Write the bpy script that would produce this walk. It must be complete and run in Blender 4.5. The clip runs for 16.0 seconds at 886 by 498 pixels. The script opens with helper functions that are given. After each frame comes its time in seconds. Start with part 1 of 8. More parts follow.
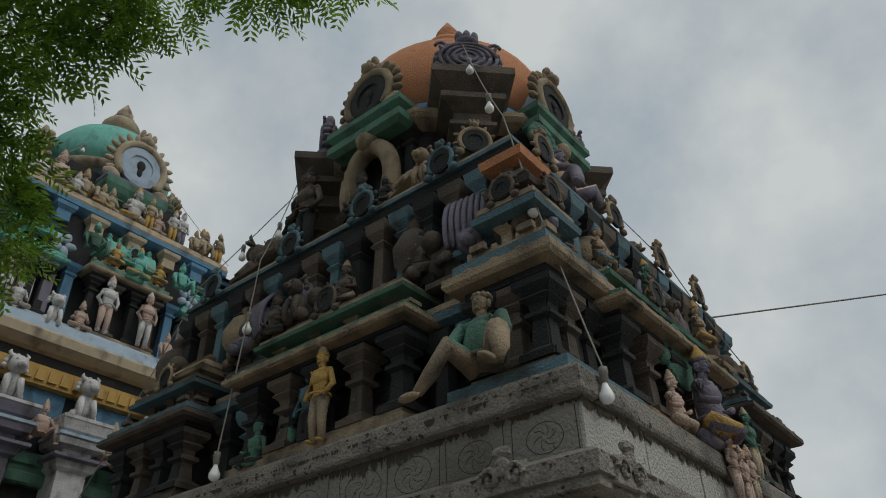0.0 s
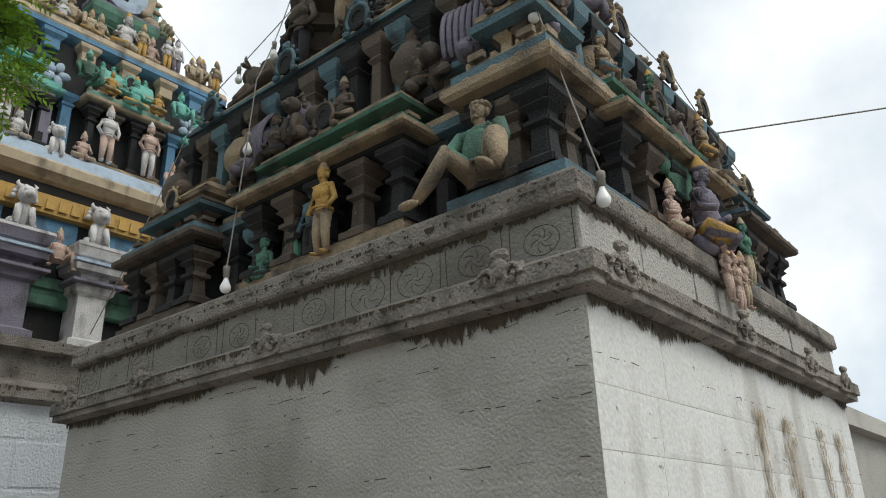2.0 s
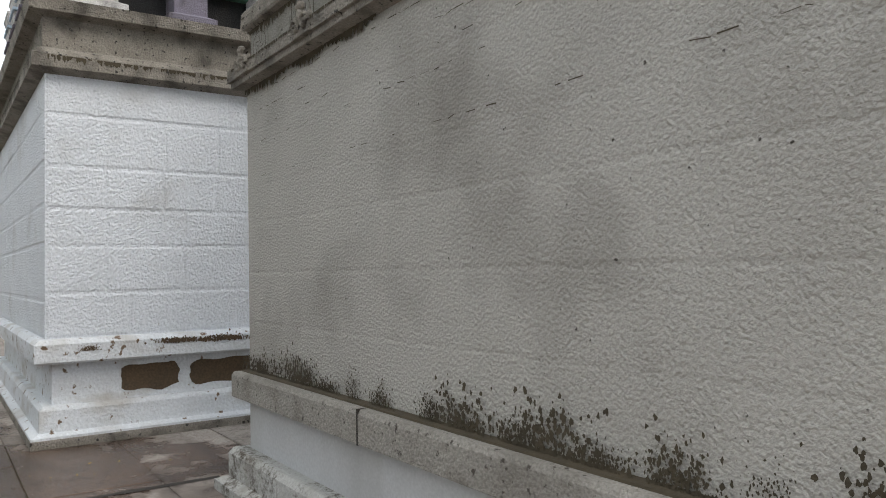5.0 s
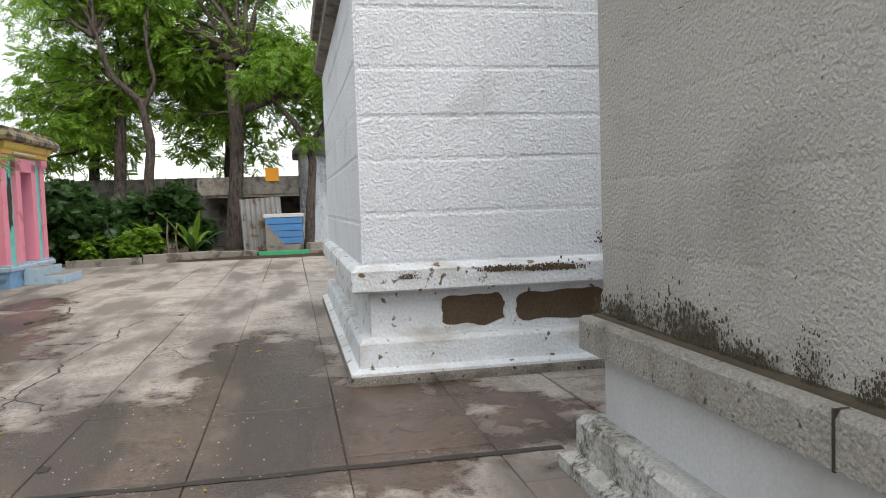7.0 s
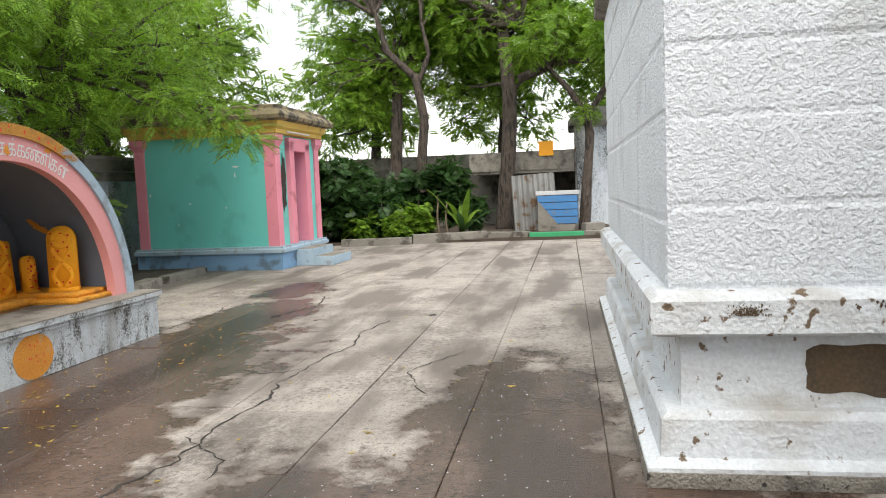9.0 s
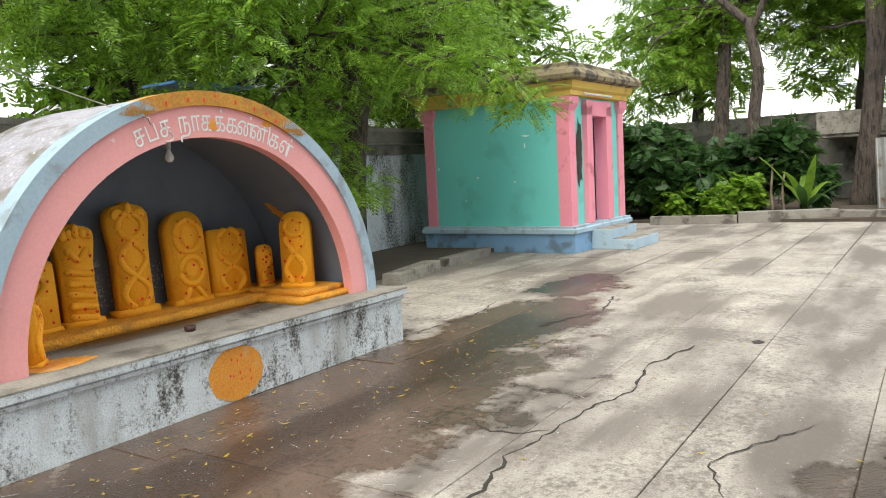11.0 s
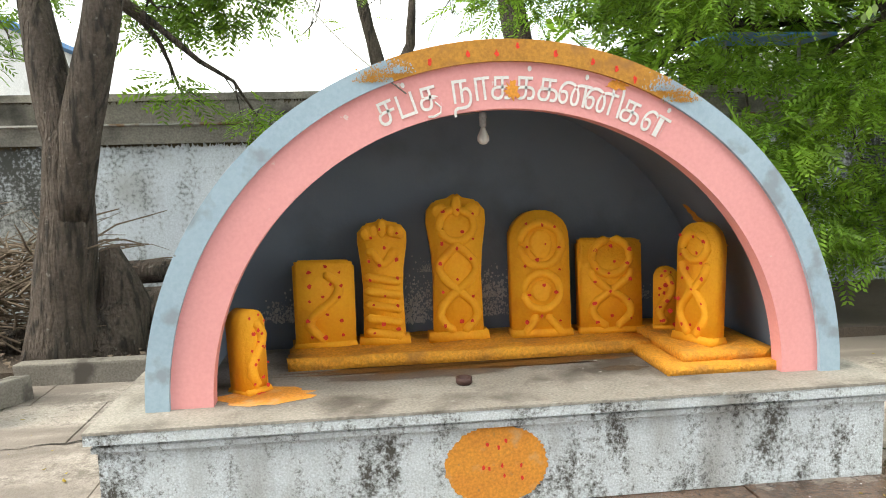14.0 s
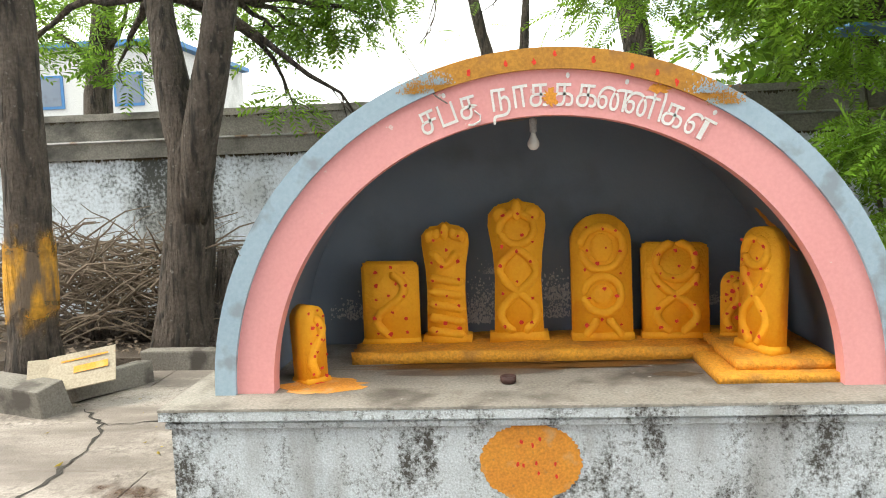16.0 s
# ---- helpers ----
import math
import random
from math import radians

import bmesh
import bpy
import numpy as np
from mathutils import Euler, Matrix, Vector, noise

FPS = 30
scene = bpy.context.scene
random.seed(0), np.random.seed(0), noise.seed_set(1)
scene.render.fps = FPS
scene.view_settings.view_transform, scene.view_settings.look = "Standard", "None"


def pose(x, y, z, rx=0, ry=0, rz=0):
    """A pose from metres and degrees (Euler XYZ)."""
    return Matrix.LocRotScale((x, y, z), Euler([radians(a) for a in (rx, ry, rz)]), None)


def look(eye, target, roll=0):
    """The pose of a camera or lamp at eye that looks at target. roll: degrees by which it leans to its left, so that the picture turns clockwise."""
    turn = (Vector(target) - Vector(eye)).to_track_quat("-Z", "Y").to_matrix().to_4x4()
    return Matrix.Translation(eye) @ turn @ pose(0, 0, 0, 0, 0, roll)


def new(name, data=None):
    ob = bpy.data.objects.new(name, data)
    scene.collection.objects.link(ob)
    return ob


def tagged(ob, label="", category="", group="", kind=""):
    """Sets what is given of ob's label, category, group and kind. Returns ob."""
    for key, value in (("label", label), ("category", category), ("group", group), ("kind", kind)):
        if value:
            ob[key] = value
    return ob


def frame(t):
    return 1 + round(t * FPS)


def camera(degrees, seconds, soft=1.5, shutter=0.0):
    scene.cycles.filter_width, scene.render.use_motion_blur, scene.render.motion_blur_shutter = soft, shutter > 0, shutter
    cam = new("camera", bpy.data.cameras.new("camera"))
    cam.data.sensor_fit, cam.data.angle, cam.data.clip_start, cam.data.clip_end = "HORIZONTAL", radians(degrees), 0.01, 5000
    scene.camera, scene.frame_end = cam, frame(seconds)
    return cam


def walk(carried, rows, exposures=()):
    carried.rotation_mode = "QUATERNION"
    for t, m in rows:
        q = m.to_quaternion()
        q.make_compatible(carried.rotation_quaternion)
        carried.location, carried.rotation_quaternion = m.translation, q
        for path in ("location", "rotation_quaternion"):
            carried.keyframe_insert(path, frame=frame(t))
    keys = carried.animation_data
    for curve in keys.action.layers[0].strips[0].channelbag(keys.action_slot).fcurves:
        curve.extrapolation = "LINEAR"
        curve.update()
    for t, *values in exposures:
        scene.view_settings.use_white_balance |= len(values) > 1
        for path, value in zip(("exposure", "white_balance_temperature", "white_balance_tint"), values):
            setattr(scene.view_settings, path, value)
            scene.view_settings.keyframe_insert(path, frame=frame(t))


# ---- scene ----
cam = camera(61.0, 16.0, 1.0)
PATH = [
    (0, (-0.017, 0.462, 2.008), (-1.046, 1.761, 3.127), -1.4),
    (0.5, (-0.028, 0.464, 1.99), (-1.089, 1.805, 3.026), -1.8),
    (1, (-0.037, 0.484, 1.968), (-1.139, 1.868, 2.9), -1.8),
    (1.5, (-0.032, 0.494, 1.948), (-1.168, 1.911, 2.786), -1.8),
    (2, (-0.026, 0.528, 1.908), (-1.207, 1.969, 2.637), -2.0),
    (2.5, (-0.027, 0.581, 1.862), (-1.262, 2.055, 2.411), -2.2),
    (3, (-0.077, 0.656, 1.812), (-1.367, 2.139, 2.183), -2.2),
    (3.5, (-0.209, 0.841, 1.771), (-1.58, 2.278, 2.007), -2.0),
    (5.8, (-1.179, 1.425, 1.453), (-2.973, 2.309, 1.441), -1.6),
    (6, (-1.337, 1.452, 1.452), (-3.165, 2.263, 1.424), -1.9),
    (6.5, (-1.817, 1.512, 1.441), (-3.719, 2.125, 1.365), -2.2),
    (7, (-2.295, 1.603, 1.449), (-4.253, 1.994, 1.328), -1.9),
    (7.5, (-2.828, 1.659, 1.428), (-4.818, 1.797, 1.275), -1.5),
    (8, (-3.382, 1.715, 1.488), (-5.372, 1.627, 1.309), -1.8),
    (8.2, (-3.619, 1.716, 1.494), (-5.608, 1.598, 1.318), -2.0),
    (10.5, (-6.204, 1.399, 1.578), (-7.966, 0.47, 1.399), -2.7),
    (11, (-6.728, 1.292, 1.582), (-8.384, 0.19, 1.374), -3.1),
    (11.5, (-7.223, 1.181, 1.592), (-8.657, -0.183, 1.31), -2.9),
    (12, (-7.73, 1.02, 1.596), (-8.885, -0.572, 1.238), -2.5),
    (12.5, (-8.26, 0.877, 1.607), (-9.177, -0.864, 1.249), -2.4),
    (13, (-8.749, 0.719, 1.631), (-9.422, -1.141, 1.334), -2.0),
    (13.5, (-9.216, 0.549, 1.654), (-9.67, -1.383, 1.404), -1.7),
    (14, (-9.68, 0.493, 1.653), (-9.913, -1.481, 1.429), -1.5),
    (14.5, (-9.977, 0.425, 1.656), (-10.131, -1.556, 1.43), -1.5),
    (15, (-10.18, 0.557, 1.67), (-10.198, -1.431, 1.452), -1.7),
    (15.5, (-10.223, 0.645, 1.672), (-10.133, -1.341, 1.457), -1.9),
    (16, (-10.217, 0.673, 1.652), (-10.056, -1.31, 1.448), -2.2),
]
EXPOSURES = [(0.0, -1.17, 6500, 5), (0.5, -1.02, 6500, 5), (1.0, -0.85, 6500, 5), (1.5, -0.52, 6500, 6), (2.5, -0.08, 6600, 7), (3.5, 0.08, 6600, 9), (6.0, 0.28, 6600, 11), (8.0, 0.58, 6700, 11), (10.5, 0.95, 6800, 7), (12.5, 1.13, 6750, 6), (14.0, 1.38, 6950, 6), (16.0, 1.36, 6950, 6)]
walk(cam, [(t, look(eye, target, roll)) for t, eye, target, roll in PATH], EXPOSURES)

# ---- world and light ----
SUN_ELEVATION, SUN_AZIMUTH = 50.0, 80.0
world = bpy.data.worlds.new("world")
world.use_nodes = True
scene.world = world
wn, wl = world.node_tree.nodes, world.node_tree.links
wn.clear()
sky = wn.new("ShaderNodeTexSky")
sky.sky_type, sky.sun_disc = "NISHITA", False
sky.sun_elevation, sky.sun_rotation = radians(SUN_ELEVATION), radians(SUN_AZIMUTH)
sky_level = wn.new("ShaderNodeBackground")
sky_level.inputs["Strength"].default_value = 0.12
wl.new(sky.outputs["Color"], sky_level.inputs["Color"])
coords = wn.new("ShaderNodeTexCoord")
cloud_noise = wn.new("ShaderNodeTexNoise")
cloud_noise.inputs["Scale"].default_value = 2.4
cloud_noise.inputs["Detail"].default_value = 7.0
cloud_noise.inputs["Roughness"].default_value = 0.55
wl.new(coords.outputs["Generated"], cloud_noise.inputs["Vector"])
cloud_ramp = wn.new("ShaderNodeValToRGB")
cloud_ramp.color_ramp.elements[0].position, cloud_ramp.color_ramp.elements[0].color = 0.4, (0.6, 0.67, 0.76, 1)
cloud_ramp.color_ramp.elements[1].position, cloud_ramp.color_ramp.elements[1].color = 0.62, (1.0, 1.02, 1.03, 1)
wl.new(cloud_noise.outputs["Fac"], cloud_ramp.inputs["Fac"])
cloud_level = wn.new("ShaderNodeBackground")
cloud_level.inputs["Strength"].default_value = 1.42
wl.new(cloud_ramp.outputs["Color"], cloud_level.inputs["Color"])
cover = wn.new("ShaderNodeMixShader")
cover.inputs["Fac"].default_value = 0.88
wl.new(sky_level.outputs["Background"], cover.inputs[1])
wl.new(cloud_level.outputs["Background"], cover.inputs[2])
world_out = wn.new("ShaderNodeOutputWorld")
wl.new(cover.outputs["Shader"], world_out.inputs["Surface"])

sun = new("sun", bpy.data.lights.new("sun", "SUN"))
sun.data.energy, sun.data.angle, sun.data.color = 1.9, radians(32), (1.0, 0.95, 0.87)
sun.matrix_world = look((20 * math.sin(radians(SUN_AZIMUTH)), 20 * math.cos(radians(SUN_AZIMUTH)), 20 * math.tan(radians(SUN_ELEVATION))), (0, 0, 0))


# ---- materials ----
def surface(name, base, other, rough=0.85, big=1.2, fine=30.0, bump=0.25, deep=0.01, stain=None, amount=0.0, spread=2.2, mark=None, marks=0.0, metal=0.0, random_tint=0.0, soak=None, wet=None, mark_scale=14.0, grain_way=None, soft=0.09, mark_soft=0.03, speck=0.7):
    """Two colours mixed at two scales, stains with a shape of their own, flecks, and fine relief."""
    m = bpy.data.materials.new(name)
    m.use_nodes = True
    n, l = m.node_tree.nodes, m.node_tree.links
    bsdf = n["Principled BSDF"]
    bsdf.inputs["Roughness"].default_value, bsdf.inputs["Metallic"].default_value = rough, metal
    place = n.new("ShaderNodeNewGeometry")

    def texture(scale, detail=5.0, vector=None):
        t = n.new("ShaderNodeTexNoise")
        t.inputs["Scale"].default_value, t.inputs["Detail"].default_value = scale, detail
        l.new(vector or place.outputs["Position"], t.inputs["Vector"])
        return t.outputs["Fac"]

    def ramp(value, low, high):
        r = n.new("ShaderNodeMapRange")
        r.inputs["From Min"].default_value, r.inputs["From Max"].default_value = low, high
        l.new(value, r.inputs["Value"])
        return r.outputs["Result"]

    def mix(fac, a, b):
        x = n.new("ShaderNodeMix")
        x.data_type = "RGBA"
        if isinstance(fac, float):
            x.inputs[0].default_value = fac
        else:
            l.new(fac, x.inputs[0])
        for socket, value in ((x.inputs[6], a), (x.inputs[7], b)):
            if isinstance(value, tuple):
                socket.default_value = (*value, 1)
            else:
                l.new(value, socket)
        return x.outputs[2]

    colour = mix(ramp(texture(big), 0.35, 0.65), base, other)
    speck = 0.1 if rough < 0.72 else speck
    grain = mix(ramp(texture(fine * 1.3, 6.0), 0.32, 0.68), tuple((1 - 0.5 * speck) * c for c in other), tuple(min(1.0, (1 + 0.2 * speck) * c) for c in base))
    colour = mix(0.5, colour, grain)
    if stain:
        stretch = n.new("ShaderNodeVectorMath")
        stretch.operation = "MULTIPLY"
        stretch.inputs[1].default_value = soak or (1, 1, 1)
        l.new(place.outputs["Position"], stretch.inputs[0])
        edge = 0.66 - 0.32 * amount
        patch = ramp(texture(spread, 9.0, stretch.outputs["Vector"]), edge, edge + soft)
        colour = mix(patch, colour, stain)
        if wet is not None:
            sheen = n.new("ShaderNodeMapRange")
            sheen.inputs["To Min"].default_value, sheen.inputs["To Max"].default_value = rough, wet
            l.new(patch, sheen.inputs["Value"])
            l.new(sheen.outputs["Result"], bsdf.inputs["Roughness"])
    if mark:
        edge = 0.74 - 0.3 * marks
        colour = mix(ramp(texture(mark_scale, 8.0), edge, edge + mark_soft), colour, mark)
    if random_tint:
        info = n.new("ShaderNodeObjectInfo")
        shade = n.new("ShaderNodeHueSaturation")
        l.new(colour, shade.inputs["Color"])
        value = n.new("ShaderNodeMapRange")
        value.inputs["To Min"].default_value, value.inputs["To Max"].default_value = 1 - random_tint, 1 + random_tint
        l.new(info.outputs["Random"], value.inputs["Value"])
        l.new(value.outputs["Result"], shade.inputs["Value"])
        colour = shade.outputs["Color"]
    l.new(colour, bsdf.inputs["Base Color"])
    relief = n.new("ShaderNodeBump")
    relief.inputs["Strength"].default_value, relief.inputs["Distance"].default_value = bump, deep
    way = None
    if grain_way:
        stretched = n.new("ShaderNodeVectorMath")
        stretched.operation = "MULTIPLY"
        stretched.inputs[1].default_value = grain_way
        l.new(place.outputs["Position"], stretched.inputs[0])
        way = stretched.outputs["Vector"]
    l.new(texture(fine, 6.0, way), relief.inputs["Height"])
    l.new(relief.outputs["Normal"], bsdf.inputs["Normal"])
    return m


DARK = (0.03, 0.028, 0.026)
LIME = surface("limewash_stone", (0.8, 0.83, 0.87), (0.72, 0.75, 0.79), 0.92, 1.5, 42, 1.0, 0.03, (0.6, 0.61, 0.62), 0.35, 1.6, (0.4, 0.37, 0.34), 0.14, mark_scale=26, soft=0.2, mark_soft=0.12, speck=0.3)
FLAKY = surface("flaking_limewash", (0.74, 0.77, 0.8), (0.64, 0.66, 0.68), 0.93, 2.5, 34, 0.9, 0.022, (0.46, 0.44, 0.41), 0.45, 2.0, (0.17, 0.12, 0.08), 0.36, soak=(1, 1, 2), mark_scale=11, soft=0.22, mark_soft=0.04, speck=0.28)
GREYLIME = surface("weathered_limewash", (0.5, 0.485, 0.445), (0.4, 0.385, 0.35), 0.92, 1.3, 60, 1.0, 0.022, (0.25, 0.235, 0.21), 0.4, 1.2, (0.07, 0.062, 0.053), 0.2, mark_scale=30, soft=0.25, mark_soft=0.05, speck=0.34)
FRIEZE = surface("dark_frieze_limewash", (0.3, 0.287, 0.253), (0.22, 0.208, 0.183), 0.92, 2.0, 60, 0.9, 0.02, (0.13, 0.12, 0.105), 0.5, 2.2, (0.06, 0.054, 0.046), 0.3, mark_scale=26, soft=0.25, mark_soft=0.06, speck=0.34)
SMOOTHLIME = surface("smooth_grey_limewash", (0.56, 0.57, 0.575), (0.48, 0.485, 0.49), 0.9, 1.6, 40, 0.25, 0.008, (0.36, 0.355, 0.34), 0.4, 1.4, soak=(1, 1, 0.4), soft=0.3, speck=0.2)
# Whiter than GREYLIME, to paint in sunlight on the side shrine's east face.
SUNLIT_WHITEWASH = surface("sunlit_patchy_whitewash", (0.74, 0.74, 0.72), (0.62, 0.62, 0.6), 0.92, 1.6, 38, 0.45, 0.014, (0.36, 0.34, 0.31), 0.35, 2.4, (0.14, 0.12, 0.1), 0.12, soak=(1, 1, 0.4), soft=0.2, mark_soft=0.06, speck=0.28)
LEDGE = surface("weathered_ledge_stone", (0.35, 0.32, 0.275), (0.23, 0.207, 0.177), 0.95, 5.0, 60, 1.0, 0.03, (0.09, 0.08, 0.068), 0.55, 3.5, (0.05, 0.045, 0.04), 0.42, mark_scale=26, soft=0.22, mark_soft=0.06)
RAWSTONE = surface("bare_brown_stone", (0.12, 0.08, 0.045), (0.07, 0.05, 0.032), 0.9, 4.0, 40, 0.5)
GRANITE = surface("speckled_granite", (0.37, 0.35, 0.315), (0.26, 0.243, 0.215), 0.95, 4.0, 60, 0.9, 0.02, (0.16, 0.145, 0.125), 0.45, 2.5, (0.07, 0.06, 0.05), 0.4, mark_scale=24, soft=0.25, mark_soft=0.07)
MOSS = surface("black_moss", (0.05, 0.041, 0.026), (0.09, 0.07, 0.042), 0.95, 8, 60, 0.6)
CONCRETE = surface("courtyard_concrete", (0.45, 0.4, 0.355), (0.28, 0.243, 0.213), 0.78, 3.6, 60, 0.55, 0.011, (0.16, 0.134, 0.116), 0.6, 0.8, (0.19, 0.163, 0.14), 0.58, random_tint=0.12, wet=0.42, mark_scale=22.0, soak=(0.4, 1.5, 1), soft=0.12, mark_soft=0.12)
CREVICE = surface("crevice_near_black", (0.03, 0.026, 0.022), (0.05, 0.042, 0.034), 0.95, 8, 60, 0.6)
SOIL = surface("dark_soil", (0.1, 0.075, 0.055), (0.06, 0.045, 0.035), 0.95, 3, 60, 0.8, 0.03)
KERB = surface("kerb_stone", (0.24, 0.22, 0.19), (0.16, 0.145, 0.125), 0.92, 2.5, 50, 0.5, 0.012, (0.08, 0.07, 0.06), 0.4, 3)
PINK = surface("pink_paint", (0.82, 0.37, 0.36), (0.78, 0.33, 0.32), 0.65, 2, 40, 0.1, 0.004, (0.68, 0.3, 0.27), 0.15, 3, (0.8, 0.62, 0.58), 0.05)
HOTPINK = surface("rose_paint", (0.78, 0.27, 0.34), (0.72, 0.24, 0.31), 0.6, 2, 40, 0.1, 0.004, (0.5, 0.16, 0.18), 0.15, 3)
SKYBLUE = surface("pale_blue_paint", (0.37, 0.48, 0.56), (0.3, 0.41, 0.5), 0.7, 3, 40, 0.2, 0.005, (0.26, 0.31, 0.35), 0.3, 5, (0.2, 0.18, 0.15), 0.06)
BLUE = surface("blue_plinth_paint", (0.2, 0.36, 0.55), (0.17, 0.31, 0.49), 0.65, 2, 40, 0.12, 0.004, (0.12, 0.18, 0.24), 0.3, 2.5)
TEAL = surface("turquoise_paint", (0.16, 0.6, 0.54), (0.14, 0.54, 0.49), 0.55, 1.2, 40, 0.08, 0.004, (0.13, 0.48, 0.43), 0.25, 1.5, (0.6, 0.75, 0.7), 0.02)
YELLOW = surface("mustard_paint", (0.66, 0.45, 0.1), (0.56, 0.37, 0.08), 0.7, 3, 40, 0.12, 0.005, (0.3, 0.22, 0.08), 0.3, 3)
EAVE = surface("mossy_eave_concrete", (0.32, 0.26, 0.15), (0.2, 0.16, 0.1), 0.95, 5, 50, 0.6, 0.02, (0.07, 0.06, 0.045), 0.5, 4)
TURMERIC = surface("turmeric_paste", (1.0, 0.48, 0.022), (0.98, 0.41, 0.016), 0.75, 6, 45, 0.6, 0.01, (0.8, 0.28, 0.014), 0.3, 6, soft=0.3, speck=0.12)
VERMILION = surface("vermilion_powder", (0.85, 0.06, 0.03), (0.7, 0.045, 0.025), 0.9, 30, 90, 0.3)
SAFFRON = surface("saffron_smear", (0.8, 0.34, 0.045), (0.72, 0.27, 0.04), 0.85, 8, 60, 0.15, 0.005, (0.6, 0.42, 0.24), 0.42, 9, (0.3, 0.18, 0.09), 0.3, mark_scale=30, soft=0.3, mark_soft=0.2)
OCHRE = surface("ochre_rim_paint", (0.56, 0.26, 0.035), (0.47, 0.21, 0.03), 0.75, 4, 50, 0.25, 0.006, (0.35, 0.16, 0.04), 0.25, 5)
VAULT = surface("slate_blue_plaster", (0.155, 0.19, 0.245), (0.2, 0.235, 0.285), 0.85, 2, 40, 0.25, 0.006, (0.085, 0.095, 0.11), 0.3, 2.2, soft=0.4, speck=0.28)
PEEL = surface("peeled_lime", (0.55, 0.56, 0.57), (0.42, 0.43, 0.45), 0.9, 10, 60, 0.3)
LILAC = surface("weathered_lilac_plaster", (0.42, 0.4, 0.45), (0.34, 0.32, 0.35), 0.85, 3, 40, 0.6, 0.015, (0.2, 0.18, 0.15), 0.55, 4, (0.56, 0.54, 0.53), 0.42, soak=(2, 1, 1), mark_scale=22, soft=0.2, mark_soft=0.08)
PLINTH = surface("stained_whitewash_plinth", (0.74, 0.785, 0.82), (0.56, 0.6, 0.62), 0.88, 7, 80, 0.8, 0.01, (0.3, 0.29, 0.27), 0.45, 3.0, soak=(1, 1, 0.3), soft=0.25)


def mould_specks(m, colour, fine, wide, least=0.9):
    """Fine black mould that gathers in patches drawn out downwards."""
    n, l = m.node_tree.nodes, m.node_tree.links
    bsdf = n["Principled BSDF"]
    place = n.new("ShaderNodeNewGeometry")
    drawn = n.new("ShaderNodeVectorMath")
    drawn.operation = "MULTIPLY"
    drawn.inputs[1].default_value = (1, 1, 0.4)
    l.new(place.outputs["Position"], drawn.inputs[0])
    heights = []
    for scale, vector in ((fine, place.outputs["Position"]), (wide, drawn.outputs["Vector"])):
        t = n.new("ShaderNodeTexNoise")
        t.inputs["Scale"].default_value, t.inputs["Detail"].default_value, t.inputs["Roughness"].default_value = scale, 9.0, 0.7
        l.new(vector, t.inputs["Vector"])
        heights.append(t.outputs["Fac"])
    both = n.new("ShaderNodeMath")
    both.operation = "MULTIPLY_ADD"
    both.inputs[1].default_value = 0.8
    l.new(heights[0], both.inputs[0])
    l.new(heights[1], both.inputs[2])
    cut = n.new("ShaderNodeMapRange")
    cut.inputs["From Min"].default_value, cut.inputs["From Max"].default_value = least, least + 0.18
    l.new(both.outputs["Value"], cut.inputs["Value"])
    stain = n.new("ShaderNodeMix")
    stain.data_type = "RGBA"
    l.new(cut.outputs["Result"], stain.inputs[0])
    l.new(bsdf.inputs["Base Color"].links[0].from_socket, stain.inputs[6])
    stain.inputs[7].default_value = (*colour, 1)
    l.new(stain.outputs[2], bsdf.inputs["Base Color"])


mould_specks(PLINTH, (0.075, 0.07, 0.06), 48.0, 4.2)

SLAB = surface("worn_platform_cement", (0.33, 0.3, 0.26), (0.22, 0.2, 0.17), 0.85, 5, 50, 0.6, 0.01, (0.1, 0.085, 0.07), 0.5, 3, (0.42, 0.4, 0.37), 0.25, soft=0.2, mark_soft=0.1)
WHITEPAINT = surface("white_lettering", (0.8, 0.79, 0.77), (0.7, 0.68, 0.66), 0.7, 20, 80, 0.1)
OLDWALL = surface("old_blackened_wall", (0.27, 0.25, 0.22), (0.18, 0.165, 0.145), 0.95, 2, 40, 0.5, 0.015, (0.05, 0.047, 0.042), 0.55, 2.6, soak=(0.6, 1, 0.8), soft=0.18)
WALLWHITE = surface("faded_bluewhite_wall", (0.7, 0.75, 0.81), (0.6, 0.64, 0.69), 0.92, 1.5, 40, 0.3, 0.01, (0.36, 0.36, 0.35), 0.4, 0.9, soak=(1, 1, 0.7), soft=0.12)
BARK = surface("grey_bark", (0.135, 0.105, 0.085), (0.075, 0.057, 0.045), 0.95, 6, 30, 1.0, 0.14, (0.035, 0.028, 0.023), 0.48, 15, (0.24, 0.215, 0.19), 0.3, soak=(1, 1, 0.2), grain_way=(1, 1, 0.2), mark_scale=22, soft=0.12, mark_soft=0.12)
TWIG = surface("dry_twig", (0.2, 0.15, 0.11), (0.12, 0.09, 0.065), 0.95, 8, 50, 0.3)
METAL = surface("corrugated_zinc", (0.3, 0.3, 0.29), (0.2, 0.19, 0.18), 0.55, 4, 40, 0.2, 0.004, (0.16, 0.1, 0.06), 0.35, 4, metal=0.5)
TARP = surface("blue_boards", (0.055, 0.2, 0.43), (0.04, 0.15, 0.34), 0.6, 4, 40, 0.2, 0.004, (0.16, 0.16, 0.15), 0.2, 4)
GREEN = surface("green_band_paint", (0.03, 0.3, 0.13), (0.025, 0.25, 0.1), 0.7, 4, 40, 0.2)
ORANGE = surface("orange_cloth", (0.9, 0.4, 0.02), (0.8, 0.33, 0.02), 0.7, 3, 60, 0.1)
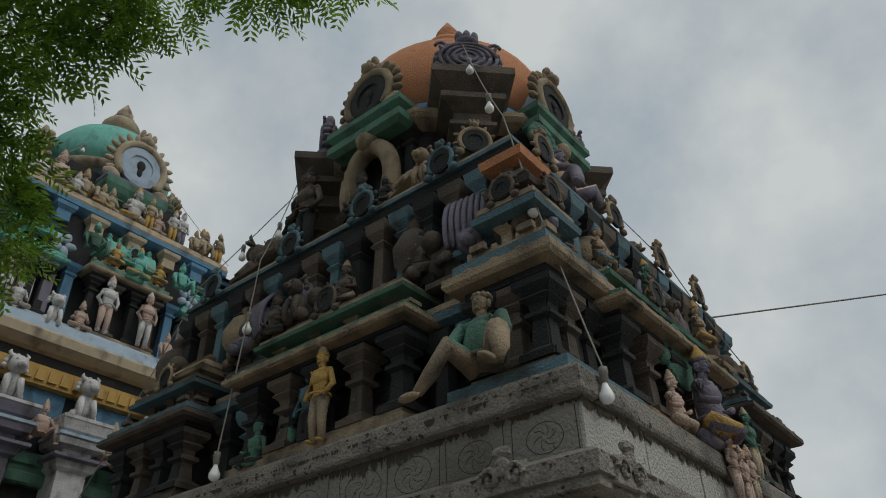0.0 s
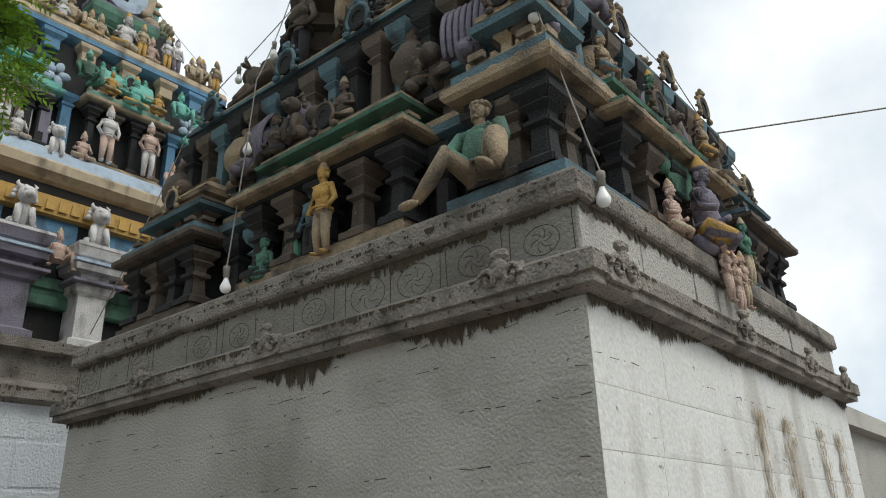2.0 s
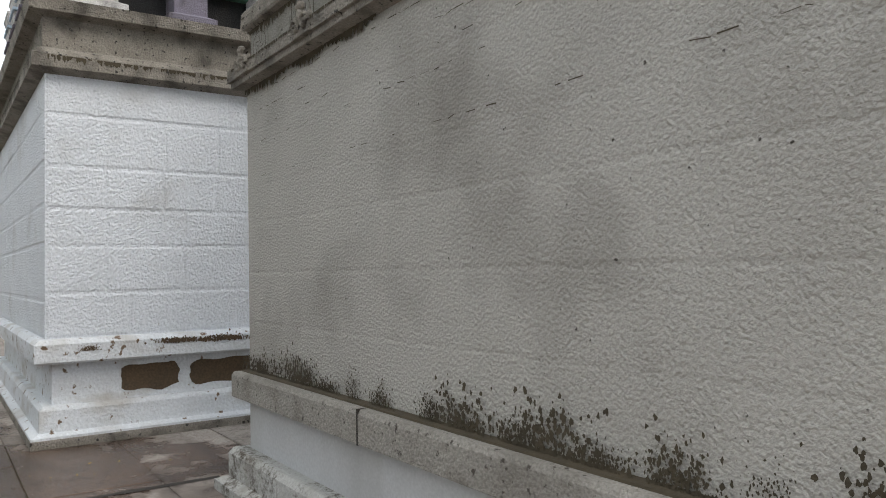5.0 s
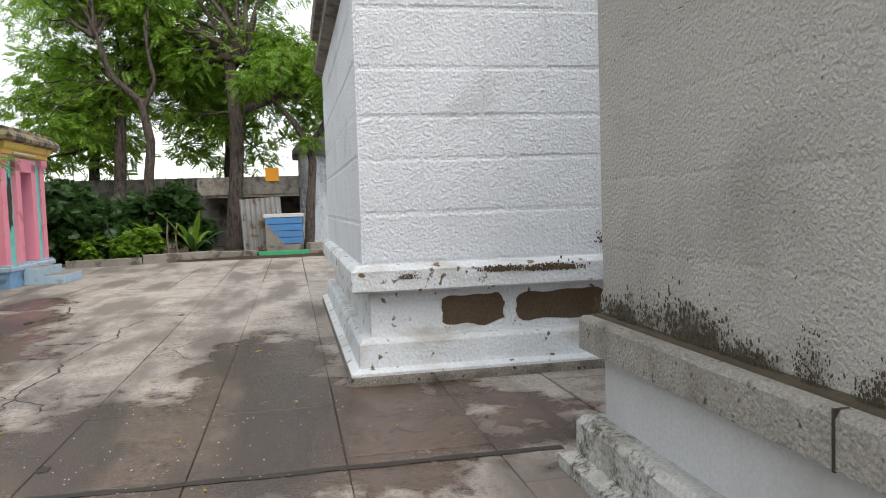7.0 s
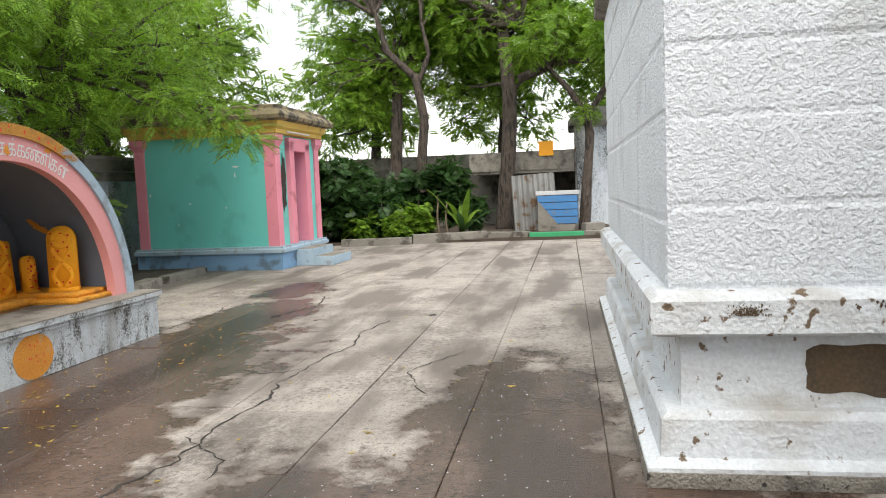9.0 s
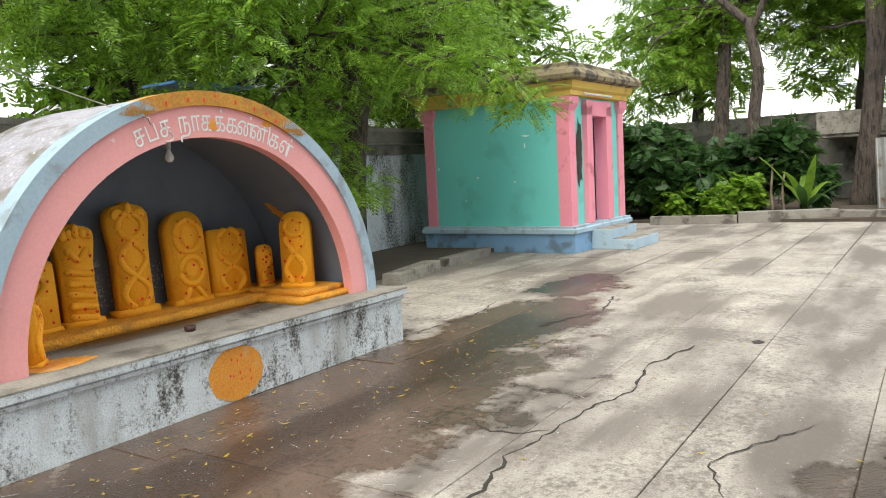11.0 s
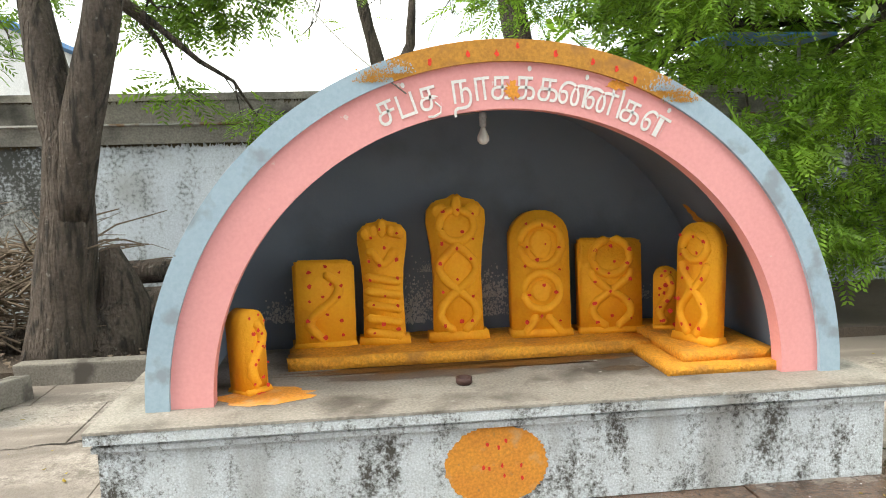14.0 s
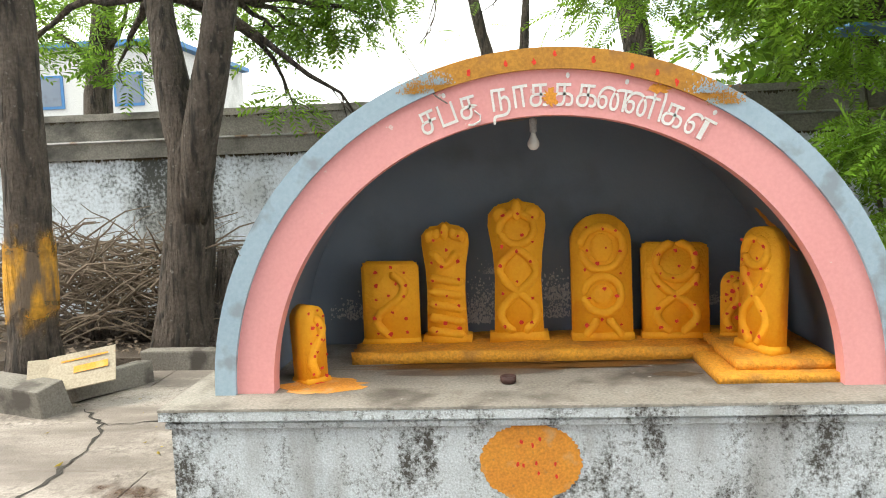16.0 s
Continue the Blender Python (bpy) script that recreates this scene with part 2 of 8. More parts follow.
WIRE = surface("old_wire", (0.25, 0.23, 0.2), (0.16, 0.15, 0.13), 0.6, 20, 80, 0.1)
BROWNPLASTIC = surface("brown_clay", (0.07, 0.03, 0.025), (0.05, 0.022, 0.018), 0.6, 20, 80, 0.1)
GRIMY = surface("grimy_limewash", (0.5, 0.5, 0.48), (0.4, 0.395, 0.37), 0.93, 2.5, 40, 0.9, 0.02, (0.22, 0.2, 0.17), 0.4, 2.5, soft=0.25, speck=0.3)
mould_specks(GRIMY, (0.07, 0.055, 0.036), 30.0, 2.6)
mould_specks(WALLWHITE, (0.06, 0.06, 0.055), 26.0, 0.9, 0.85)


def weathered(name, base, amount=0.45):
    """Old stucco paint, faded and grimed; its dark stain also carries overhang shade."""
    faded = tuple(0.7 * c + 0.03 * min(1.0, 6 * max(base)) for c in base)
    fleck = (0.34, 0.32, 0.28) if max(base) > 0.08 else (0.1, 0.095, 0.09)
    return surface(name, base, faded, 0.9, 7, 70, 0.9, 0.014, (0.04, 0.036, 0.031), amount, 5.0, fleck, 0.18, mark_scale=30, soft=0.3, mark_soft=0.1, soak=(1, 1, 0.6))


# "dark" is near-black mainly to paint shade in recesses and under eaves.
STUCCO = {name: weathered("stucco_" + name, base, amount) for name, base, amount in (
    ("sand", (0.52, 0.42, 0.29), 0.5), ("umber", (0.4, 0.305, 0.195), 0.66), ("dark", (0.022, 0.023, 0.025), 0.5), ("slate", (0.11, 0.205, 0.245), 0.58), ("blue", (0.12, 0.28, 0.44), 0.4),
    ("green", (0.1, 0.24, 0.17), 0.55), ("mint", (0.2, 0.56, 0.47), 0.25), ("terracotta", (0.6, 0.25, 0.11), 0.2), ("violet", (0.22, 0.2, 0.255), 0.5),
    ("ochre", (0.58, 0.36, 0.1), 0.3), ("flesh", (0.64, 0.47, 0.39), 0.4), ("white", (0.72, 0.7, 0.69), 0.45), ("brown", (0.14, 0.105, 0.078), 0.62), ("bluegrey", (0.47, 0.58, 0.7), 0.35))}


def leaf_material(name, dark, light):
    m = surface(name, dark, light, 0.5, 1.1, 9, 0.0)
    bsdf = m.node_tree.nodes["Principled BSDF"]
    mixer = m.node_tree.nodes.new("ShaderNodeMixShader")
    lucent = m.node_tree.nodes.new("ShaderNodeBsdfTranslucent")
    mixer.inputs["Fac"].default_value = 0.5
    l = m.node_tree.links
    island = m.node_tree.nodes.new("ShaderNodeNewGeometry")
    spread = m.node_tree.nodes.new("ShaderNodeMapRange")
    spread.inputs["To Min"].default_value, spread.inputs["To Max"].default_value = 0.45, 1.25
    l.new(island.outputs["Random Per Island"], spread.inputs["Value"])
    shade = m.node_tree.nodes.new("ShaderNodeHueSaturation")
    l.new(spread.outputs["Result"], shade.inputs["Value"])
    l.new(bsdf.inputs["Base Color"].links[0].from_socket, shade.inputs["Color"])
    l.new(shade.outputs["Color"], bsdf.inputs["Base Color"])
    l.new(shade.outputs["Color"], lucent.inputs["Color"])
    l.new(bsdf.outputs["BSDF"], mixer.inputs[1])
    l.new(lucent.outputs["BSDF"], mixer.inputs[2])
    l.new(mixer.outputs["Shader"], m.node_tree.nodes["Material Output"].inputs["Surface"])
    return m


LEAF = leaf_material("neem_leaf", (0.11, 0.23, 0.025), (0.29, 0.47, 0.045))
LEAF_DEEP = leaf_material("shrub_leaf", (0.035, 0.09, 0.025), (0.07, 0.15, 0.035))
LEAF_BRIGHT = leaf_material("young_leaf", (0.15, 0.3, 0.03), (0.33, 0.52, 0.06))
LEAF_YELLOW = leaf_material("fallen_leaf", (0.55, 0.4, 0.04), (0.4, 0.3, 0.06))


# wet ground: (x, y, half length, half width)
WET = ((-10.5, -2.2, 3.1, 1.35), (-8.2, -1.7, 1.8, 1.1), (-13.4, -2.3, 1.7, 0.8), (-7.3, 1.2, 1.5, 2.5), (-9.2, 1.3, 2.2, 0.75), (-15.8, -2.6, 1.2, 0.6), (-5.0, 1.6, 1.3, 0.9))


def soak_ground(m):
    """Wet patches with frayed edges, darker and glossier than the dry concrete."""
    n, l = m.node_tree.nodes, m.node_tree.links
    bsdf = n["Principled BSDF"]
    place = n.new("ShaderNodeNewGeometry")

    def math_node(operation, a, b, c=None):
        x = n.new("ShaderNodeMath")
        x.operation = operation
        for socket, value in zip(x.inputs, (a, b, c)):
            if isinstance(value, float):
                socket.default_value = value
            elif value is not None:
                l.new(value, socket)
        return x.outputs["Value"]

    nearest = 9.0
    for x, y, rx, ry in WET:
        move = n.new("ShaderNodeMapping")
        move.inputs["Location"].default_value = (-x / rx, -y / ry, 0)
        move.inputs["Scale"].default_value = (1 / rx, 1 / ry, 0)
        l.new(place.outputs["Position"], move.inputs["Vector"])
        reach = n.new("ShaderNodeVectorMath")
        reach.operation = "LENGTH"
        l.new(move.outputs["Vector"], reach.inputs[0])
        nearest = math_node("MINIMUM", nearest, reach.outputs["Value"])
    fray = n.new("ShaderNodeTexNoise")
    fray.inputs["Scale"].default_value, fray.inputs["Detail"].default_value, fray.inputs["Roughness"].default_value = 2.0, 12.0, 0.66
    l.new(place.outputs["Position"], fray.inputs["Vector"])
    edge = math_node("MULTIPLY_ADD", fray.outputs["Fac"], 1.9, -0.02)
    wet = n.new("ShaderNodeMapRange")
    wet.inputs["From Min"].default_value, wet.inputs["From Max"].default_value = -0.06, 0.12
    l.new(math_node("SUBTRACT", edge, nearest), wet.inputs["Value"])
    dry = bsdf.inputs["Base Color"].links[0].from_socket
    dark = n.new("ShaderNodeMix")
    dark.data_type, dark.blend_type = "RGBA", "MULTIPLY"
    l.new(wet.outputs["Result"], dark.inputs[0])
    l.new(dry, dark.inputs[6])
    dark.inputs[7].default_value = (0.33, 0.25, 0.21, 1)
    l.new(dark.outputs[2], bsdf.inputs["Base Color"])
    sheen = n.new("ShaderNodeMapRange")
    sheen.inputs["To Min"].default_value, sheen.inputs["To Max"].default_value = 0.8, 0.27
    l.new(wet.outputs["Result"], sheen.inputs["Value"])
    l.new(sheen.outputs["Result"], bsdf.inputs["Roughness"])


mould_specks(CONCRETE, (0.15, 0.128, 0.11), 20.0, 1.3)
soak_ground(CONCRETE)

GLASS = bpy.data.materials.new("bulb_glass")
GLASS.use_nodes = True
GLASS.node_tree.nodes["Principled BSDF"].inputs["Base Color"].default_value = (0.85, 0.86, 0.85, 1)
GLASS.node_tree.nodes["Principled BSDF"].inputs["Roughness"].default_value = 0.12


# ---- building helpers ----
def part(name, bm, material, parent=None, label="", smooth=False):
    """Links a bmesh as one mesh object, under its thing if there is one."""
    me = bpy.data.meshes.new(name)
    bm.normal_update()
    bm.to_mesh(me)
    bm.free()
    me.materials.append(material)
    if smooth:
        me.polygons.foreach_set("use_smooth", [True] * len(me.polygons))
    ob = new(name, me)
    if parent:
        ob.parent = parent
    if label:
        ob["label"] = label
    return ob


def thing(name, x, y, z, label, category, group="", kind="", turn=0.0):
    """An empty at a thing's base; its parts are built in metres from that base."""
    ob = new(name)
    ob.matrix_basis = pose(x, y, z, 0, 0, turn)
    return tagged(ob, label, category, group, kind)


def box(bm, x0, x1, y0, y1, z0, z1, inset=0.0, bevel=0.0):
    v = [bm.verts.new(p) for p in ((x0, y0, z0), (x1, y0, z0), (x1, y1, z0), (x0, y1, z0),
         (x0 + inset, y0 + inset, z1), (x1 - inset, y0 + inset, z1), (x1 - inset, y1 - inset, z1), (x0 + inset, y1 - inset, z1))]
    f = [bm.faces.new([v[i] for i in q]) for q in ((3, 2, 1, 0), (4, 5, 6, 7), (0, 1, 5, 4), (1, 2, 6, 5), (2, 3, 7, 6), (3, 0, 4, 7))]
    if bevel:
        bmesh.ops.bevel(bm, geom=list({e for q in f for e in q.edges}), offset=bevel, segments=2, profile=0.6, affect="EDGES")
    return bm


def mould(bm, x, y, hx, hy, steps, cap=True):
    """A moulding round a rectangle: steps of (outset, height)."""
    rings = [[bm.verts.new((x + sx * (hx + d), y + sy * (hy + d), z)) for sx, sy in ((-1, -1), (1, -1), (1, 1), (-1, 1))] for d, z in steps]
    for a, b in zip(rings, rings[1:]):
        for i in range(4):
            bm.faces.new((a[i], a[(i + 1) % 4], b[(i + 1) % 4], b[i]))
    if cap:
        bm.faces.new(rings[-1])
        bm.faces.new(rings[0][::-1])
    return bm


def lathe(bm, x, y, profile, n=16, squash=1.0, start=0.0):
    rings = [[bm.verts.new((x + r * math.cos(start + 2 * math.pi * i / n), y + squash * r * math.sin(start + 2 * math.pi * i / n), z)) for i in range(n)] for r, z in profile]
    for a, b in zip(rings, rings[1:]):
        for i in range(n):
            bm.faces.new((a[i], a[(i + 1) % n], b[(i + 1) % n], b[i]))
    bm.faces.new(rings[-1])
    bm.faces.new(rings[0][::-1])
    return bm


def ball(bm, c, r, turn=None, n=10):
    m = Matrix.Translation(c) @ (turn or Matrix.Identity(4)) @ Matrix.Diagonal((*r, 1))
    bmesh.ops.create_uvsphere(bm, u_segments=n, v_segments=max(5, n // 2 + 1), radius=1, matrix=m)
    return bm


def tube(bm, points, radii, n=7):
    points = [Vector(p) for p in points]
    rings = []
    for i, p in enumerate(points):
        way = (points[min(i + 1, len(points) - 1)] - points[max(i - 1, 0)]).normalized()
        side = way.cross(Vector((0.31, 0.17, 0.93))).normalized()
        other = way.cross(side)
        rings.append([bm.verts.new(p + radii[i] * (math.cos(a) * side + math.sin(a) * other)) for a in (2 * math.pi * k / n for k in range(n))])
    for a, b in zip(rings, rings[1:]):
        for i in range(n):
            bm.faces.new((a[i], a[(i + 1) % n], b[(i + 1) % n], b[i]))
    bm.faces.new(rings[-1])
    bm.faces.new(rings[0][::-1])
    return bm


def slab_mesh(name, outline, depth, bevel=0.0):
    """A solid from an outline in x and z, of that depth along y from 0 back."""
    bm = bmesh.new()
    front = [bm.verts.new((x, 0, z)) for x, z in outline]
    f = bm.faces.new(front)
    got = bmesh.ops.extrude_face_region(bm, geom=[f])
    bmesh.ops.translate(bm, vec=(0, depth, 0), verts=[v for v in got["geom"] if isinstance(v, bmesh.types.BMVert)])
    bmesh.ops.recalc_face_normals(bm, faces=bm.faces)
    if bevel:
        bmesh.ops.bevel(bm, geom=[e for e in bm.edges if e.calc_face_angle(0) > 0.7], offset=bevel, segments=2, affect="EDGES")
    return bm


def sagging(a, b, drop, n=14):
    a, b = Vector(a), Vector(b)
    return [a.lerp(b, i / n) - Vector((0, 0, 4 * drop * (i / n) * (1 - i / n))) for i in range(n + 1)]


rng = random.Random(7)

def light_bulb(x, y, z, length, name="light_bulb", r=0.034, hang=0.0):
    """A pear-shaped bulb in its holder; z is the holder's top."""
    bulb = thing(name, x, y, z, "clear pear-shaped light bulb hanging in a worn white holder", "light bulb", "festoon bulbs" if hang else "")
    bm = bmesh.new()
    lathe(bm, 0, 0, [(0.008, 0.0), (0.02, -0.004), (0.022, -0.03), (0.019, -0.035), (0.019, -0.075), (0.013, -0.08)], 12)
    part("holder", bm, WIRE if hang else PEEL, bulb, "holder", True)
    bm = bmesh.new()
    lathe(bm, 0, 0, [(0.012, -0.078), (0.016, -0.095), (r, -0.135), (r * 0.97, -0.155), (r * 0.6, -0.172), (0.004, -0.177)], 16)
    part("glass", bm, GLASS, bulb, "clear glass", True)
    return bulb


def cable(name, points, r, label, material=None):
    bm = bmesh.new()
    tube(bm, points, [r] * len(points), 5)
    return tagged(part(name, bm, material or WIRE), label, "cable")


# resting bull on the wall
def bull(x, y, z, turn, s, material, label):
    bm = bmesh.new()
    ball(bm, (0, 0, 0.2), (0.36, 0.17, 0.18), None, 14)
    ball(bm, (0.12, 0, 0.36), (0.12, 0.1, 0.1), None, 10)
    ball(bm, (0.36, 0, 0.36), (0.12, 0.1, 0.15), Matrix.Rotation(0.5, 4, "Y"), 10)
    ball(bm, (0.46, 0, 0.45), (0.12, 0.08, 0.08), Matrix.Rotation(0.3, 4, "Y"), 10)
    for s2 in (-1, 1):
        tube(bm, [(0.42, 0.05 * s2, 0.5), (0.42, 0.1 * s2, 0.58), (0.45, 0.08 * s2, 0.64)], [0.025, 0.018, 0.006], 6)
        ball(bm, (0.38, 0.12 * s2, 0.47), (0.03, 0.06, 0.025), None, 6)
        tube(bm, [(0.2, 0.16 * s2, 0.1), (0.42, 0.18 * s2, 0.05), (0.3, 0.2 * s2, 0.03)], [0.07, 0.05, 0.035], 7)
        tube(bm, [(-0.2, 0.15 * s2, 0.12), (-0.05, 0.22 * s2, 0.05), (-0.28, 0.22 * s2, 0.04)], [0.09, 0.06, 0.04], 7)
    box(bm, -0.4, 0.5, -0.22, 0.22, 0, 0.05, 0, 0.01)
    ob = part("bull_statue", bm, material, None, "", True)
    ob.matrix_basis = pose(x, y, z, 0, 0, turn) @ Matrix.Diagonal((s, s, s, 1))
    return tagged(ob, label, "statue")



# ---- ground ----
bm = bmesh.new()
box(bm, -400, 400, -400, 400, -0.6, -0.03)
ground = tagged(part("ground", bm, SOIL), "bare dark earth under and around the paved temple yard", "ground", kind="structure")

yard = tagged(new("pavement"), "grey-brown concrete courtyard slabs, worn, cracked and partly wet", "pavement", kind="structure")
bm = bmesh.new()
box(bm, -25.0, 9.0, -5.6, 12.0, -0.029, -0.012)
part("joint_bed", bm, MOSS, yard, "dark dirt in the joints")



slab_cache = {}


def paving_slab(w, d):
    key = (round(w, 2), round(d, 2))
    if key not in slab_cache:
        bm = bmesh.new()
        x, y, g = w / 2 - 0.0022, d / 2 - 0.0022, 0.004
        low = [bm.verts.new((sx * x, sy * y, -0.03)) for sx, sy in ((-1, -1), (1, -1), (1, 1), (-1, 1))]
        mid = [bm.verts.new((sx * x, sy * y, -g)) for sx, sy in ((-1, -1), (1, -1), (1, 1), (-1, 1))]
        top = [bm.verts.new((sx * (x - g), sy * (y - g), 0)) for sx, sy in ((-1, -1), (1, -1), (1, 1), (-1, 1))]
        for a, b in ((low, mid), (mid, top)):
            for i in range(4):
                bm.faces.new((a[i], a[(i + 1) % 4], b[(i + 1) % 4], b[i]))
        bm.faces.new(top)
        me = bpy.data.meshes.new("slab")
        bm.to_mesh(me)
        bm.free()
        me.materials.append(CONCRETE)
        slab_cache[key] = me
    return slab_cache[key]


def lay_paving():
    """Rows of slabs; those by the walk are objects of their own, the rest one sheet of pieces."""
    far = bmesh.new()
    local = random.Random(3)
    y = -5.98
    while y < 12:
        x = -25.0 + local.uniform(-0.6, 0)
        while x < 9:
            w = local.choice((1.15, 1.4, 1.7))
            cx, cy = x + w / 2, y + 0.435
            if -17.5 < cx < -3.5 and y < 3.2:
                ob = new("slab", paving_slab(w, 0.87))
                ob.parent = yard
                ob.matrix_basis = pose(cx, cy, local.uniform(-0.004, 0.002), local.uniform(-0.15, 0.15), local.uniform(-0.15, 0.15))
            else:
                box(far, x + 0.005, x + w - 0.005, y + 0.005, y + 0.865, -0.03, local.uniform(-0.003, 0.002), 0.006)
            x += w
        y += 0.87
    rest = part("paving", far, CONCRETE, yard)
    rest["kind"] = "stuff"


lay_paving()


def crack(points, width, seed):
    """A jagged crack in the concrete, laid on as a near-black strip."""
    local = random.Random(seed)
    bm = bmesh.new()
    line = []
    for a, b in zip(points, points[1:]):
        a, b = Vector((*a, 0)), Vector((*b, 0))
        n = max(2, int((b - a).length / 0.07))
        side = (b - a).cross(Vector((0, 0, 1))).normalized()
        line += [a.lerp(b, i / n) + side * local.uniform(-0.025, 0.025) for i in range(n)]
    line.append(Vector((*points[-1], 0)))
    rows = []
    for i, p in enumerate(line):
        way = (line[min(i + 1, len(line) - 1)] - line[max(i - 1, 0)]).normalized()
        side = way.cross(Vector((0, 0, 1)))
        w = width * local.uniform(0.12, 0.75) * (0.2 if i in (0, len(line) - 1) else 1)
        rows.append([bm.verts.new(p + side * w + Vector((0, 0, 0.0035))), bm.verts.new(p - side * w + Vector((0, 0, 0.0035)))])
    for a, b in zip(rows, rows[1:]):
        bm.faces.new((a[0], a[1], b[1], b[0]))
    part("crack", bm, CREVICE, yard, "jagged crack in the concrete")


crack([(-7.2, -0.8), (-8.04, -0.74), (-8.5, -0.62), (-9.2, -0.66), (-9.7, -0.57), (-10.2, -0.68), (-10.65, -0.63), (-11.1, -0.6), (-11.6, -0.46), (-12.26, -0.57), (-12.75, -0.48), (-13.05, -0.42)], 0.02, 1)
crack([(-10.65, -0.63), (-10.5, -0.96), (-10.75, -1.3)], 0.016, 2)
crack([(-13.4, -2.0), (-14.2, -1.7), (-15.1, -1.9)], 0.02, 3)
crack([(-12.7, -3.0), (-13.6, -2.9), (-14.4, -3.1)], 0.02, 4)
crack([(-7.55, -2.6), (-7.6, -3.02), (-7.6, -3.33), (-7.57, -3.77), (-7.4, -4.2), (-7.34, -4.27), (-7.08, -4.53)], 0.026, 5)
crack([(-7.4, -4.2), (-7.53, -4.18), (-7.86, -4.25), (-8.4, -4.3)], 0.024, 8)
crack([(-9.85, 0.6), (-10.6, 0.3), (-11.4, 0.7)], 0.01, 6)
crack([(-8.9, -0.8), (-8.5, -0.35), (-8.2, -0.3)], 0.014, 7)
# Pits are flat near-black patches laid on the slabs.
for hole_x, hole_y, hole_r in ((-13.34, 0.03, 0.09), (-13.42, -1.99, 0.1), (-6.9, 0.15, 0.07)):
    bm = bmesh.new()
    rim = [bm.verts.new((hole_x + hole_r * rng.uniform(0.6, 1.2) * math.cos(a), hole_y + 0.6 * hole_r * rng.uniform(0.6, 1.2) * math.sin(a), 0.0035)) for a in (2 * math.pi * k / 11 for k in range(11))]
    bm.faces.new(rim)
    part("pit", bm, CREVICE, yard, "broken pit in the concrete, drawn as a flat dark patch")

# drain between the two shrines, drawn as a flat near-black strip
bm = bmesh.new()
ragged = [(-6.42 + 0.02 * noise.noise(Vector((0, 3.0 * k * 0.09, 1))), -1.4 + 0.09 * k, 0.034 + 0.02 * noise.noise(Vector((2, 9.0 * k * 0.09, 5)))) for k in range(51)]
for (xa, ya, wa), (xb, yb, wb) in zip(ragged, ragged[1:]):
    bm.faces.new([bm.verts.new(p) for p in ((xa - wa, ya, 0.0036), (xa + wa, ya, 0.0036), (xb + wb, yb, 0.0036), (xb - wb, yb, 0.0036))])
part("drain", bm, CREVICE, yard, "narrow drain channel, drawn as a flat dark strip")


def scatter_leaves():
    bm = bmesh.new()
    local = random.Random(11)
    for i in range(560):
        x, y = local.uniform(-19, -3), local.uniform(-5.4, 3.0)
        if -12.5 < x < -8.3 and y < -2.8 or x < -8 and y > 1.9 or x > -6.2 and y > 2.8:
            continue
        if local.random() < 0.35:
            x, y = local.uniform(-13.2, -7.6), local.uniform(-2.85, -1.6)
        a, s = local.uniform(0, 6.3), local.choice((0.35, 0.6, 0.6, 1.0)) * local.uniform(0.02, 0.045)
        c, d = math.cos(a), math.sin(a)
        q = [bm.verts.new((x + s * (c * u - d * v), y + s * (d * u + c * v), 0.007 + w)) for u, v, w in ((-1, 0, 0.004), (-0.1, -0.36, 0.0), (1, 0, 0.008), (0.1, 0.36, 0.002))]
        bm.faces.new(q)
    return tagged(part("fallen_leaves", bm, LEAF_YELLOW), "small yellow fallen leaves strewn over the concrete", "leaves", kind="stuff")


scatter_leaves()


def scatter_grit():
    """Lime crumbs, grit and dry stalks on the concrete."""
    bm = bmesh.new()
    local = random.Random(23)
    for i in range(2600):
        x, y = local.uniform(-14.5, -4.5), local.uniform(-2.85, 2.0)
        if x < -8.2 and y > 1.85:
            continue
        a, s = local.uniform(0, 6.3), local.uniform(0.0015, 0.0065)
        bm.faces.new([bm.verts.new((x + s * local.uniform(0.5, 1.3) * math.cos(a + t), y + s * local.uniform(0.5, 1.3) * math.sin(a + t), 0.0072)) for t in (0, 1.3, 2.6, 3.9, 5.1)])
    for i in range(90):
        x, y, a, n = local.uniform(-12.5, -7.4), local.uniform(-2.8, -0.4), local.uniform(0, 6.3), local.uniform(0.02, 0.09)
        bend = local.uniform(-0.6, 0.6)
        line = [(x + n * t * math.cos(a + bend * t), y + n * t * math.sin(a + bend * t), 0.0075) for t in (0, 0.33, 0.66, 1)]
        tube(bm, line, [0.0009] * 4, 4)
    return tagged(part("grit", bm, PEEL), "pale lime crumbs and dry stalks on the concrete", "grit", kind="stuff")


scatter_grit()


